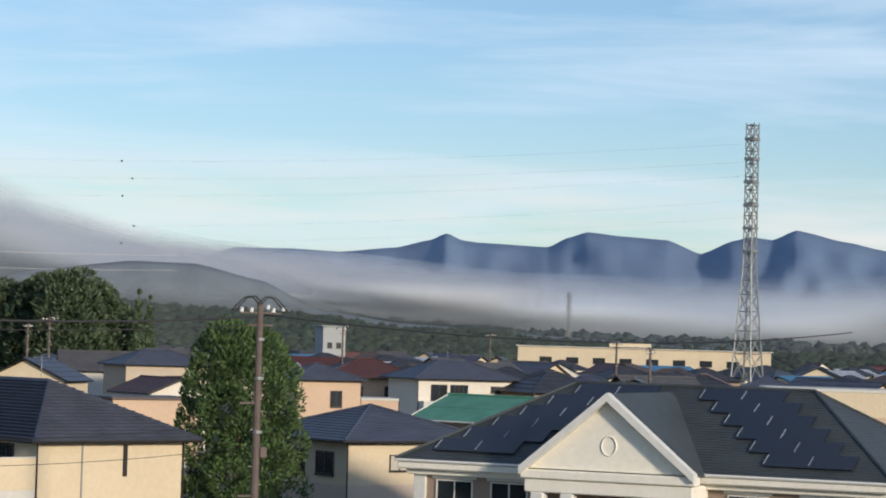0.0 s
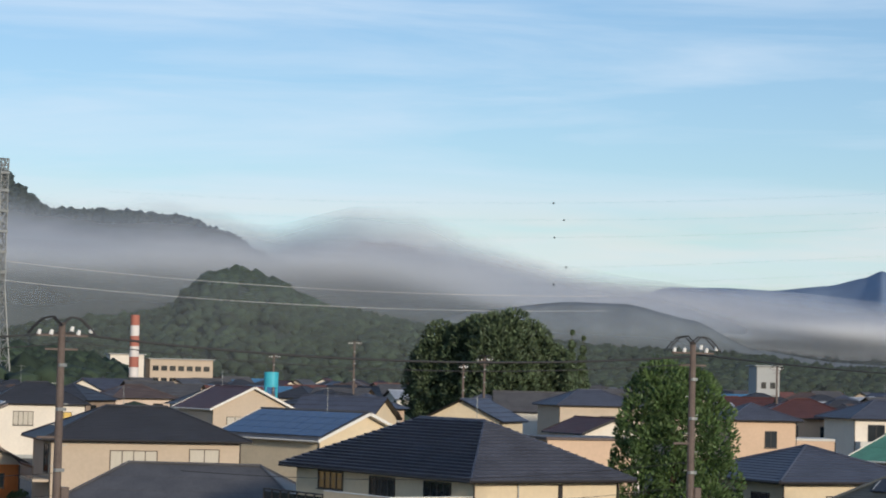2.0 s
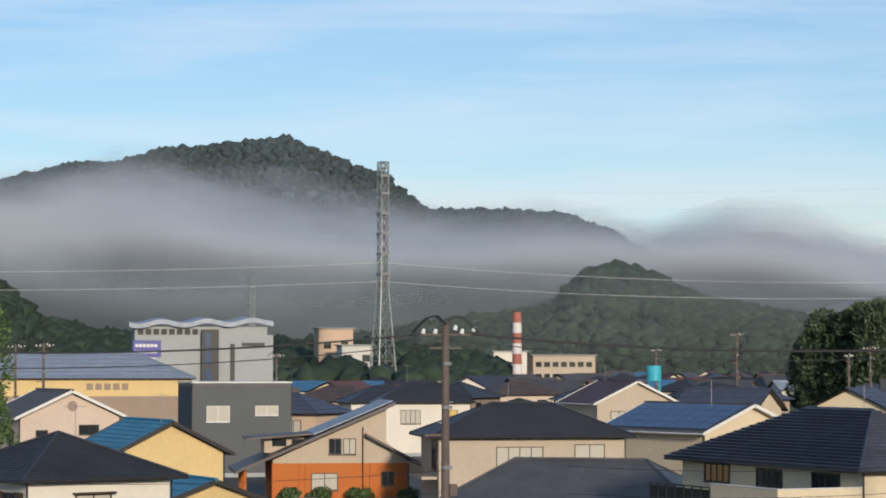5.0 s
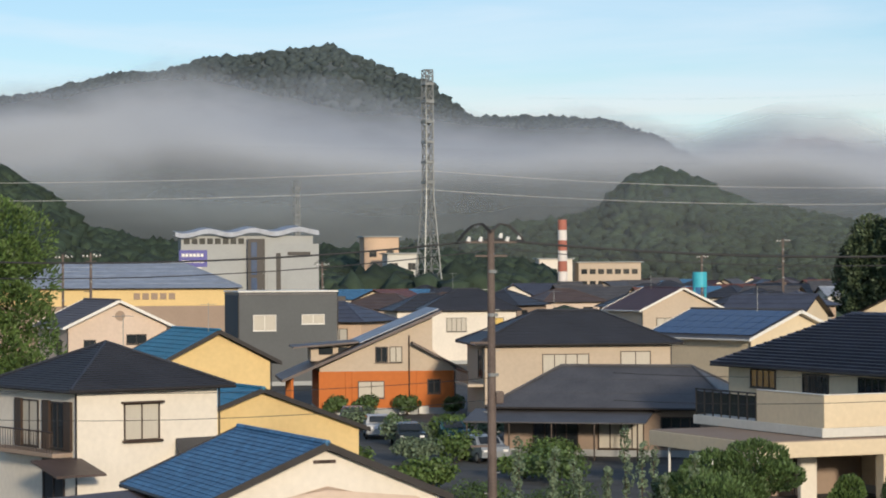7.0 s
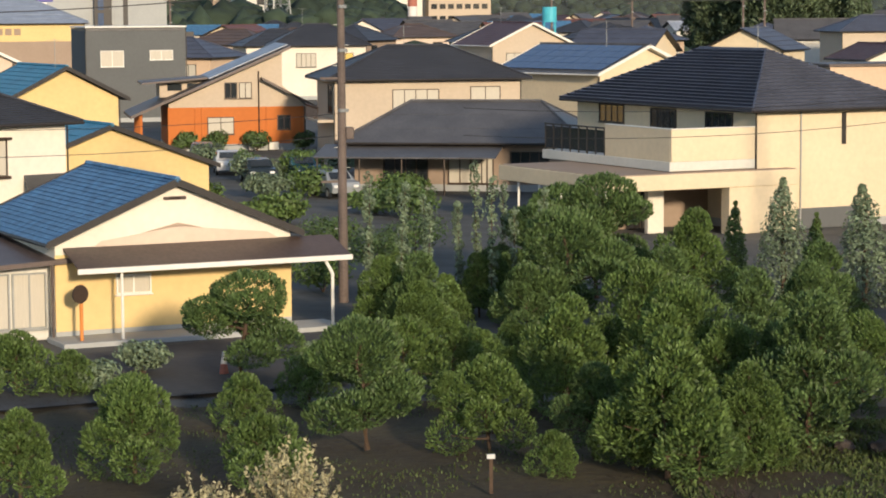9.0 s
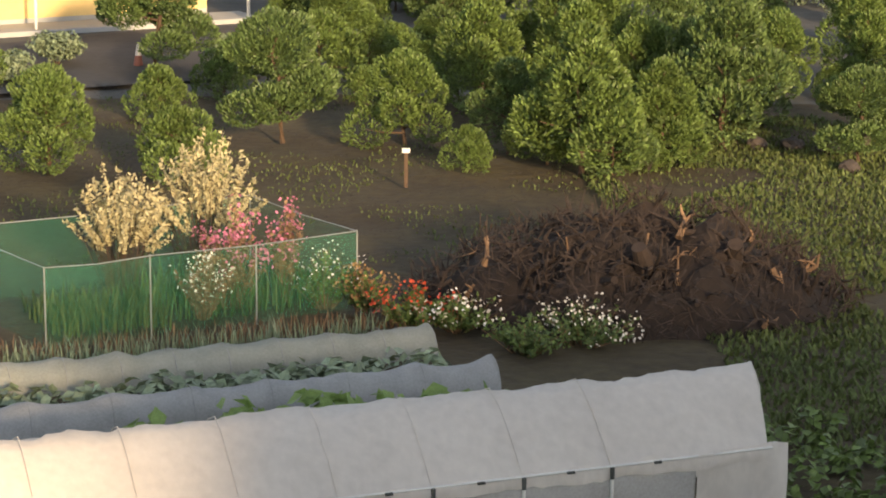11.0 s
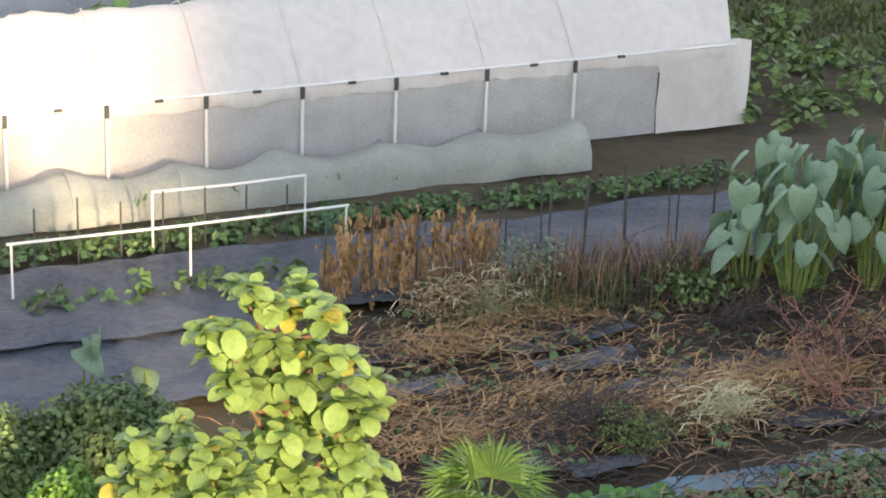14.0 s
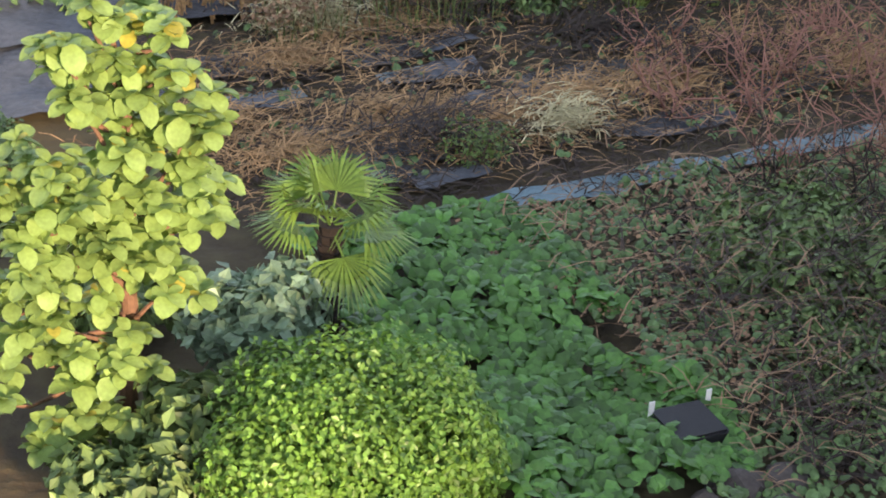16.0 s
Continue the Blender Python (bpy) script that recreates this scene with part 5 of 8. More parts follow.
def bush(x, y, r, h, leaf, size, count, label, name="bush", heap=5):
    """A low bush: a few stems and heaped leaves."""
    t = thing(name, pose(x, y, 0), label, "bush")
    bm = bmesh.new()
    vs, fs = [], []
    for i in range(heap):
        a = i * 2.4
        c = Vector((math.cos(a) * r * 0.45, math.sin(a) * r * 0.45, h * rng.uniform(0.4, 0.68)))
        limb_mesh(bm, (0, 0, 0), c, 0.025, 0.008, 2)
        clump(vs, fs, c, r * 0.6, count // heap, size, h / r * 0.55, 0.3, 0.5)
    part("stem", bm, M["bark"], t)
    part("foliage", mesh_from("foliage", vs, fs, M[leaf]), None, t)
    return t


for x, y, r, h, leaf in [(-6.0, 68.5, 0.9, 1.0, "leaf_grey"), (-4.6, 71.5, 0.8, 1.1, "leaf_grey"), (2.6, 74.0, 0.8, 1.0, "leaf"), (4.4, 71.0, 0.9, 1.2, "leaf_grey"), (-9.0, 71, 1.2, 1.2, "leaf"),
                         (0.6, 72.6, 0.6, 0.8, "leaf_grey"), (3.6, 79.0, 1.0, 1.3, "leaf"), (5.6, 74.0, 0.9, 1.0, "leaf_dark"), (1.0, 92, 1.2, 1.6, "leaf"), (3.2, 97, 1.4, 2.0, "leaf_dark"),
                         (-1.0, 98, 1.2, 1.4, "leaf"), (5.0, 103, 1.6, 2.2, "leaf_dark"), (-2.8, 104, 1.2, 1.4, "leaf"), (1.6, 108, 1.5, 1.8, "leaf_dark")]:
    bush(x, y, r, h, leaf, 0.085, 1800, "loose green shrub among the nursery trees")


# ---------------------------------------------------------------- kitchen garden
M["cloth"] = mat("white_row_cover", (0.66, 0.62, 0.57), 0.85, 0.1, 0.7, 0.5, stretch=(1, 1, 0.6), translucent=0.3)


def net_mat(name, color, cover, second=None):
    """Fine netting: partly see-through cloth."""
    m = mat(name, color, 0.85, 0.2, 2.5, 0.3, second=second)
    nt = m.node_tree
    tr, mx = nt.nodes.new("ShaderNodeBsdfTransparent"), nt.nodes.new("ShaderNodeMixShader")
    mx.inputs["Fac"].default_value = cover
    nt.links.new(tr.outputs["BSDF"], mx.inputs[1])
    nt.links.new(nt.nodes["Principled BSDF"].outputs["BSDF"], mx.inputs[2])
    nt.links.new(mx.outputs["Shader"], nt.nodes["Material Output"].inputs["Surface"])
    return m


M["net_white"] = net_mat("white_insect_net", (0.46, 0.455, 0.44), 0.7)
M["net_grey"] = net_mat("grey_insect_net", (0.3, 0.31, 0.31), 0.85)
M["net_pale"] = net_mat("pale_green_net", (0.4, 0.42, 0.37), 0.55)
M["net_green"] = net_mat("green_net", (0.04, 0.3, 0.18), 0.16)
M["mulch"] = mat("black_mulch_film", (0.042, 0.05, 0.066), 0.55, 0.6, 1.2, 1.0, spec=0.35, second=(0.085, 0.095, 0.11))
M["blue_sheet"] = mat("blue_grey_sheet", (0.085, 0.15, 0.175), 0.5, 0.35, 1.2, 0.5)
M["pipe_white"] = mat("white_pipe", (0.6, 0.6, 0.57), 0.4, 0.08, 4, 0)
M["pipe_dark"] = mat("dark_stake", (0.05, 0.055, 0.05), 0.6, 0.3, 4, 0.1)
M["straw"] = mat("straw", (0.3, 0.175, 0.08), 0.9, 0.35, 2, 0, island=0.5)
M["dry"] = mat("dry_stalk", (0.2, 0.12, 0.07), 0.9, 0.35, 2, 0, island=0.4)
M["dead_dark"] = mat("dark_earth", (0.022, 0.015, 0.012), 0.95, 0.5, 3, 0.8)
M["dead_wood"] = mat("dead_wood", (0.034, 0.023, 0.018), 0.9, 0.45, 4, 0.4, island=0.3)
M["twig_red"] = mat("reddish_twig", (0.27, 0.125, 0.09), 0.8, 0.3, 3, 0, island=0.3)
M["grass"] = mat("grass_blade", (0.085, 0.115, 0.035), 0.7, 0.35, 0.6, 0, island=0.3, translucent=0.2)
M["veg"] = mat("vegetable_leaf", (0.075, 0.14, 0.045), 0.5, 0.35, 2, 0.2, island=0.35, translucent=0.2)
M["cabbage"] = mat("grey_green_leaf", (0.19, 0.25, 0.16), 0.5, 0.3, 2, 0.2, island=0.35, translucent=0.2)
M["taro"] = mat("taro_leaf", (0.16, 0.25, 0.16), 0.45, 0.3, 2.5, 0.2, island=0.25, translucent=0.25)
M["taro_stem"] = mat("taro_stem", (0.17, 0.23, 0.06), 0.5, 0.25, 3, 0.1, island=0.2)
M["big_leaf"] = mat("pale_green_leaf", (0.19, 0.295, 0.09), 0.45, 0.3, 3, 0.2, translucent=0.4)
M["old_leaf"] = mat("yellowing_leaf", (0.3, 0.29, 0.06), 0.55, 0.3, 3, 0.2, translucent=0.4)
M["bright_leaf"] = mat("bright_green_leaf", (0.11, 0.23, 0.042), 0.45, 0.35, 1.5, 0, island=0.35, translucent=0.35)
M["kudzu"] = mat("vine_leaf", (0.055, 0.155, 0.03), 0.45, 0.4, 1.5, 0, island=0.5, translucent=0.25)
M["palm"] = mat("palm_leaf", (0.12, 0.21, 0.04), 0.4, 0.3, 2, 0, island=0.25, translucent=0.25)
M["trunk_red"] = mat("reddish_bark", (0.1, 0.052, 0.032), 0.85, 0.4, 5, 0.5, stretch=(1, 1, 0.4))
M["plume"] = mat("cream_plume", (0.5, 0.45, 0.27), 0.8, 0.25, 3, 0, island=0.3, translucent=0.3)
M["pink"] = mat("pink_petal", (0.62, 0.2, 0.3), 0.6, 0.3, 3, 0, island=0.3, translucent=0.3)
M["white_petal"] = mat("white_petal", (0.75, 0.7, 0.62), 0.6, 0.2, 3, 0, island=0.2)
M["red_petal"] = mat("red_petal", (0.5, 0.07, 0.03), 0.6, 0.3, 3, 0, island=0.2)


def tunnel_surface(u0, u1, v0, profile, sag=0.0, hoop=1.3, step=0.22, wob=0.03, skew=0.0):
    """A cover stretched over hoops: profile is (v, z) across, sagging between the hoops."""
    n = int((u1 - u0) / step) + 1
    vs, fs = [], []
    for i in range(n + 1):
        u = u0 + (u1 - u0) * i / n
        ph = ((u1 - u) / hoop) % 1.0
        dip = sag * math.sin(math.pi * ph)
        for v, z in profile:
            w = wob * (noise.noise((u * 1.7, v * 3, z * 3 + v0)) + 0.5 * noise.noise((u * 6 + z * 4, v * 4, z * 5)))
            vs.append(uv(u + skew * min(1.0, v / 1.15), v0 + v + w, max(0.0, z * (1 - dip) + (w if z > 0.05 else 0))))
    k = len(profile)
    for i in range(n):
        for j in range(k - 1):
            a = i * k + j
            fs.append((a, a + k, a + k + 1, a + 1))
    return vs, fs


def arch(width, height, n=10, flat=1.0):
    return [(width / 2 - width / 2 * math.cos(math.pi * i / n), height * math.sin(math.pi * i / n) ** flat) for i in range(n + 1)]


def greenhouse():
    g = thing("greenhouse", pose(0, 0, 0), "long low tunnel greenhouse under white cloth and netting", "greenhouse")
    u0, u1, v0, wall, top, w = -1.0, 15.6, 27.0, 1.17, 2.03, 2.3
    roof = [(w * f, wall + (top - wall) * (1 - abs(2 * f - 1) ** 1.45)) for f in (0, 0.1, 0.2, 0.3, 0.4, 0.5, 0.62, 0.75, 0.88, 1.0)]
    part("roof_cover", mesh_from("roof_cover", *tunnel_surface(u0, u1 - 0.25, v0, roof, 0.02, 1.345, 0.09, 0.06, 0.33), M["cloth"], True), None, g, "wrinkled white cloth roof cover")
    hem = [(-0.03, wall - 0.16), (-0.05, wall - 0.05), (-0.01, wall + 0.05)]
    part("hem", mesh_from("hem", *tunnel_surface(u0, u1 - 0.2, v0, hem, 0.03, 0.9, 0.12, 0.05), M["cloth"], True), None, g)
    part("side_net", mesh_from("side_net", *tunnel_surface(u0, 14.28, v0, [(0.0, 0.02), (0.02, 0.35), (0.01, 0.7), (0, wall - 0.02)], 0, 1.35, 0.3, 0.04), M["net_white"], True), None, g, "grey-white side netting")
    part("back_net", mesh_from("back_net", *tunnel_surface(u0, u1, v0 + w, [(0.0, 0.02), (0.02, 0.5), (0, wall)], 0, 1.35, 0.5, 0.03), M["cloth"], True), None, g)
    part("side_cloth", mesh_from("side_cloth", *tunnel_surface(14.28, u1 + 0.04, v0 - 0.03, [(0.0, 0.02), (0.03, 0.35), (0.0, 0.7), (0, wall + 0.03)], 0, 1.35, 0.2, 0.07), M["cloth"], True), None, g, "white cloth end panel")
    # end wall
    vs = [uv(u1 - 0.25 + 0.33 * min(1, v / 1.15) + 0.06 * noise.noise((v * 2, z * 3, 1)), v0 + v, z) for v, z in roof] + [uv(u1, v0 + w, 0), uv(u1, v0, 0)]
    part("end_wall", mesh_from("end_wall", vs, [tuple(range(len(vs)))[::-1]], M["cloth"]), None, g)
    for i in range(11):
        u = 13.03 - 1.25 * i
        bm = bmesh.new()
        tube(bm, uv(u, v0 - 0.05, 0), uv(u, v0 - 0.05, wall - 0.06), 0.022, 0.022, 6)
        part("post", bm, M["pipe_white"], g)
        bm = bmesh.new()
        tube(bm, uv(u, v0 - 0.055, wall - 0.16), uv(u, v0 - 0.055, wall), 0.03, 0.03, 6)
        part("clip", bm, M["pipe_dark"], g)
        bm = rod([uv(u, v0 + v, z + 0.004) for v, z in roof], 0.008)
        part("hoop", bm, M["cloth"], g)
        bm = boxes((-0.05, -0.02, -0.015, 0.05, 0.02, 0.015))
        c = part("clip", bm, M["pipe_dark"], g)
        c.matrix_basis = Matrix.Translation(uv(u + 0.65, v0 - 0.07, wall + 0.0)) @ pose(0, 0, 0, 0, 0, GARDEN)
    part("rail", rod([uv(u0, v0 - 0.02, wall), uv(u1 - 0.2, v0 - 0.02, wall)], 0.02), M["pipe_white"], g)
    return g


greenhouse()


def low_tunnel(u0, u1, v0, w, h, material, label, hoop=1.3, sag=0.22):
    g = thing("row_tunnel", pose(0, 0, 0), label, "plant cover")
    part("cover", mesh_from("cover", *tunnel_surface(u0, u1, v0, arch(w, h, 8, 0.8), sag, hoop, 0.16, 0.05), M[material], True), None, g)
    vs = [uv(u1, v0 + v, z) for v, z in arch(w, h, 8, 0.8)]
    part("end_cover", mesh_from("end_cover", vs, [tuple(range(len(vs)))[::-1]], M[material]), None, g)
    n = int((u1 - u0) / hoop)
    for i in range(n + 1):
        part("hoop", rod([uv(u1 - i * hoop - 0.02, v0 + v, z + 0.006) for v, z in arch(w, h, 8, 0.8)], 0.006, 5), M["net_grey"], g)
    return g


low_tunnel(-1, 12.9, 26.02, 0.85, 0.52, "net_pale", "white net tunnel over a low green crop", 1.35, 0.3)
low_tunnel(-1, 14.3, 36.4, 0.9, 0.5, "net_pale", "pale net row cover over a bed", 0.9, 0.12)
low_tunnel(-1, 14.4, 33.9, 0.8, 0.62, "net_grey", "grey net tunnel over a garden bed", 1.25, 0.2)
low_tunnel(-1, 14.9, 31.6, 0.8, 0.55, "cloth", "white cloth tunnel behind the greenhouse", 1.3, 0.2)


def leafy_row(name, u0, u1, v0, v1, count, h, size, leaf, label, up=0.9):
    """A planted row: many upright leaves in small tufts, one object."""
    vs, fs = [], []
    for _ in range(count):
        u, v = rng.uniform(u0, u1), rng.uniform(v0, v1)
        hh = h * rng.uniform(0.4, 1.0)
        for _k in range(6):
            d = rand_dir(up)
            p = uv(u, v, hh * rng.uniform(0.35, 1)) + Vector((d.x, d.y, 0)) * size * 0.9
            leaf_quads(vs, fs, p, (d + Vector((0, 0, 0.6))).normalized(), size, 1.5)
    return tagged(new(name, mesh_from(name, vs, fs, M[leaf])), label, "plants", kind="stuff")


leafy_row("cabbage_row", -1, 14.0, 35.1, 36.0, 420, 0.4, 0.16, "cabbage", "row of grey-green cabbage plants")
leafy_row("vegetable_row", 3, 14.6, 25.0, 25.6, 520, 0.16, 0.07, "veg", "row of young green vegetables")
leafy_row("vegetable_row", 5.0, 8.2, 23.5, 24.0, 40, 0.32, 0.1, "veg", "bushy green vegetable plants")
leafy_row("squash_plants", 8, 14.2, 32.6, 33.2, 60, 0.75, 0.22, "big_leaf", "yellow-green broad squash leaves", 0.5)
leafy_row("crop_under_net", 3, 12.8, 26.15, 26.75, 260, 0.3, 0.1, "veg", "green crop under white netting")
leafy_row("weeds", 15.6, 18.6, 26.5, 31, 160, 0.35, 0.13, "leaf", "low green weeds beside the greenhouse")


def blades(name, place, count, h, w, leaf, label, lean=0.4, kind="stuff", category="grass"):
    """Thin upright blades scattered by place(); one object."""
    vs, fs = [], []
    for _ in range(count):
        p = place()
        d = rand_dir(0.2)
        d.z = 0
        hh = h * rng.uniform(0.5, 1.2)
        s = Vector((-d.y, d.x, 0)).normalized() * w
        k = len(vs)
        m = p + d * hh * lean * 0.35 + Vector((0, 0, hh * 0.6))
        e = p + d * hh * lean + Vector((0, 0, hh))
        vs += [p - s, p + s, m + s * 0.8, m - s * 0.8, e]
        fs += [(k, k + 1, k + 2, k + 3), (k + 3, k + 2, k + 4)]
    return tagged(new(name, mesh_from(name, vs, fs, M[leaf])), label, category, kind=kind)


def over(u0, u1, v0, v1, z=0.0, ):
    def f():
        return uv(rng.uniform(u0, u1), rng.uniform(v0, v1), z)
    return f


def patchy(x0, x1, y0, y1, scale, cut, seed):
    def f():
        for _ in range(40):
            x, y = rng.uniform(x0, x1), rng.uniform(y0, y1)
            if noise.noise((x * scale, y * scale, seed)) > cut:
                break
        return Vector((x, y, -0.02))
    return f


blades("onion_row", over(-1, 14.0, 37.6, 38.6), 1500, 0.42, 0.012, "cabbage", "row of thin grey-green onion leaves", 0.5)
blades("brown_weeds", over(2, 14.6, 38.4, 39.4), 1200, 0.25, 0.01, "dry", "brown dry weeds along the net fence", 0.4)
blades("grass_patch", patchy(8.5, 22, 33, 62, 0.25, -0.3, 5), 46000, 0.13, 0.03, "grass", "grass round the greenhouse and the brush pile", 0.7)
blades("grass_patch", patchy(-8, 14, 46, 66, 0.3, 0.0, 9), 6000, 0.08, 0.02, "grass", "thin grass under the nursery trees", 0.7)
blades("fence_plants", over(8.4, 10.6, 39.8, 42.0), 500, 0.45, 0.022, "grass", "green plants inside the net fence", 0.4)
blades("fence_plants", over(10.4, 13.8, 40.2, 42.5), 500, 0.7, 0.016, "veg", "green and yellow flower stalks inside the net fence", 0.35)


def sheet(name, u0, u1, v0, v1, material, label, z=0.03, ruck=0.05, hole=None):
    """A sheet laid on the soil, rucked and uneven at its edges."""
    n, k = int((u1 - u0) / 0.18) + 1, int((v1 - v0) / 0.16) + 1
    vs, fs = [], []
    for i in range(n + 1):
        for j in range(k + 1):
            u, v = u0 + (u1 - u0) * i / n, v0 + (v1 - v0) * j / k
            e = 0.12 * noise.noise((u * 1.1, v * 0.7, z)) if j in (0, k) else 0
            vs.append(uv(u, v + e, 0.075 + z + ruck * noise.fractal((u * 1.2, v * 1.4, z * 9), 1, 2, 3)))
    for i in range(n):
        for j in range(k):
            a = i * (k + 1) + j
            fs.append((a, a + k + 1, a + k + 2, a + 1))
    return tagged(new(name, mesh_from(name, vs, fs, M[material], True)), label, "sheet", kind="structure")


sheet("mulch_sheet", 1, 14.4, 22.7, 24.7, "mulch", "black plastic mulch film over garden soil", 0.03, 0.09)
sheet("mulch_sheet", 1, 7.6, 21.0, 22.9, "mulch", "crumpled dark plastic film beside the straw plot", 0.0, 0.1)
sheet("weed_sheet", 7.5, 8.9, 20.55, 20.85, "blue_sheet", "scrap of faded blue-grey weed sheet", 0.0, 0.06)
sheet("weed_sheet", 9.8, 10.7, 20.6, 20.9, "blue_sheet", "scrap of faded blue-grey weed sheet", 0.0, 0.06)
sheet("weed_sheet", 7.8, 9.0, 21.3, 21.9, "mulch", "scrap of black mulch film", 0.0, 0.07)
sheet("weed_sheet", 9.6, 18, 17.66, 17.98, "blue_sheet", "long faded blue weed sheet on the soil", 0.02, 0.08)
sheet("weed_sheet", 8.2, 9.8, 18.9, 19.7, "mulch", "torn dark plastic sheet under straw", 0.0, 0.06)
sheet("weed_sheet", 11.0, 13.4, 19.4, 20.4, "mulch", "torn dark plastic sheet under straw", 0.0, 0.06)


def litter(name, place, count, length, w, leaf, label, lift=0.12):
    """Straw and stalks lying about in every direction; one object."""
    vs, fs = [], []
    for _ in range(count):
        p = place()
        a = rng.gauss(0.3, 0.9)
        d = Vector((math.cos(a), math.sin(a), rng.uniform(-0.12, 0.12))) * length * rng.uniform(0.4, 1.3)
        s = Vector((-math.sin(a), math.cos(a), 0)) * w
        p = p + Vector((0, 0, 0.09 + lift * abs(rng.gauss(0, 0.5))))
        k = len(vs)
        vs += [p - s, p + s, p + d * 0.5 + s + Vector((0, 0, length * 0.1)), p + d * 0.5 - s + Vector((0, 0, length * 0.1)), p + d + s * 0.6, p + d - s * 0.6]
        fs += [(k, k + 1, k + 2, k + 3), (k + 3, k + 2, k + 4, k + 5)]
    return tagged(new(name, mesh_from(name, vs, fs, M[leaf])), label, "straw", kind="stuff")


def blobs(centres):
    def f():
        u, v, r = rng.choice(centres)
        a, q = rng.uniform(0, 6.28), r * abs(rng.gauss(0, 0.6))
        return uv(u + math.cos(a) * q * 1.7, v + math.sin(a) * q * 0.8)
    return f


litter("leaf_litter", patchy(-9, 14, 45, 68, 0.35, -0.1, 14), 6000, 0.16, 0.014, "dead_wood", "brown fallen leaves and twigs under the nursery trees", 0.03)
for a, b, c, d in ((9.6, 11.2, 21.1, 21.7), (11.5, 12.9, 18.6, 19.1), (8.6, 9.4, 18.5, 18.9), (13.2, 14.6, 19.0, 19.6), (12.3, 13.6, 20.6, 21.1)):
    sheet("weed_sheet", a, b, c, d, "mulch", "torn scrap of dark plastic film on the plot", 0.01, 0.1)
for a, b, c, d in ((8.4, 9.3, 19.6, 20.0), (9.1, 9.9, 18.3, 18.6), (10.2, 11.0, 19.6, 20.0), (9.9, 10.9, 20.4, 20.75), (11.6, 12.6, 19.4, 19.8), (8.0, 8.7, 20.35, 20.65)):
    sheet("weed_sheet", a, b, c, d, "mulch", "torn wet scrap of film showing through straw", 0.05, 0.12)
STRAW_AT = [(8.2, 19.4, 0.7), (9.4, 19.9, 0.8), (10.4, 19.3, 0.8), (9.0, 21.4, 0.6), (10.0, 21.9, 0.6), (11.4, 19.6, 0.8), (12.6, 19.6, 0.9), (13.8, 20.2, 0.9), (7.6, 20.2, 0.6), (14.8, 19.4, 0.9)]
litter("straw_litter", over(7.2, 17, 18.3, 22.4), 2600, 0.28, 0.006, "straw", "brown straw scattered over the plot", 0.1)
litter("straw_litter", over(7.2, 17, 17.6, 22.4), 4200, 0.3, 0.008, "dead_wood", "dark stalks scattered over the plot", 0.1)
litter("straw_litter", blobs(STRAW_AT), 6500, 0.3, 0.006, "straw", "brown straw mulch strewn over the plot", 0.16)
litter("straw_litter", blobs([(9.3, 22.2, 0.32), (9.7, 22.05, 0.3), (11.0, 19.0, 0.3)]), 1500, 0.25, 0.006, "plume", "pale heap of cut straw", 0.35)
litter("stalk_litter", blobs([(10.5, 22.4, 0.9), (11.6, 22.2, 0.8), (12.4, 20.9, 0.8), (9.6, 19.2, 0.7), (13.4, 19.8, 0.8)]), 1300, 0.5, 0.009, "dead_wood", "dark withered stalks on the plot", 0.3)


# ---------------------------------------------------------------- stakes, rails, fence and flowers
def pipe_rail(u0, u1, v, z, posts, label):
    g = thing("pipe_rail", pose(0, 0, 0), label, "rail")
    part("rail", rod([uv(u0, v, z), uv((u0 + u1) / 2, v, z - 0.015), uv(u1, v, z)], 0.016), M["pipe_white"], g)
    for u in posts:
        part("post", rod([uv(u, v, 0), uv(u, v, z)], 0.014), M["pipe_white"], g)
    return g


pipe_rail(6.82, 8.68, 25.07, 0.75, [6.82, 8.68], "white pipe rail over a vegetable bed")
pipe_rail(4.9, 8.85, 24.03, 0.75, [4.95, 6.97, 8.82], "white pipe rail beside black mulch film")


def stake(u, v, h, lean, label="dark garden stake standing in mulch film"):
    g = tagged(new("garden_stake"), label, "stake", "stakes of the bean row")
    bm = rod([uv(u, v, 0), uv(u + lean, v, h)], 0.011)
    me = bpy.data.meshes.new("garden_stake")
    bm.to_mesh(me)
    bm.free()
    me.materials.append(M["pipe_dark"])
    bpy.data.objects.remove(g)
    return tagged(new("garden_stake", me), label, "stake", "stakes of the bean row")


for i in range(22):
    stake(8.1 + i * 0.27 + rng.uniform(-0.08, 0.08), 22.9 + (i % 2) * 0.5, rng.uniform(0.9, 1.25), rng.uniform(-0.06, 0.06))
for i in range(9):
    stake(4.4 + i * 0.5, 24.9, rng.uniform(0.7, 0.9), 0)


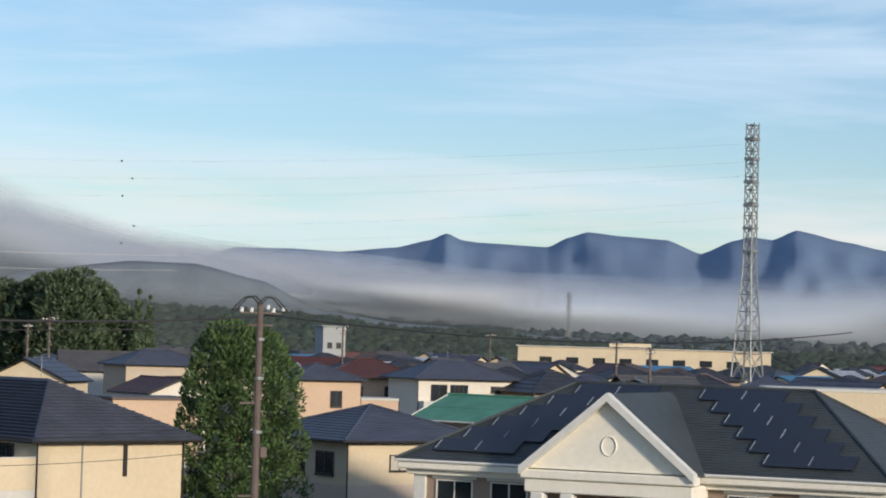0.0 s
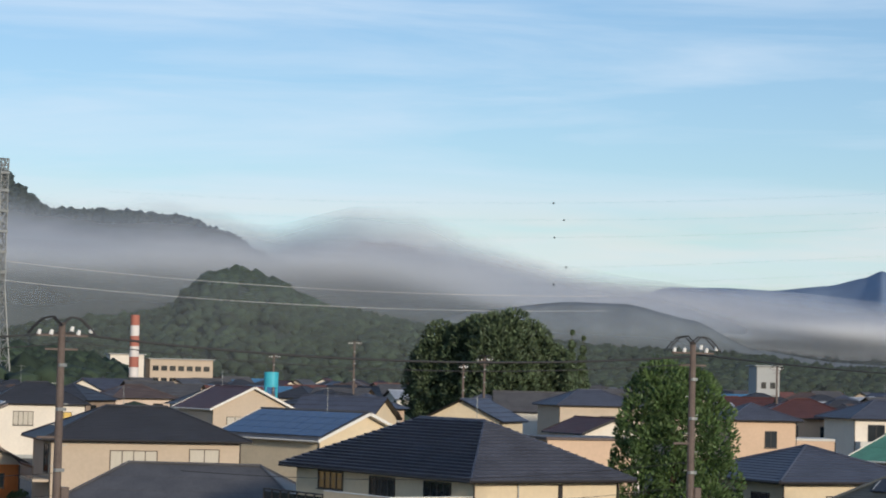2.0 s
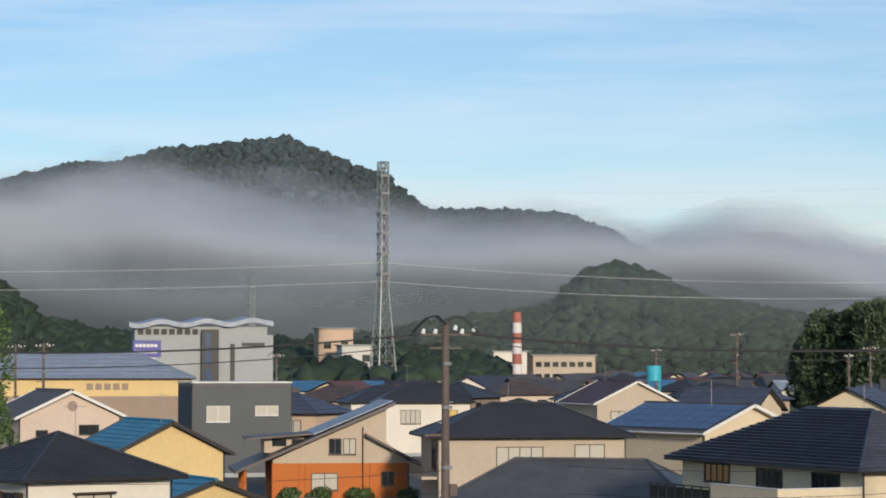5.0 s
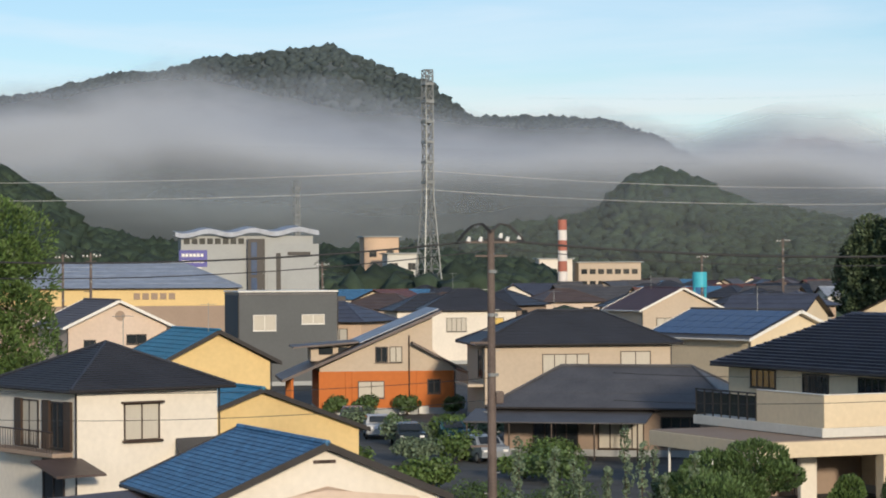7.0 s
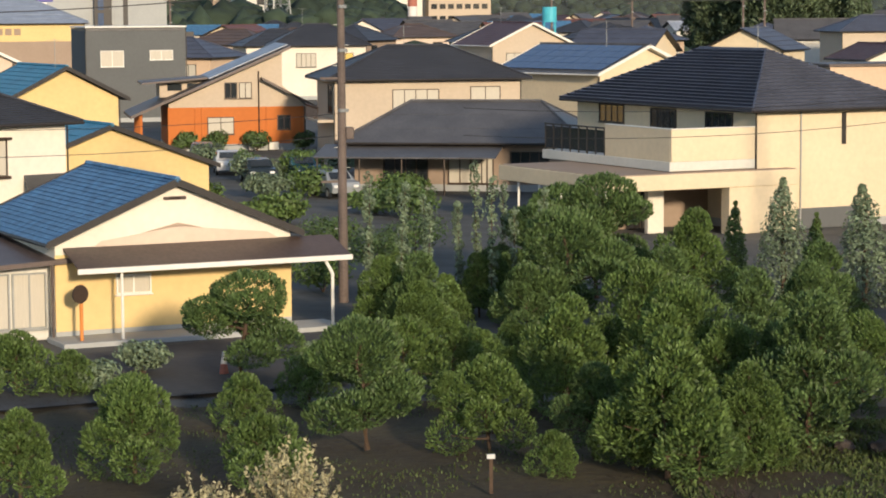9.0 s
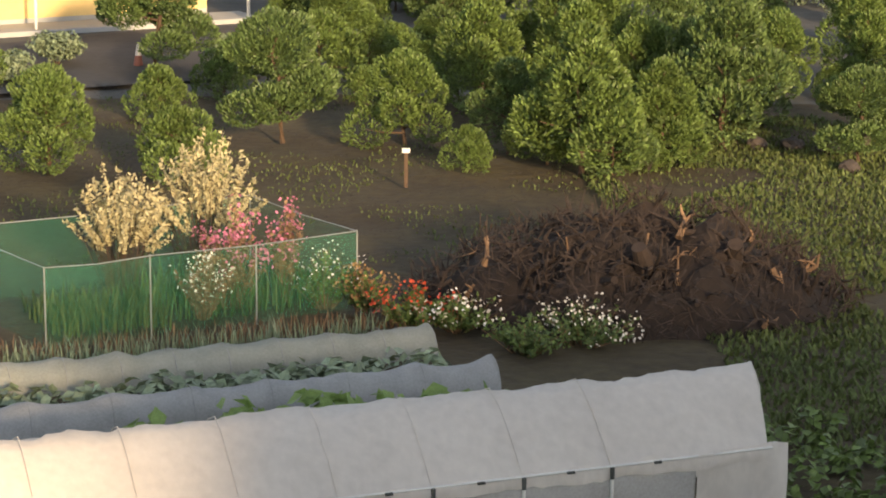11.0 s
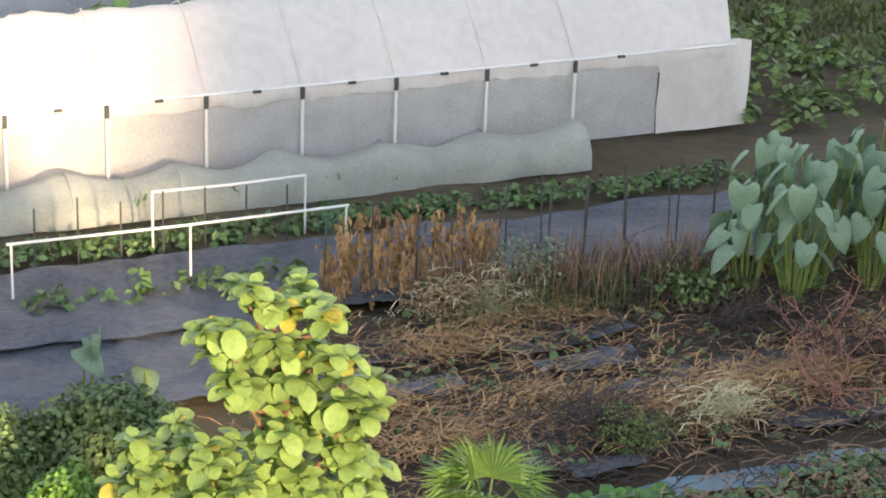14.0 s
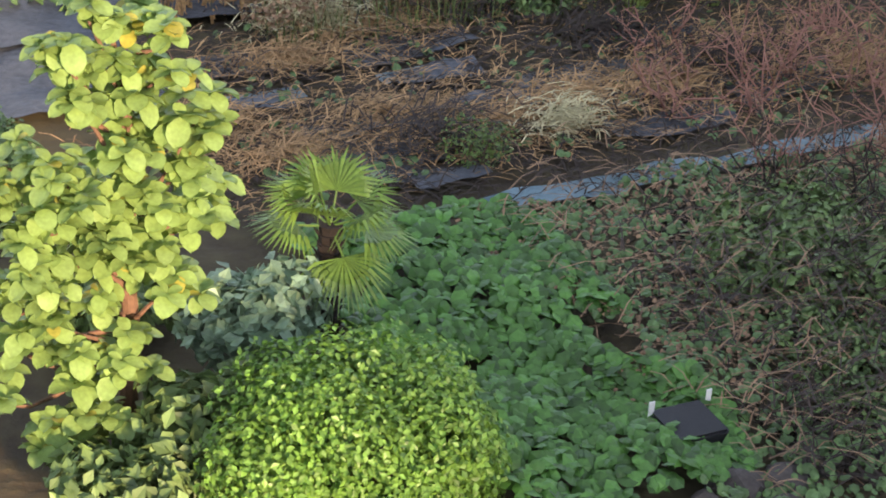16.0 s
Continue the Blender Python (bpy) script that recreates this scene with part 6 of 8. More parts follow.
def bean_row(u0, u1, v0, v1):
    """Withered beans hanging on strings: dry leaves in vertical curtains."""
    vs, fs = [], []
    for i in range(60):
        u, v = u0 + (u1 - u0) * (i // 4) / 15 + rng.gauss(0, 0.03), rng.uniform(v0, v1)
        h = rng.uniform(0.5, 1.1)
        for _k in range(26):
            z = h * rng.random() ** 0.7
            q, ln = uv(u + rng.gauss(0, 0.035), v + rng.gauss(0, 0.03), z), rng.uniform(0.05, 0.15)
            sd = Vector((rng.uniform(-1, 1), rng.uniform(-0.4, 0.4), 0)).normalized() * rng.uniform(0.008, 0.022)
            k = len(vs)
            vs += [q - sd, q + sd, q + sd * 0.3 - Vector((rng.gauss(0, 0.02), 0, ln)), q - sd * 0.4 - Vector((rng.gauss(0, 0.02), 0, ln))]
            fs.append((k, k + 1, k + 2, k + 3))
    return tagged(new("withered_beans", mesh_from("withered_beans", vs, fs, M["straw"])), "withered brown bean plants on strings", "plants", kind="stuff")


bean_row(8.2, 10.3, 22.7, 23.4)
bush(*uv(10.4, 22.4).xy, 0.45, 0.8, "leaf_grey", 0.035, 600, "thin green weed among dry stalks", "weed_bush")
bush(*uv(9.3, 22.2).xy, 0.5, 0.55, "dry", 0.04, 700, "withered brown bush among dry stalks", "weed_bush")
bush(*uv(12.2, 21.9).xy, 0.6, 0.45, "leaf_dark", 0.05, 700, "low green weed on the plot", "weed_bush")
bush(*uv(9.9, 18.6).xy, 0.4, 0.6, "leaf", 0.03, 500, "thin grey-green weed on the plot", "weed_bush")


blades("dry_stalks", over(9.2, 12.9, 21.9, 22.7), 900, 0.75, 0.007, "dry", "tall dry stalks standing beside the mulch film", 0.45)
blades("dry_stalks", over(9.0, 12.5, 21.6, 22.6), 500, 0.5, 0.009, "grass", "thin green stalks among the dry ones", 0.5)


def net_fence():
    g = thing("net_fence", pose(0, 0, 0), "garden fence of thin pipes and green netting", "fence")
    c = [(8.2, 39.02), (10.1, 39.3), (14.1, 39.95), (13.2, 43.6), (7.4, 42.6)]
    for i, (u, v) in enumerate(c):
        part("post", rod([uv(u, v, 0), uv(u, v, 1.5)], 0.015), M["steel"], g)
    u, v = 12.1, 39.62
    part("post", rod([uv(u, v, 0), uv(u, v, 1.45)], 0.015), M["steel"], g)
    ring = c + [c[0]]
    for (a, b), (e, f) in zip(ring, ring[1:]):
        part("rail", rod([uv(a, b, 1.48), uv((a + e) / 2, (b + f) / 2, 1.44), uv(e, f, 1.48)], 0.011), M["steel"], g)
        part("net", mesh_from("net", [uv(a, b, 0.05), uv(e, f, 0.05), uv(e, f, 1.45), uv(a, b, 1.45)], [(0, 1, 2, 3)], M["net_green"]), None, g, "green netting")
    return g


net_fence()
post_net = part("net_curtain", mesh_from("net_curtain", [uv(8.65, 24.4, 0.1), uv(9.0, 24.4, 0.1), uv(9.0, 24.4, 0.72), uv(8.65, 24.4, 0.74)], [(0, 1, 2, 3)], M["net_green"]), None)
tagged(post_net, "scrap of green netting hung from a rail", "net")


def plume_shrub(x, y, h, r, label):
    """Pampas-like shrub: arching stems that carry pale leaf plumes."""
    t = thing("plume_shrub", pose(x, y, 0), label, "shrub")
    bm = bmesh.new()
    vs, fs = [], []
    for i in range(70):
        a, q = rng.uniform(0, 6.28), rng.random() ** 0.5
        e = Vector((math.cos(a) * r * q, math.sin(a) * r * q, h * (1 - 0.45 * q * q) * rng.uniform(0.8, 1.05)))
        b = Vector((e.x * 0.3, e.y * 0.3, 0))
        m = b.lerp(e, 0.55) + Vector((0, 0, h * 0.12))
        tube(bm, b, m, 0.008, 0.006, 4), tube(bm, m, e, 0.006, 0.003, 4)
        for k in range(46):
            p = m.lerp(e, rng.uniform(-0.5, 1))
            leaf_quads(vs, fs, p + rand_dir() * 0.05, rand_dir(0.3), 0.05, 2.2)
    part("stem", bm, M["bark"], t)
    part("plume", mesh_from("plume", vs, fs, M["plume"]), None, t)
    return t


plume_shrub(*uv(10.4, 42.6).xy, 2.5, 1.0, "cream-leaved willow shrub behind the net fence")
plume_shrub(*uv(12.2, 43.2).xy, 2.9, 1.25, "tall cream-leaved willow shrub behind the net fence")


def flower_shrub(u, v, h, r, petals, leaf, label, count=420, size=0.06, name="flower_shrub"):
    p = uv(u, v)
    t = thing(name, pose(p.x, p.y, 0), label, "flowers")
    bm = bmesh.new()
    vs, fs, lv, lf = [], [], [], []
    for i in range(40):
        a, q = rng.uniform(0, 6.28), rng.random() ** 0.6
        e = Vector((math.cos(a) * r * q, math.sin(a) * r * q, h * rng.uniform(0.55, 1.05) * (1 - 0.3 * q)))
        tube(bm, (e.x * 0.25, e.y * 0.25, 0), e, 0.008, 0.004, 4)
        for k in range(count // 40):
            leaf_quads(vs, fs, e + rand_dir() * 0.13, rand_dir(0.4), size, 1.1)
        for k in range(22):
            leaf_quads(lv, lf, e * rng.uniform(0.25, 0.95) + rand_dir() * 0.07, rand_dir(0.4), 0.055, 2)
    part("stem", bm, M["dry"], t)
    part("leaves", mesh_from("leaves", lv, lf, M[leaf]), None, t)
    part("blossom", mesh_from("blossom", vs, fs, M[petals]), None, t)
    return t


flower_shrub(12.0, 40.9, 2.1, 0.75, "pink", "dry", "tall pink-flowering shrub in the net fence", 420, 0.06)
flower_shrub(13.1, 41.0, 2.0, 0.4, "pink", "dry", "slender pink-flowering shrub in the net fence", 220, 0.06)
flower_shrub(11.3, 40.3, 1.3, 0.5, "white_petal", "dry", "white cosmos flowers at the net fence", 200, 0.05)
flower_shrub(13.6, 40.3, 1.2, 0.7, "white_petal", "leaf", "white and yellow flowers beside the fence", 140, 0.05)
flower_shrub(14.6, 38.4, 0.8, 0.9, "red_petal", "leaf", "red flowers in a green bed", 200, 0.06, "flower_bed")
flower_shrub(15.3, 38.0, 0.7, 0.8, "white_petal", "leaf", "white flowers in a green bed", 160, 0.06, "flower_bed")
flower_shrub(17.0, 36.4, 0.8, 1.0, "white_petal", "leaf_dark", "white starry flowers beside the brush pile", 200, 0.05, "flower_bed")
flower_shrub(15.8, 36.2, 0.6, 0.8, "leaf", "leaf_dark", "low dark green garden plants in a bed", 300, 0.06, "flower_bed")
flower_shrub(14.2, 39.8, 0.9, 0.6, "straw", "leaf", "orange-brown fading flowers by the fence", 400, 0.05, "flower_bed")


# ---------------------------------------------------------------- brush pile
def brush_pile():
    t = thing("brush_pile", pose(7.6, 42.6, 0), "large heap of dark roots, stumps and branches", "brush pile")
    vs, fs = [], []
    n = 26
    for i in range(n + 1):
        for j in range(n + 1):
            x, y = -4.2 + 8.4 * i / n, -2.8 + 5.6 * j / n
            q = (x / 4.1) ** 2 + (y / 2.7) ** 2
            z = max(-0.1, (1 - q)) * 1.55 * (1 + 0.5 * noise.noise((x * 0.9, y * 0.9, 4))) + 0.25 * noise.noise((x * 2.2, y * 2.2, 1)) * (q < 1)
            vs.append((x, y, z - 0.08))
    for i in range(n):
        for j in range(n):
            k = i * (n + 1) + j
            fs.append((k, k + n + 1, k + n + 2, k + 1))
    part("mound", mesh_from("mound", vs, fs, M["dead_dark"]), None, t)
    tv, tf = [], []
    for i in range(2600):
        a, q = rng.uniform(0, 6.28), rng.random() ** 0.5
        x, y = math.cos(a) * q * 4.3, math.sin(a) * q * 2.9
        z = max(0.03, (1 - q * q) * 1.6 * (1 + 0.5 * noise.noise((x * 0.9, y * 0.9, 4)))) + rng.uniform(0, 0.22)
        d = rand_dir(0.1) * rng.uniform(0.15, 0.5)
        s = d.cross(Vector((0, -0.6, 0.8))).normalized() * rng.uniform(0.006, 0.016)
        k = len(tv)
        tv += [Vector((x, y, z)) - s, Vector((x, y, z)) + s, Vector((x, y, z)) + d + s * 0.5, Vector((x, y, z)) + d - s * 0.5]
        tf.append((k, k + 1, k + 2, k + 3))
    tagged(part("twig_litter", mesh_from("twig_litter", tv, tf, M["dead_wood"]), None, t), kind="stuff")
    for i in range(230):
        a, q = rng.uniform(0, 6.28), rng.random() ** 0.5
        x, y = math.cos(a) * q * 4.2, math.sin(a) * q * 2.8
        z = max(0.05, (1 - q * q) * 1.7 * (1 + 0.5 * noise.noise((x * 0.9, y * 0.9, 4))))
        p = Vector((x, y, z))
        ln = rng.uniform(0.3, 1.0)
        d = rand_dir(0.15) * ln
        if p.z + d.z < 0.05:
            d.z = abs(d.z)
        bm = bmesh.new()
        r = rng.choice((0.012, 0.018, 0.025, 0.04, 0.07)) * rng.uniform(0.7, 1.2)
        pts = limb_mesh(bm, p - d * 0.3, p + d * 0.7, r, r * 0.3, 3, 0.12)
        for k in range(2):
            b = pts[rng.choice((1, 2))]
            limb_mesh(bm, b, b + rand_dir(0.3) * ln * 0.45, r * 0.5, r * 0.15, 2, 0.12)
        part("branch", bm, M["dead_wood"] if i % 9 else M["dry"], t)
    for i in range(7):
        bm = bmesh.new()
        a = rng.uniform(0, 6.28)
        p = Vector((math.cos(a) * 2.2, math.sin(a) * 1.4, 1.0))
        tube(bm, p, p + rand_dir(0.6) * 0.5, 0.2, 0.14, 9)
        for k in range(7):
            limb_mesh(bm, p, p + rand_dir(-0.1) * 0.7, 0.06, 0.012, 3, 0.14)
        part("stump", bm, M["dead_wood"], t)
    return t


brush_pile()
sign = thing("plant_stake", pose(4.31, 53.3, 0), "short wooden stake with a pale tag", "stake")
part("stake", boxes((-0.04, -0.03, 0, 0.04, 0.03, 0.85)), M["bark"], sign)
part("tag", boxes((-0.09, -0.035, 0.8, 0.09, 0.035, 0.9)), M["pipe_white"], sign)


# ---------------------------------------------------------------- near plants
def heart_leaf(name, length, width, material, dip=0.25):
    """A broad heart-shaped leaf blade, folded along its rib, hanging from its notch at the origin along +x."""
    rows = [(-0.18, 0.34), (-0.05, 0.5), (0.15, 0.52), (0.4, 0.46), (0.65, 0.34), (0.85, 0.17), (1.0, 0.0)]
    vs, fs = [], []
    for x, w in rows:
        z = -dip * length * x * x
        vs += [(x * length, -w * width, z - 0.08 * width), (max(0.0, x) * length, 0, z + 0.05 * width), (x * length, w * width, z - 0.08 * width)]
    for i in range(len(rows) - 1):
        k = 3 * i
        fs += [(k, k + 1, k + 4, k + 3), (k + 1, k + 2, k + 5, k + 4)]
    return mesh_from(name, vs, fs, M[material], True)


TARO_LEAF = heart_leaf("leaf", 0.36, 0.3, "taro")


def taro_plant(u, v, h, leaves, label, spread=0.5):
    p = uv(u, v)
    t = thing("taro_plant", pose(p.x, p.y, 0), label, "taro", "taro plants")
    for i in range(leaves):
        a = rng.uniform(0, 6.28)
        q = rng.random() ** 0.5 * spread
        top = Vector((math.cos(a) * q, math.sin(a) * q, h * rng.uniform(0.45, 1.0)))
        bm = bmesh.new()
        foot = Vector((math.cos(a) * 0.1, math.sin(a) * 0.1, 0))
        mid = foot.lerp(top, 0.6) + Vector((0, 0, 0.12))
        tube(bm, foot, mid, 0.018, 0.013, 6), tube(bm, mid, top, 0.013, 0.008, 6)
        stem = part("stem", bm, M["taro_stem"], t)
        lf = part("leaf", TARO_LEAF, None, stem)
        yaw = math.degrees(a) + rng.uniform(-50, 50)
        lf.matrix_basis = Matrix.Translation(top) @ pose(0, 0, 0, 0, 0, yaw) @ pose(0, 0, 0, rng.uniform(-25, 25), rng.uniform(35, 85), 0) @ Matrix.Diagonal((*[rng.uniform(0.75, 1.15)] * 3, 1))
    return t


for u, v, h, n in [(12.9, 21.9, 1.5, 9), (13.3, 21.5, 1.6, 9), (13.8, 21.9, 1.75, 10), (14.3, 21.5, 1.6, 9), (14.8, 21.9, 1.7, 10), (15.3, 21.5, 1.6, 9), (15.9, 21.8, 1.7, 9), (13.5, 22.4, 1.7, 9), (14.6, 22.4, 1.75, 9), (16.5, 21.6, 1.6, 8)]:
    taro_plant(u, v, h, n + 10, "taro plant with broad grey-green leaves", 0.42)
taro_plant(5.1, 21.6, 0.75, 2, "small taro plant with two pale leaves", 0.25)
taro_plant(5.6, 21.2, 0.5, 1, "small taro plant with one leaf", 0.2)


def oval_leaf(name, length, width, material):
    rows = [(0, 0.05), (0.2, 0.32), (0.45, 0.5), (0.7, 0.47), (0.88, 0.3), (1.0, 0.02)]
    vs, fs = [], []
    for x, w in rows:
        z = 0.16 * length * math.sin(x * 3.1) * 0.6 - 0.12 * length * x * x
        vs += [(x * length, -w * width, z + 0.1 * width), (x * length, 0, z), (x * length, w * width, z + 0.1 * width)]
    for i in range(len(rows) - 1):
        k = 3 * i
        fs += [(k, k + 1, k + 4, k + 3), (k + 1, k + 2, k + 5, k + 4)]
    return mesh_from(name, vs, fs, M[material], True)


def broadleaf_tree():
    """The tree nearest the balcony: reddish stem, few limbs, tufts of big pale leaves."""
    p = uv(*TREE_AT)
    t = thing("broadleaf_tree", pose(p.x, p.y, 0, 0, 0, GARDEN), "young tree with big pale green leaves in tufts", "tree")
    meshes = [oval_leaf("leaf", 0.23, 0.17, "big_leaf"), oval_leaf("leaf", 0.2, 0.15, "big_leaf"), oval_leaf("leaf", 0.19, 0.14, "old_leaf")]
    bm = bmesh.new()
    trunk_pts = [Vector((0, 0, 0)), Vector((0.05, 0.02, 1.0)), Vector((-0.02, 0, 1.9)), Vector((0.03, 0, 2.8)), Vector((-0.06, 0.05, 3.5))]
    for (a, b), r0, r1 in zip(zip(trunk_pts, trunk_pts[1:]), (0.085, 0.075, 0.06, 0.045), (0.075, 0.06, 0.045, 0.02)):
        tube(bm, a, b, r0, r1, 9)
    trunk = part("trunk", bm, M["trunk_red"], t)
    count, rest_v, rest_f, old_v, old_f = 0, [], [], [], []
    for tx, ty, tz, r in TUFTS:
        c = Vector((tx, ty, tz))
        base = Vector((0, 0, max(0.2, min(3.2, tz * rng.uniform(0.55, 0.9)))))
        bm = bmesh.new()
        limb_mesh(bm, base, c, 0.026, 0.012, 3, 0.1)
        limb = part("limb", bm, M["trunk_red"], t)
        for ros in range(int(8.0 * (r / 0.26) ** 1.3)):          # rosettes of leaves at the shoots' tips
            d = rand_dir(0.5)
            q = c + Vector((d.x, d.y, d.z * 0.85)) * r * rng.uniform(0.5, 1.25)
            turn = rng.uniform(0, 360)
            for i in range(9):
                yaw = turn + i * 137.5
                tilt = 30 - 8 * i + rng.uniform(-14, 14)          # the lowest leaves hang, the inner ones stand
                ln = rng.uniform(0.75, 1.15) * (1 - 0.045 * i)
                if count >= 300:
                    m3 = (pose(0, 0, 0, 0, 0, yaw) @ pose(0, 0, 0, rng.uniform(-20, 20), tilt, 0)).to_3x3()
                    shape = meshes[0 if rng.random() < 0.97 else 2]
                    k = len(rest_v) if shape is meshes[0] else len(old_v)
                    tv, tf = (rest_v, rest_f) if shape is meshes[0] else (old_v, old_f)
                    tv += [q + m3 @ (vert.co * ln) for vert in shape.vertices]
                    tf += [tuple(k + j for j in poly.vertices) for poly in shape.polygons]
                    continue
                lf = part("leaf", rng.choice(meshes[:2] * 9 + meshes[2:]), None, limb)
                lf.matrix_basis = Matrix.Translation(q) @ pose(0, 0, 0, 0, 0, yaw) @ pose(0, 0, 0, rng.uniform(-20, 20), tilt, 0) @ Matrix.Diagonal((ln, ln, ln, 1))
                count += 1
    part("foliage", mesh_from("foliage", old_v, old_f, M["old_leaf"], True), None, t, "yellowing leaves")
    part("foliage", mesh_from("foliage", rest_v, rest_f, M["big_leaf"], True), None, t)
    return t


TREE_AT = (5.2, 15.5)
TUFTS = [(-0.57, -0.26, 3.54, 0.2), (-0.29, -0.12, 3.72, 0.22), (0.11, 0.09, 3.62, 0.2), (0.29, -0.26, 3.65, 0.16), (-0.17, -0.12, 3.31, 0.28), (0.15, -0.26, 3.22, 0.24), (-0.41, -0.26, 3.08, 0.22), (-0.09, 0.02, 3.0, 0.26), (0.47, -0.26, 2.84, 0.24), (0.27, 0.09, 2.68, 0.22), (0.55, -0.05, 2.54, 0.24), (0.39, -0.19, 2.39, 0.2), (-0.89, 0.16, 2.54, 0.26), (-0.53, -0.26, 2.48, 0.26), (-1.07, 0.02, 2.28, 0.24), (-0.69, -0.26, 2.1, 0.28), (-0.29, -0.12, 2.19, 0.26), (0.03, 0.02, 2.12, 0.26), (0.35, -0.26, 2.05, 0.24), (0.67, 0.16, 2.07, 0.2), (0.75, 0.09, 1.83, 0.2), (0.19, 0.09, 1.78, 0.26), (-0.29, -0.12, 1.83, 0.26), (-0.77, -0.26, 1.78, 0.26), (-1.0, -0.1, 1.35, 0.28), (-0.6, -0.15, 1.2, 0.28), (-0.85, 0, 0.95, 0.26), (-0.5, -0.2, 0.75, 0.22), (-0.25, -0.1, 1.4, 0.2), (-0.3, -0.3, 0.35, 0.24), (-1.1, -0.1, 0.6, 0.28), (-0.15, -0.35, 0.95, 0.22), (0.25, -0.3, 1.45, 0.24), (-0.6, -0.3, 0.3, 0.26), (0.0, -0.28, 2.25, 0.27), (-0.05, -0.3, 2.65, 0.24), (0.1, -0.3, 1.8, 0.26), (-0.35, -0.2, 1.9, 0.26)]
broadleaf_tree()


def palm_tree(u, v, h):
    """A small fan palm: shaggy trunk, each fan a pleated disc of blades on a stalk."""
    p = uv(u, v)
    t = thing("fan_palm", pose(p.x, p.y, 0), "small fan palm with shaggy trunk", "palm")
    bm = bmesh.new()
    for i in range(14):                    # fibrous leaf bases
        z = h * i / 14
        tube(bm, (0, 0, z), (0, 0, z + h / 14 + 0.03), 0.085, 0.11, 9)
    for i in range(40):
        a, z = i * 2.4, h * (0.1 + 0.88 * i / 40)
        tube(bm, (0.09 * math.cos(a), 0.09 * math.sin(a), z), (0.15 * math.cos(a), 0.15 * math.sin(a), z + 0.09), 0.016, 0.004, 4)
    part("trunk", bm, M["dead_dark"], t)
    for i, (az, el) in enumerate([(15, 40), (65, 62), (115, 55), (160, 38), (195, 12), (250, 45), (320, 30), (350, -5), (175, 68), (290, -35)]):
        d = Vector((math.cos(radians(az)) * math.cos(radians(el)), math.sin(radians(az)) * math.cos(radians(el)), math.sin(radians(el))))
        s, e = Vector((0, 0, h)), Vector((0, 0, h)) + d * 0.3
        bm = bmesh.new()
        tube(bm, s, e, 0.012, 0.009, 5)
        stalk = part("stalk", bm, M["palm"], t)
        side = d.cross(Vector((0, 0, 1))).normalized()
        upv = side.cross(d).normalized()
        vs, fs = [], []
        for k in range(30):
            a = radians(-88 + 176 * k / 29)
            b = (d * math.cos(a) + side * math.sin(a)) * 0.48 * rng.uniform(0.86, 1.05)
            w = b.cross(upv).normalized() * 0.016
            m, q = e + b * 0.55 + upv * (0.02 if k % 2 else -0.01), e + b + Vector((0, 0, -0.11))
            j = len(vs)
            vs += [e, m - w, m + w, q]
            fs += [(j, j + 1, j + 2), (j + 1, j + 3, j + 2)]
        part("fan", mesh_from("fan", vs, fs, M["palm"]), None, stalk)
    return t


palm_tree(7.2, 16.1, 1.22)


def clipped_bush(u, v, r, h, count, size, leaf, label):
    p = uv(u, v)
    t = thing("clipped_bush", pose(p.x, p.y, 0), label, "bush")
    bm = bmesh.new()
    vs, fs = [], []
    for i in range(26):
        d = rand_dir(0.5)
        q = Vector((d.x * r * 0.75, d.y * r * 0.75, max(0.15, h * 0.45 + d.z * h * 0.42)))
        limb_mesh(bm, (0, 0, 0), q, 0.02, 0.006, 2)
        clump(vs, fs, q, r * 0.36, count // 26, size, 0.9, 0.5, 0.35)
    clump(vs, fs, (0, 0, h * 0.42), r * 0.86, count, size, h / r * 0.55, 0.5, 0.15)
    part("stem", bm, M["bark"], t)
    part("foliage", mesh_from("foliage", vs, fs, M[leaf]), None, t)
    return t


clipped_bush(6.5, 13.85, 1.15, 1.28, 13000, 0.04, "bright_leaf", "round clipped bush with bright green leaves")
clipped_bush(4.15, 18.0, 0.45, 1.2, 3000, 0.045, "bright_leaf", "yellow-green upright conifer bush")
clipped_bush(4.9, 19.6, 0.8, 0.95, 4000, 0.05, "leaf_dark", "dark green low hedge bush")
clipped_bush(3.7, 19.9, 0.8, 0.8, 3500, 0.05, "leaf_dark", "dark green low hedge bush")
bush(*uv(6.45, 15.9).xy, 0.6, 1.15, "taro", 0.1, 1500, "shaded shrub with broad leaves")
bush(*uv(5.75, 14.7).xy, 0.7, 0.9, "leaf_dark", 0.12, 1600, "shaded undergrowth below the tree")
bush(*uv(4.9, 14.4).xy, 0.7, 0.6, "leaf_dark", 0.1, 1200, "shaded undergrowth below the tree")
bush(*uv(5.6, 17.2).xy, 0.7, 0.55, "leaf_dark", 0.09, 1300, "shaded undergrowth behind the tree")


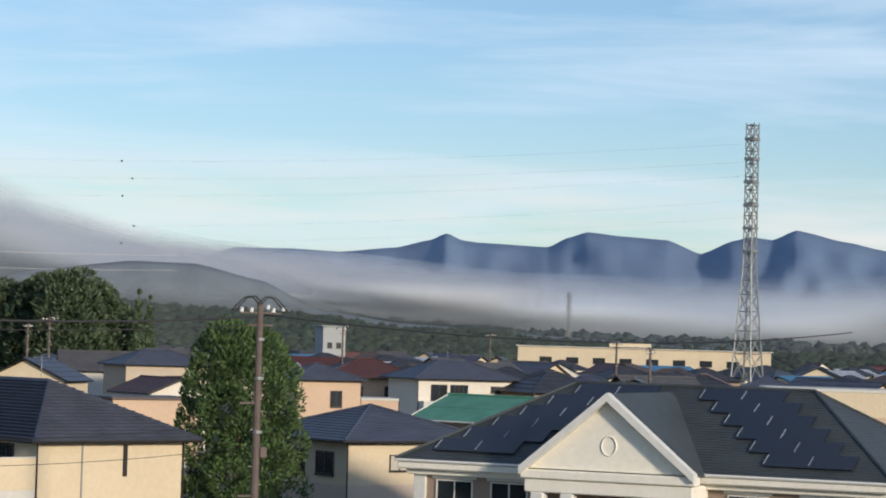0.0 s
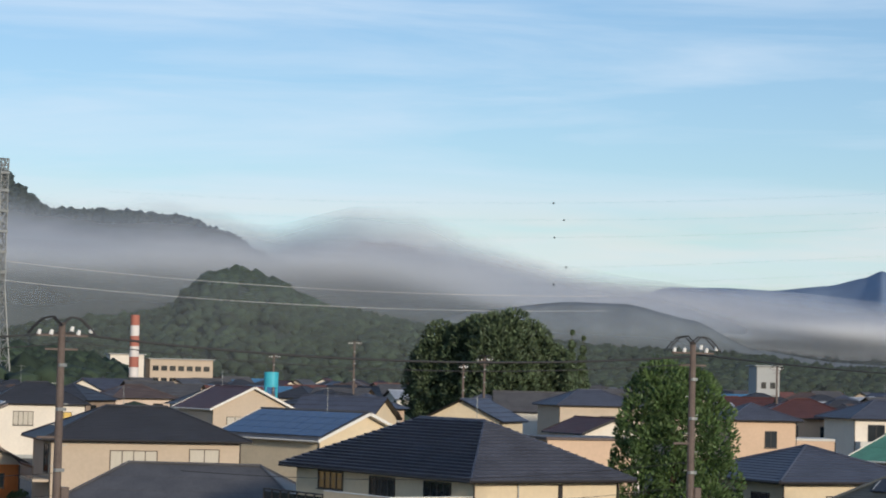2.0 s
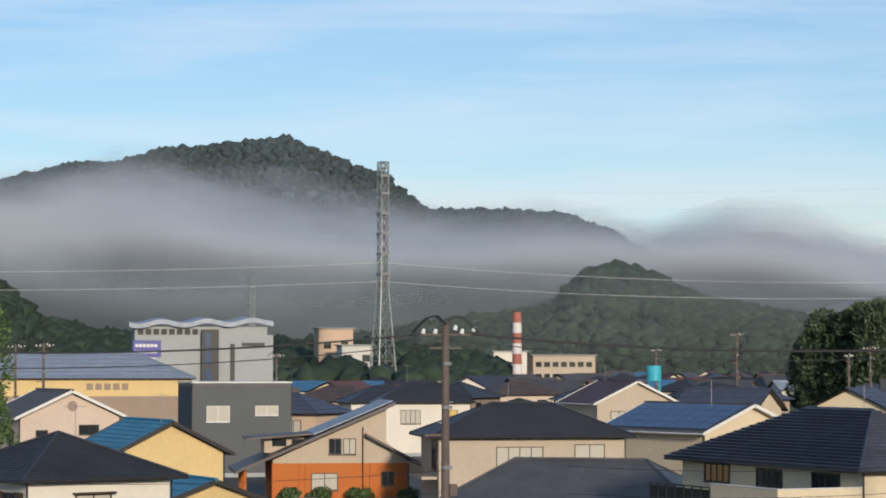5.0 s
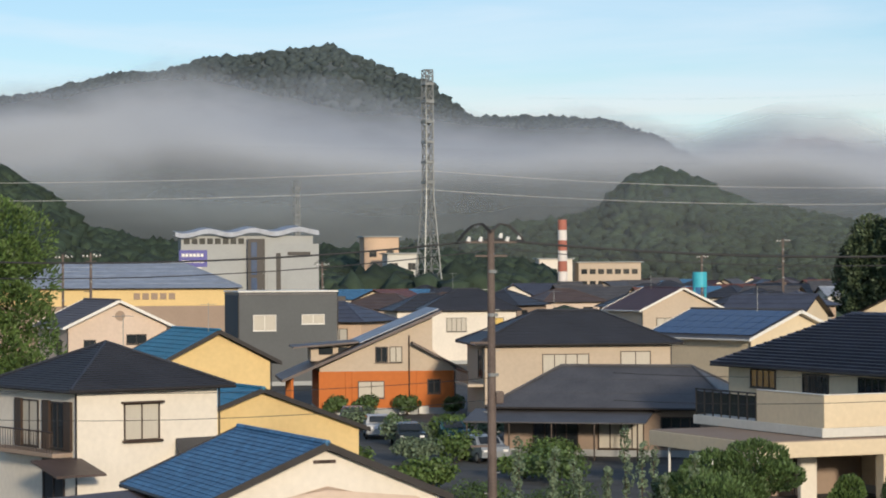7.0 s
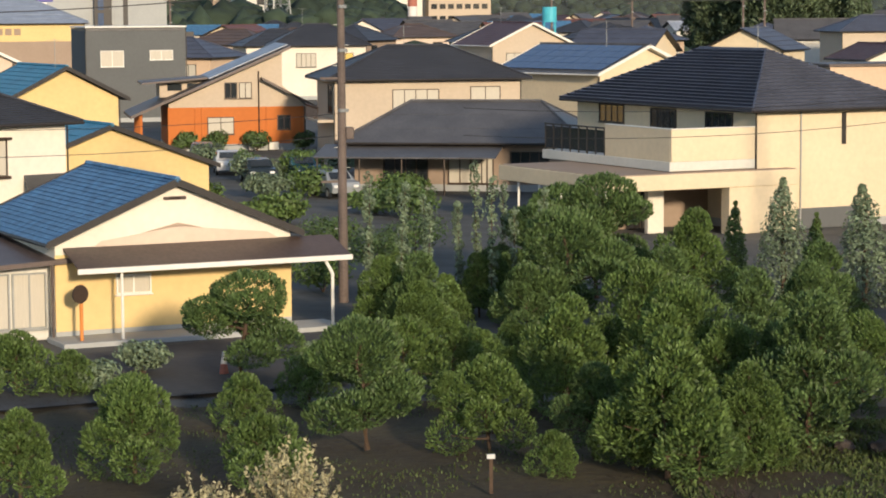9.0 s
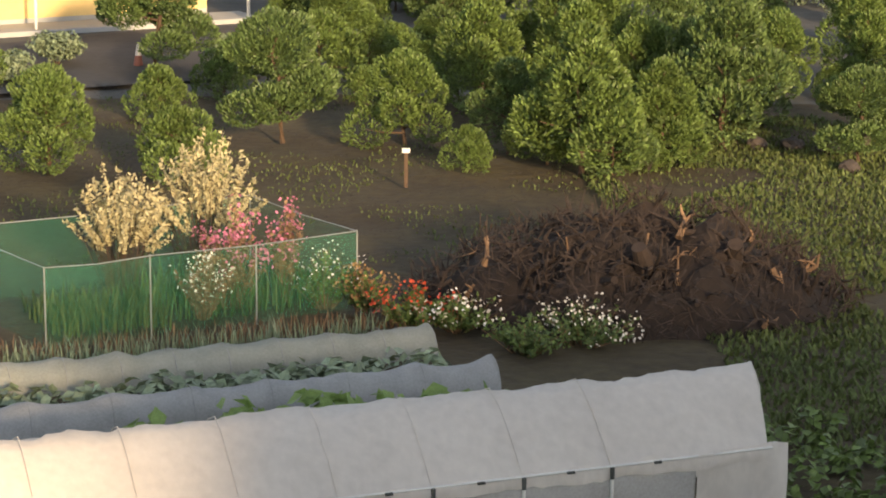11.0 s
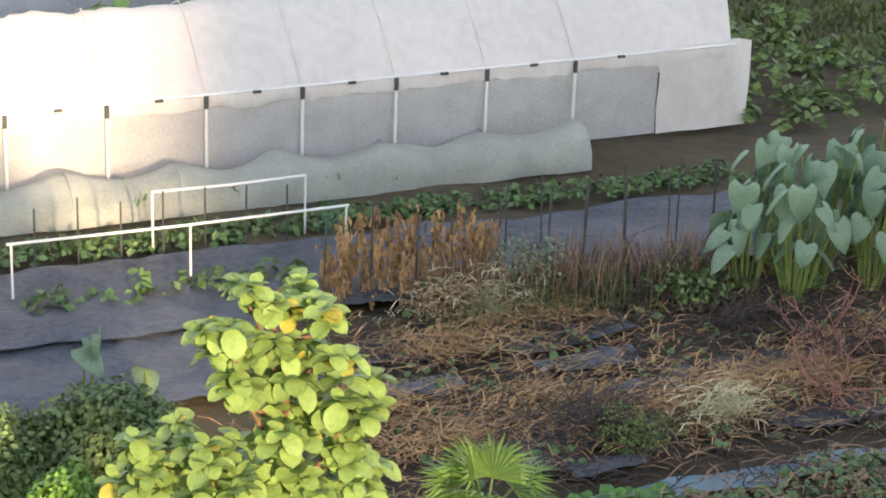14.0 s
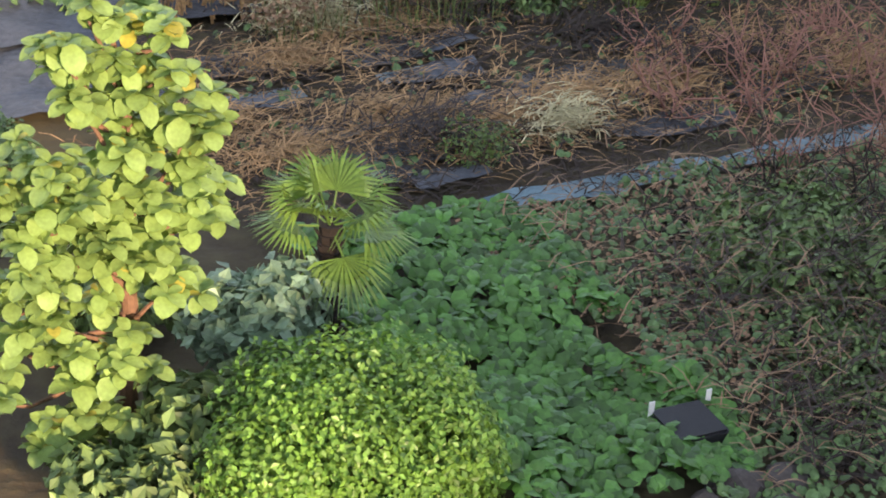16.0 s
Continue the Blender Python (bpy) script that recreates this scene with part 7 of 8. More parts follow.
def vine_patch(name, u0, u1, v0, v1, count, size, leaf, label, h=0.45, cut=-0.25):
    """Creeping broad leaves, each a small five-cornered blade held flat; one object."""
    vs, fs = [], []
    for _ in range(count):
        for _k in range(30):
            u, v = rng.uniform(u0, u1), rng.uniform(v0, v1)
            e = min(u - u0, u1 - u, v - v0, v1 - v)
            if noise.noise((u * 0.8, v * 0.8, 3)) + e * 0.7 > cut + 0.2:
                break
        z = 0.1 + h * (0.5 + 0.5 * noise.noise((u * 1.1, v * 1.1, 8))) * rng.uniform(0.75, 1.0)
        n = (rand_dir(1.5) + Vector((0, -0.25, 0))).normalized()
        tdir = Matrix.Rotation(rng.uniform(0, 6.28), 3, n) @ n.orthogonal().normalized()
        b = n.cross(tdir)
        s = size * rng.uniform(0.6, 1.25)
        c = uv(u, v, z)
        k = len(vs)
        vs += [c + n * s * 0.08]
        for q in range(6):
            a = q * 1.0472
            rr = s * (0.62 if q == 0 else 0.52)
            vs.append(c + (tdir * math.cos(a) + b * math.sin(a)) * rr - n * s * 0.07)
        fs += [(k, k + 1 + q, k + 1 + (q + 1) % 6) for q in range(6)]
    return tagged(new(name, mesh_from(name, vs, fs, M[leaf])), label, "vines", kind="stuff")


vine_patch("creeping_vine", 7.3, 9.75, 12.9, 17.7, 2300, 0.15, "kudzu", "dense green creeping vine with broad leaves")
vine_patch("creeping_vine", 9.0, 15.5, 11.5, 17.6, 5200, 0.085, "veg", "low green weeds with small leaves", 0.4)
litter("stalk_litter", over(9.2, 15, 12.4, 17.5), 1500, 0.4, 0.006, "dry", "tangle of reddish dry stems over the weeds", 0.9)
litter("stalk_litter", over(9.8, 15, 12.4, 16.0), 1800, 0.45, 0.007, "dead_wood", "tangle of dark dry stems over the weeds", 1.0)
vine_patch("brown_weeds", 9.0, 15.5, 13.6, 17.6, 4500, 0.04, "dry", "reddish-brown dying weeds", 0.4)
vine_patch("plot_weeds", 7.5, 16, 18.2, 22.4, 500, 0.09, "veg", "scattered green weeds on the straw plot", 0.1)


def twig_shrub(u, v, h, label, n=7, material="twig_red", spread=0.7):
    p = uv(u, v)
    t = thing("twig_shrub", pose(p.x, p.y, 0), label, "shrub", "bare twig shrubs")
    for i in range(n):
        bm = bmesh.new()
        d = rand_dir(0.7)
        d.z = abs(d.z) * 0.6 + 0.35
        end = Vector((d.x * spread, d.y * spread, d.z)).normalized() * h * rng.uniform(0.7, 1.2)
        pts = limb_mesh(bm, (0, 0, 0), end, 0.013, 0.006, 4, 0.1)
        for q in pts[1:]:
            for k in range(3):
                e = q + rand_dir(0.35) * h * rng.uniform(0.15, 0.4)
                e.z = max(e.z, 0.03)
                limb_mesh(bm, q, e, 0.006, 0.003, 2, 0.1)
        part("branch", bm, M[material], t)
    return t


for u, v, h in [(12.3, 19.0, 1.0), (13.2, 18.8, 1.1), (13.9, 19.3, 1.0), (14.6, 19.0, 1.1), (12.6, 17.4, 0.9), (13.6, 17.2, 1.1), (14.3, 17.6, 1.0), (15.2, 18.4, 1.1), (13.0, 20.2, 0.8), (15.0, 20.2, 1.0), (15.8, 19.6, 1.0)]:
    twig_shrub(u, v, h, "bare shrub with thin reddish twigs")
for u, v, h in [(11.6, 15.4, 1.0), (12.4, 15.8, 1.1), (13.0, 14.8, 1.2), (12.0, 14.2, 1.2), (11.4, 13.4, 0.8), (12.9, 16.4, 1.1), (11.5, 16.6, 0.8), (12.2, 17.0, 0.9), (10.9, 16.9, 0.7), (11.2, 14.6, 0.9), (10.6, 12.7, 0.7), (11.0, 12.9, 0.8), (10.2, 13.4, 0.6), (11.9, 13.4, 1.0), (12.5, 13.6, 1.0)]:
    twig_shrub(u, v, h, "leafless tangled bramble with dark arching stems", 9, "dead_wood", 1.3)
bush(*uv(12.6, 14.6).xy, 1.0, 0.9, "leaf_dark", 0.06, 2600, "dark tangled bramble bush")
bush(*uv(11.6, 15.6).xy, 0.9, 0.8, "leaf_dark", 0.06, 2200, "dark tangled bramble bush")
for bu, bv in [(11.2, 14.3), (12.0, 13.6), (11.0, 13.5), (13.2, 15.6), (12.4, 16.4)]:
    bush(*uv(bu, bv).xy, 0.6, 0.6, "leaf_dark", 0.045, 700, "dark tangled bramble bush")
M["stone"] = mat("garden_stone", (0.055, 0.045, 0.04), 0.9, 0.4, 2.5, 0.8)
M["black_plastic"] = mat("black_plastic", (0.012, 0.012, 0.014), 0.7, 0.3, 3, 0.1)


def rock(u, v, r, label="rough grey-brown garden stone", z=0.0):
    bm = bmesh.new()
    bmesh.ops.create_icosphere(bm, subdivisions=3, radius=r)
    k = rng.uniform(0, 90)
    for w in bm.verts:
        w.co *= 1 + 0.35 * noise.noise(w.co * (1.6 / r) + Vector((k, 0, 0)))
        w.co.z *= 0.62
    me = bpy.data.meshes.new("stone")
    bm.to_mesh(me)
    bm.free()
    me.materials.append(M["stone"])
    ob = new("stone", me)
    ob.matrix_world = Matrix.Translation(uv(u, v, z + r * 0.4))
    return tagged(ob, label, "stone", "stones of the garden edge")


for u, v, r in [(7.75, 12.9, 0.24), (8.0, 12.6, 0.2), (8.15, 13.1, 0.14), (9.0, 12.7, 0.22), (9.4, 12.9, 0.24), (9.8, 12.8, 0.24), (10.2, 13.0, 0.2), (10.6, 12.8, 0.24), (9.6, 12.5, 0.2)]:
    rock(u, v, r)
for x, y, r in [(14.2, 57.4, 0.3), (15.0, 57.0, 0.28), (13.4, 57.8, 0.26), (14.9, 54.6, 0.26), (16.0, 57.8, 0.3)]:
    o = rock(0, 0, r, "pale boulder below the nursery trees")
    o.matrix_world = Matrix.Translation((x, y, r * 0.4))
pl = uv(9.33, 13.62)
planter = thing("planter_box", pose(pl.x, pl.y, 0, 0, 0, GARDEN), "black plastic planter box among vines", "planter")
bm = bmesh.new()
bmesh.ops.create_cone(bm, cap_ends=True, segments=4, radius1=0.26, radius2=0.36, depth=0.3, matrix=pose(0, 0, 0.17, 0, 0, 45))
bmesh.ops.bevel(bm, geom=list(bm.edges), offset=0.025, segments=2, affect="EDGES")
part("tub", bm, M["black_plastic"], planter)
for sx in (-0.24, 0.3):
    part("tag", boxes((sx - 0.025, 0.2, 0.0, sx + 0.025, 0.21, 0.42)), M["pipe_white"], planter)


# ---------------------------------------------------------------- trees of the town
tree_s = tree_kind("column", 11.6, 3.6, "leaf_dark", 0.13, 30000, "tall dense green street tree with uneven crown")
tree_s.matrix_basis = pose(*polar(15.6, 124), 0)
tree_l = tree_kind("column", 15.2, 4.6, "leaf", 0.16, 26000, "big leafy green tree beside the houses")
tree_l.matrix_basis = pose(*polar(-10.75, 150), 0)
grove_a = tree_kind("column", 19, 6.0, "leaf_wood", 0.36, 15000, "large dark green tree in a grove", "grove")
grove_a.matrix_basis = pose(*polar(10.2, 425), 0)
for b, d, s, turn in [(10.9, 420, 1.05, 40), (11.5, 412, 1.1, 120), (12.1, 418, 1.02, 200), (12.6, 424, 0.85, 300), (11.2, 432, 1.1, 80), (9.8, 432, 0.8, 10), (10.5, 440, 0.95, 55)]:
    copy_thing(grove_a, pose(*polar(b, d), 0, 0, 0, turn)).scale = (s, s, s)
con = tree_kind("cone", 20, 2.0, "leaf_wood", 0.4, 6000, "tall dark pointed conifer beside the grove", "grove")
con.matrix_basis = pose(*polar(13.15, 415), 0)
copy_thing(con, pose(*polar(13.42, 418), 0)).scale = (0.9, 0.9, 0.95)
pl, sz = [], []
for i in range(520):                     # greenery between the roofs
    b, d = rng_town.uniform(-13, 33), rng_town.uniform(330, 900)
    x, y = polar(b, d)
    s = rng_town.uniform(1.2, 3.4)
    pl.append((x, y, s * 0.8))
    sz.append(s)
crowns("town_greenery", pl, sz, M["wood_near"], "small trees and hedges between the town's houses", 1.0)
pl, sz = [], []
for i in range(420):                     # wooded foot of the hills, in leafy clumps
    b, d = rng_town.uniform(-13, 1.2), rng_town.uniform(470, 600)
    x, y = polar(b, d)
    s = rng_town.uniform(2.2, 4.4)
    pl.append((x, y, s * 0.9 + rng_town.uniform(0, 4)))
    sz.append(s)
crowns("hedge_wood", pl, sz, M["wood_near"], "belt of trees behind the houses", 1.1)


# ---------------------------------------------------------------- masts, poles, cables
def lattice_tower(b, d, h, base, top, label):
    """A steel lattice pylon: four tapering legs, rings and cross braces, a narrow upper mast."""
    x, y = polar(b, d)
    t = thing("lattice_tower", pose(x, y, 0, 0, 0, 30), label, "pylon")
    knee = h * 0.5
    half = lambda z: base / 2 + (top / 2 - base / 2) * min(1, z / knee)
    for sx in (-1, 1):
        for sy in (-1, 1):
            bm = bmesh.new()
            pipe(bm, [(sx * half(z), sy * half(z), z) for z in (0, knee * 0.5, knee, h)], (0.18, 0.16, 0.15, 0.13), 5)
            part("leg", bm, M["steel"], t)
    z = 0.0
    while z < h - 0.5:
        st = max(2.4, half(z) * 2.3)
        z1 = min(h, z + st)
        a, c = half(z), half(z1)
        rest = bmesh.new()
        for k in range(4):
            r = Matrix.Rotation(k * math.pi / 2, 3, "Z")
            for p0, p1, thick in (((-a, -a, z), (c, -c, z1), 0.085), ((a, -a, z), (-c, -c, z1), 0.085), ((-c, -c, z1), (c, -c, z1), 0.1)):
                bm = bmesh.new() if d < 600 else rest
                tube(bm, r @ Vector(p0), r @ Vector(p1), thick, thick, 4)
                if d < 600:
                    part("brace", bm, M["steel"], t)
        if d < 600:
            rest.free()
        else:
            tagged(part("bracing", rest, M["steel"], t), kind="stuff")
        z = z1
    for zz in (0.55, 0.63, 0.71, 0.79, 0.87, 0.94):
        part("platform", boxes((-top * 0.62, -top * 0.62, h * zz, top * 0.62, top * 0.62, h * zz + 0.5)), M["steel"], t)
    return t


lattice_tower(-0.38, 500, 52.4, 5.2, 1.7, "tall grey steel lattice pylon among the roofs")
lattice_tower(27.58, 450, 53.6, 5.0, 1.7, "tall steel lattice pylon at the town's edge")
for b, d, h in ((-3.5, 900, 44), (23.35, 1500, 45), (31.4, 1400, 62), (31.8, 1100, 55)):
    lattice_tower(b, d, h, 6, 1.8, "distant hazy lattice pylon")


def utility_pole(x, y, h, turn, label):
    t = thing("utility_pole", pose(x, y, 0, 0, 0, turn), label, "utility pole")
    bm = bmesh.new()
    tube(bm, (0, 0, 0), (0, 0, h), 0.19, 0.13, 10)
    part("pole", bm, M["pole"], t)
    for z, w in ((h - 0.5, 0.95), (h - 1.0, 0.6)):
        part("crossarm", boxes((-w, -0.04, z, w, 0.04, z + 0.07)), M["pole"], t)
    for u, z in ((-0.85, h - 0.43), (-0.4, h - 0.43), (0.35, h - 0.3), (0.6, h - 0.43), (1.05, h - 0.35)):
        bm = bmesh.new()
        tube(bm, (u, 0, z), (u + 0.05, 0, z + 0.17), 0.085, 0.055, 8)
        part("insulator", bm, M["insulator"], t)
    for s, dy in ((-1, 0.1), (1, -0.1), (-1, -0.25), (1, 0.25)):
        pts = [(0, dy, h - 0.1), (s * 0.35, dy, h + 0.22), (s * 0.7, dy, h + 0.15), (s * 1.0, dy, h - 0.12), (s * 1.25, dy, h - 0.42)]
        part("jumper_cable", rod(pts, 0.032, 5), M["wire"], t)
    for z, k in ((h - 1.6, 0.17), (h - 3.2, 0.19), (h - 5.4, 0.2)):
        bm = bmesh.new()
        tube(bm, (0.05, -0.05, z), (0.05, -0.05, z + 0.12), k, k, 8)
        part("band", bm, M["steel"], t)
    part("service_box", boxes((0.12, -0.2, h - 6.4, 0.42, 0.1, h - 5.95), bevel=0.03), M["pole"], t)
    for i in range(12):
        z = 2.0 + i * 0.75
        bm = bmesh.new()
        tube(bm, (-0.3 if i % 2 else 0.1, 0, z), (-0.1 if i % 2 else 0.3, 0, z), 0.015, 0.015, 5)
        part("step_bolt", bm, M["steel"], t)
    for z in (h - 4.2, h - 8.0):
        part("bracket", boxes((-0.8, -0.05, z, 0.1, 0.05, z + 0.08)), M["pole"], t)
    return t


P2, P1 = (1.72, 88.7), polar(16.02, 99.3)
utility_pole(*P2, 12.45, 10, "brown utility pole with insulators and cables")
utility_pole(*P1, 12.5, 10, "weathered utility pole beside a street tree")
for b, d, h in ((6.1, 360, 13), (8.0, 330, 15), (11.1, 300, 13), (10.6, 290, 12), (-8.35, 260, 13), (-2.9, 300, 12), (18.0, 350, 13), (24.5, 300, 12), (25.3, 260, 11), (-9.0, 280, 13), (21.5, 420, 13)):
    utility_pole(*polar(b, d), h, rng_town.uniform(0, 60), "distant utility pole between the roofs")


def cable(a, b, sag, r, material, label, n=24):
    """A hanging cable between two points."""
    a, b = Vector(a), Vector(b)
    pts = [a.lerp(b, i / n) - Vector((0, 0, sag * 4 * (i / n) * (1 - i / n))) for i in range(n + 1)]
    bm = rod(pts, r, 5)
    bmesh.ops.remove_doubles(bm, verts=bm.verts, dist=0.0005)
    me = bpy.data.meshes.new("cable")
    bm.to_mesh(me)
    bm.free()
    me.materials.append(M[material])
    return tagged(new("cable", me), label, "cable", "cables over the town")


p0 = polar(-16, 92)
cable((*P2, 12.1), (*P1, 11.9), 0.6, 0.045, "wire", "thick black cable hanging between two poles")
cable((*P2, 11.8), (*P1, 11.6), 0.65, 0.02, "wire", "thin black cable hanging between two poles")
cable((*p0, 11.9), (*P2, 12.1), 0.7, 0.035, "wire", "black cable hanging over the houses")
cable((*p0, 11.2), (*P2, 11.7), 0.7, 0.02, "wire", "thin black cable hanging over the houses")
cable((*P1, 12.0), (*polar(30, 150), 12.4), 0.9, 0.035, "wire", "black cable leading away over the roofs")
cable((*P1, 6.6), (*polar(4, 88), 6.2), 0.5, 0.012, "wire", "thin telephone cable across a house front")
cable((*P1, 7.6), (*polar(4, 88), 7.2), 0.5, 0.012, "wire", "thin telephone cable across a house front")
cable((*polar(-14, 95), 6.8), (*P2, 7.0), 0.5, 0.012, "wire", "thin telephone cable in front of a white house")
cable((*polar(-14, 95), 5.6), (*P2, 6.2), 0.5, 0.012, "wire", "thin telephone cable in front of a white house")
for e0, e1, e2 in ((2.09, 2.35, 1.9), (1.69, 1.9, 1.55)):
    cable((*polar(-16, 480), EYE + 480 * math.tan(radians(e0))), (*polar(-0.38, 497), EYE + 497 * math.tan(radians(e1))), 1.2, 0.045, "wire_pale", "pale high-voltage line across the hillside")
    cable((*polar(-0.38, 497), EYE + 497 * math.tan(radians(e1))), (*polar(14, 520), EYE + 520 * math.tan(radians(e2))), 2.0, 0.045, "wire_pale", "pale high-voltage line across the hillside")
for b, e, far_b, far_e in ((12.65, 4.08, 27.58, 4.93), (12.69, 3.26, 27.58, 4.17), (12.7, 2.15, 27.58, 3.2), (12.91, 3.68, 27.62, 4.5), (12.98, 2.56, 27.62, 3.6)):
    spot = (*polar(b, 560), EYE + 560 * math.tan(radians(e)))
    cable((*polar(2, 700), EYE + 700 * math.tan(radians(e - 0.02))), spot, 1.0, 0.008, "wire", "thin overhead line against the sky", 12)
    cable(spot, (*polar(far_b, 448), EYE + 448 * math.tan(radians(far_e))), 1.2, 0.008, "wire", "thin overhead line against the sky", 12)
    bm = bmesh.new()
    bmesh.ops.create_icosphere(bm, subdivisions=2, radius=0.24)
    me = bpy.data.meshes.new("line_marker")
    bm.to_mesh(me)
    bm.free()
    me.materials.append(M["wire"])
    ob = tagged(new("line_marker", me), "small dark marker ball on an overhead line", "marker", "line markers")
    ob.matrix_world = Matrix.Translation(spot)

M["chimney_red"] = mat("chimney_red", (0.38, 0.14, 0.1), 0.8, 0.2, 0.4, 0.1)
M["chimney_white"] = mat("chimney_white", (0.7, 0.66, 0.62), 0.8, 0.15, 0.4, 0.1)
ck = thing("factory_chimney", pose(*polar(2.81, 600), 0), "red and white banded factory chimney", "chimney")
for i in range(9):
    bm = bmesh.new()
    tube(bm, (0, 0, 23.2 - (i + 1) * 2.58), (0, 0, 23.2 - i * 2.58), 1.28 - 0.02 * (8 - i), 1.24 - 0.02 * (8 - i), 18)
    part("band", bm, M["chimney_red"] if i % 2 == 0 else M["chimney_white"], ck)
ap = house(3.85, 660, 5, 17, 12, 12.6, 13.2, "beige", "concrete", "flat", label="pale apartment block at the foot of the hill", name="apartment_block", windows=[("front", -7 + i * 2.3, 9.6, 1.5, 1.2) for i in range(7)] + [("front", -7 + i * 2.3, 6.4, 1.5, 1.2) for i in range(7)])
house(2.6, 655, 5, 9, 9, 13.6, 14.2, "white", "concrete", "flat", label="white stair tower of an apartment block", name="apartment_block")
M["cyan"] = mat("cyan_paint", (0.06, 0.42, 0.52), 0.5, 0.2, 1, 0.1)
tk = thing("water_tank", pose(*polar(6.05, 352), 0), "bright cyan water tank on a tower", "tank")
bm = bmesh.new()
tube(bm, (0, 0, 8.2), (0, 0, 10.4), 1.05, 1.05, 16)
part("drum", bm, M["cyan"], tk)
for sx in (-0.8, 0.8):
    for sy in (-0.8, 0.8):
        bar(tk, "leg", (sx, sy, 0), (sx, sy, 8.2), 0.08, "cyan")
house(17.7, 620, 0, 6, 7, 14.5, 15, "concrete", "concrete", "flat", label="grey concrete tower building", name="tower_block", windows=[("front", -1.2, 9, 1.2, 1.4), ("front", 1.2, 9, 1.2, 1.4)])
house(-1.55, 560, 10, 8, 8, 18.5, 19, "peach", "concrete", "flat", label="pink building on the wooded slope", name="apartment_block", windows=[("front", -2, 14, 1.6, 1.4), ("front", 2, 14, 1.6, 1.4)])
house(-1.05, 545, 10, 7, 8, 14.5, 15, "pale", "concrete", "flat", label="pale stepped building below the wooded slope", name="apartment_block", windows=[("front", -2, 11, 1.6, 1.4), ("front", 2, 11, 1.6, 1.4)])
for b, d, z, h in ((-7.6, 113, 7.4, 1.6), (2.6, 179, 7.6, 1.8), (7.4, 187, 7.6, 2.0), (-5.6, 150, 7.2, 1.8), (0.2, 280, 8.6, 2.0), (10.95, 133, 8.5, 1.2), (4.9, 260, 8.8, 1.8), (20.5, 290, 8.9, 2.0), (-4.2, 232, 8.8, 2.0)):
    antenna(*polar(b, d), z, h)


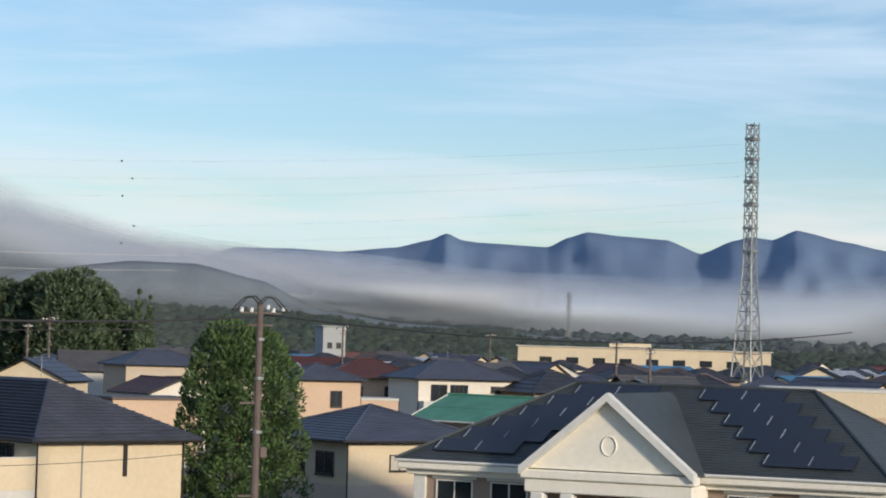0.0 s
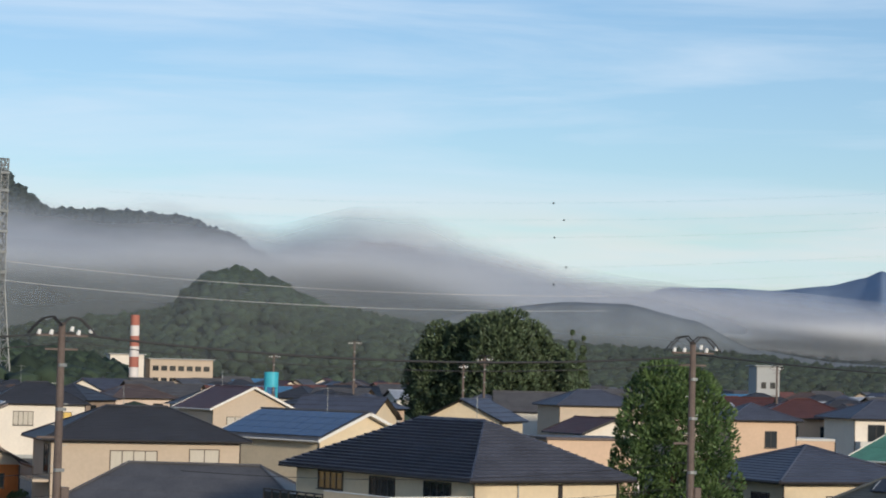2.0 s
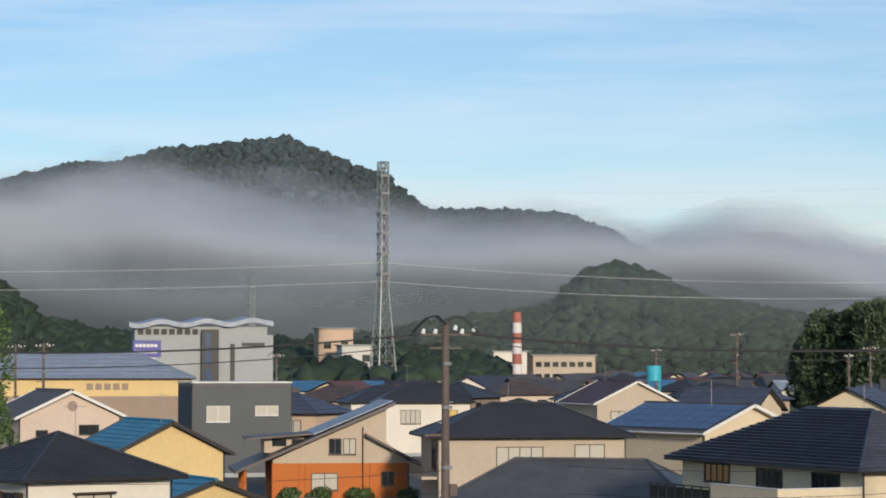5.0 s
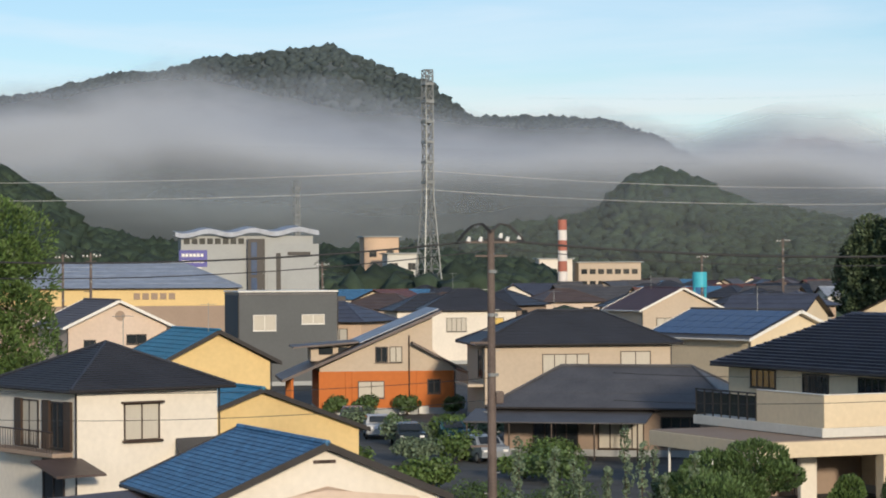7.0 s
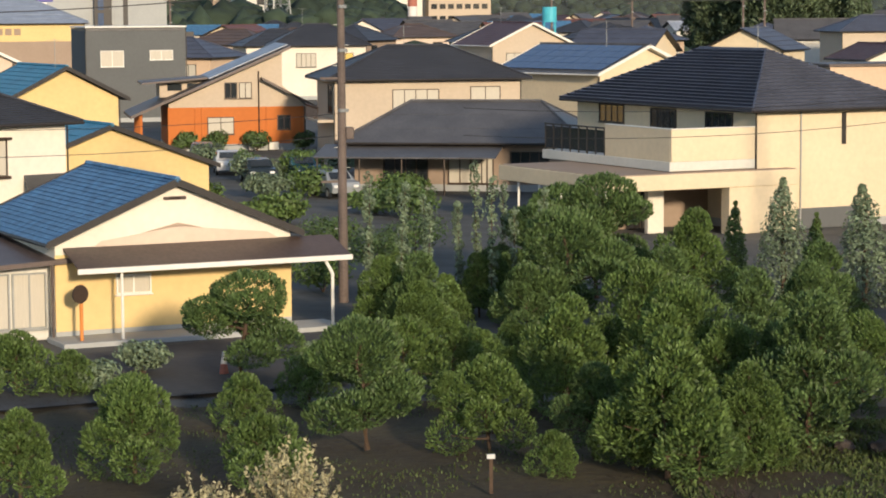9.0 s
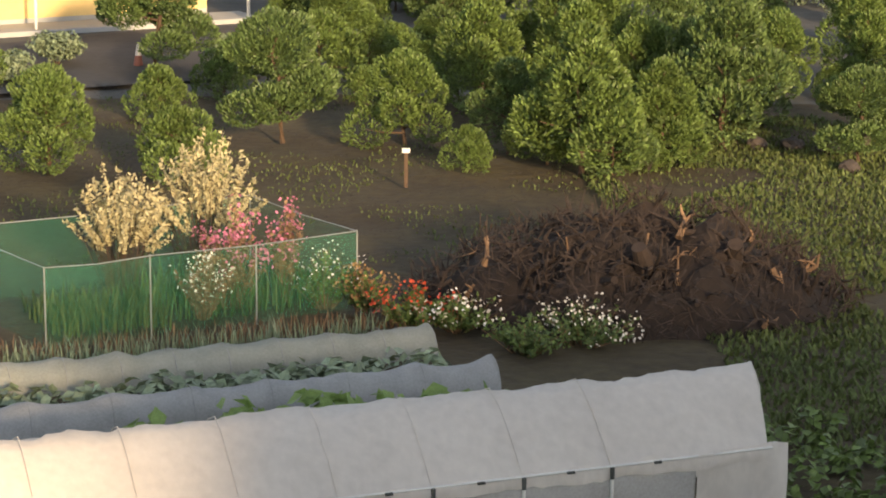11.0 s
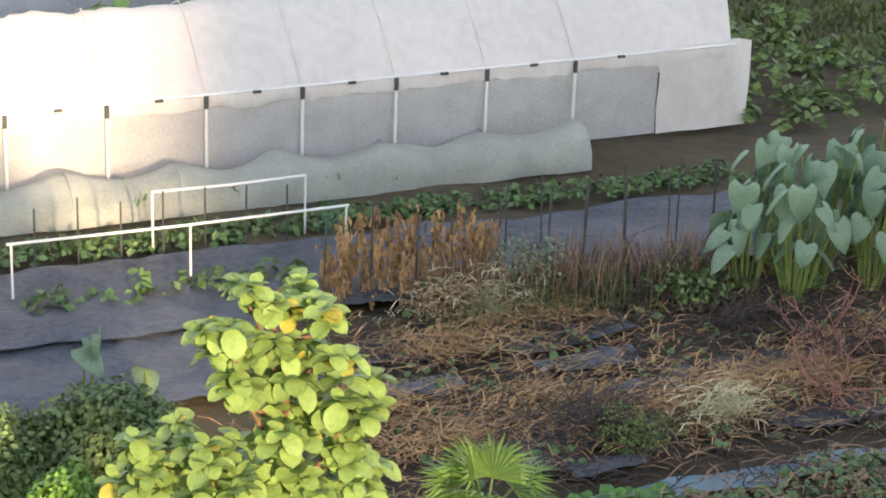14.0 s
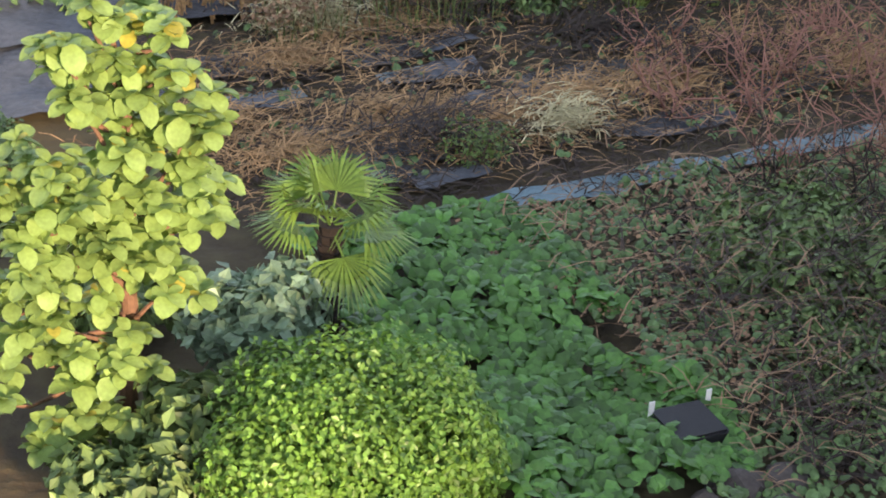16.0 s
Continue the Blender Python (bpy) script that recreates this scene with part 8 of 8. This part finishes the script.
# ---------------------------------------------------------------- parked cars, cone
def parked_car(x, y, turn, paint, label):
    t = thing("parked_car", pose(x, y, 0, 0, 0, turn), label, "car", "parked cars")
    prof = [(-2.0, 0.35), (-2.05, 0.7), (-1.9, 0.95), (-1.2, 1.02), (-0.6, 1.45), (0.9, 1.5), (1.7, 1.1), (2.0, 1.0), (2.05, 0.6), (2.0, 0.35)]
    n = len(prof)
    vs = [(a, s * (0.84 if z < 1.05 else 0.68), z) for s in (-1, 1) for a, z in prof]
    fs = [tuple(range(n - 1, -1, -1)), tuple(range(n, 2 * n))] + [(i, (i + 1) % n, (i + 1) % n + n, i + n) for i in range(n)]
    part("body", mesh_from("body", vs, fs, paint), None, t)
    for s in (-1, 1):
        part("side_window", boxes((-0.7, s * 0.735 - 0.03, 1.06, 1.2, s * 0.735 + 0.03, 1.38), bevel=0.02), M["glass"], t)
        for a in (-1.25, 1.25):
            bm = bmesh.new()
            tube(bm, (a, s * 0.72, 0.32), (a, s * 0.88, 0.32), 0.32, 0.32, 16)
            w = part("wheel", bm, M["black_plastic"], t)
            bm = bmesh.new()
            tube(bm, (a, s * 0.87, 0.32), (a, s * 0.9, 0.32), 0.19, 0.19, 12)
            part("rim", bm, M["steel"], w)
    vs = [(-1.17, -0.62, 1.06), (-1.17, 0.62, 1.06), (-0.66, 0.58, 1.42), (-0.66, -0.58, 1.42)]
    part("windscreen", mesh_from("windscreen", [Vector(v) + Vector((-0.03, 0, 0.03)) for v in vs], [(0, 1, 2, 3)], M["glass"]), None, t)
    for s in (-1, 1):
        part("headlight", boxes((-2.06, s * 0.6 - 0.15, 0.66, -1.98, s * 0.6 + 0.15, 0.8), bevel=0.02), M["insulator"], t)
    return t


for b, d, turn, key, colour in ((-0.9, 150, 100, "car_dark", (0.02, 0.03, 0.035)), (-1.6, 158, 95, "car_white", (0.6, 0.6, 0.58)), (0.1, 152, 105, "car_teal", (0.03, 0.1, 0.11)), (0.9, 138, 110, "car_silver", (0.3, 0.32, 0.33)), (-2.2, 168, 90, "car_grey", (0.12, 0.12, 0.13))):
    M[key] = mat(key, colour, 0.25, 0.08, 1, 0, metal=0.2, spec=0.6)
    parked_car(*polar(b, d), turn, M[key], "parked " + key.split("_")[1] + " car in a yard among hedges")
cone = thing("traffic_cone", pose(-2.2, 71.2, 0), "red and white traffic cone on a path", "traffic cone")
bm = bmesh.new()
tube(bm, (0, 0, 0.03), (0, 0, 0.38), 0.15, 0.1, 12)
part("lower_band", bm, M["chimney_red"], cone)
bm = bmesh.new()
tube(bm, (0, 0, 0.38), (0, 0, 0.72), 0.1, 0.04, 12)
part("upper_band", bm, M["chimney_white"], cone)
part("base", boxes((-0.2, -0.2, 0, 0.2, 0.2, 0.035)), M["chimney_red"], cone)
for b, d, r in ((-1.9, 182, 1.0), (-0.9, 182, 1.0), (-2.6, 182, 0.9), (0.2, 181, 0.8)):
    bush(*polar(b, d), r, 1.6, "leaf_dark", 0.16, 900, "clipped green bush before the orange house")
for i in range(16):
    b, d = rng_town.uniform(-2.6, 3.4), rng_town.uniform(118, 172)
    bush(*polar(b, d), rng_town.uniform(0.9, 1.8), rng_town.uniform(1.0, 2.2), rng_town.choice(("leaf", "leaf_dark", "leaf_grey")), 0.15, 1100, "green garden shrub between parked cars and houses")
lane = [uv2 for uv2 in ((-9.5, 64.5), (-4.0, 67.0), (1.4, 69.0), (1.6, 73.5), (2.2, 80), (-1.0, 79.5), (-9.5, 74))]
tagged(part("lane", mesh_from("lane", [(x, y, 0.085) for x, y in lane], [tuple(range(len(lane)))], M["asphalt"])
            , None), "grey asphalt lane beside the porch", "lane", kind="structure")
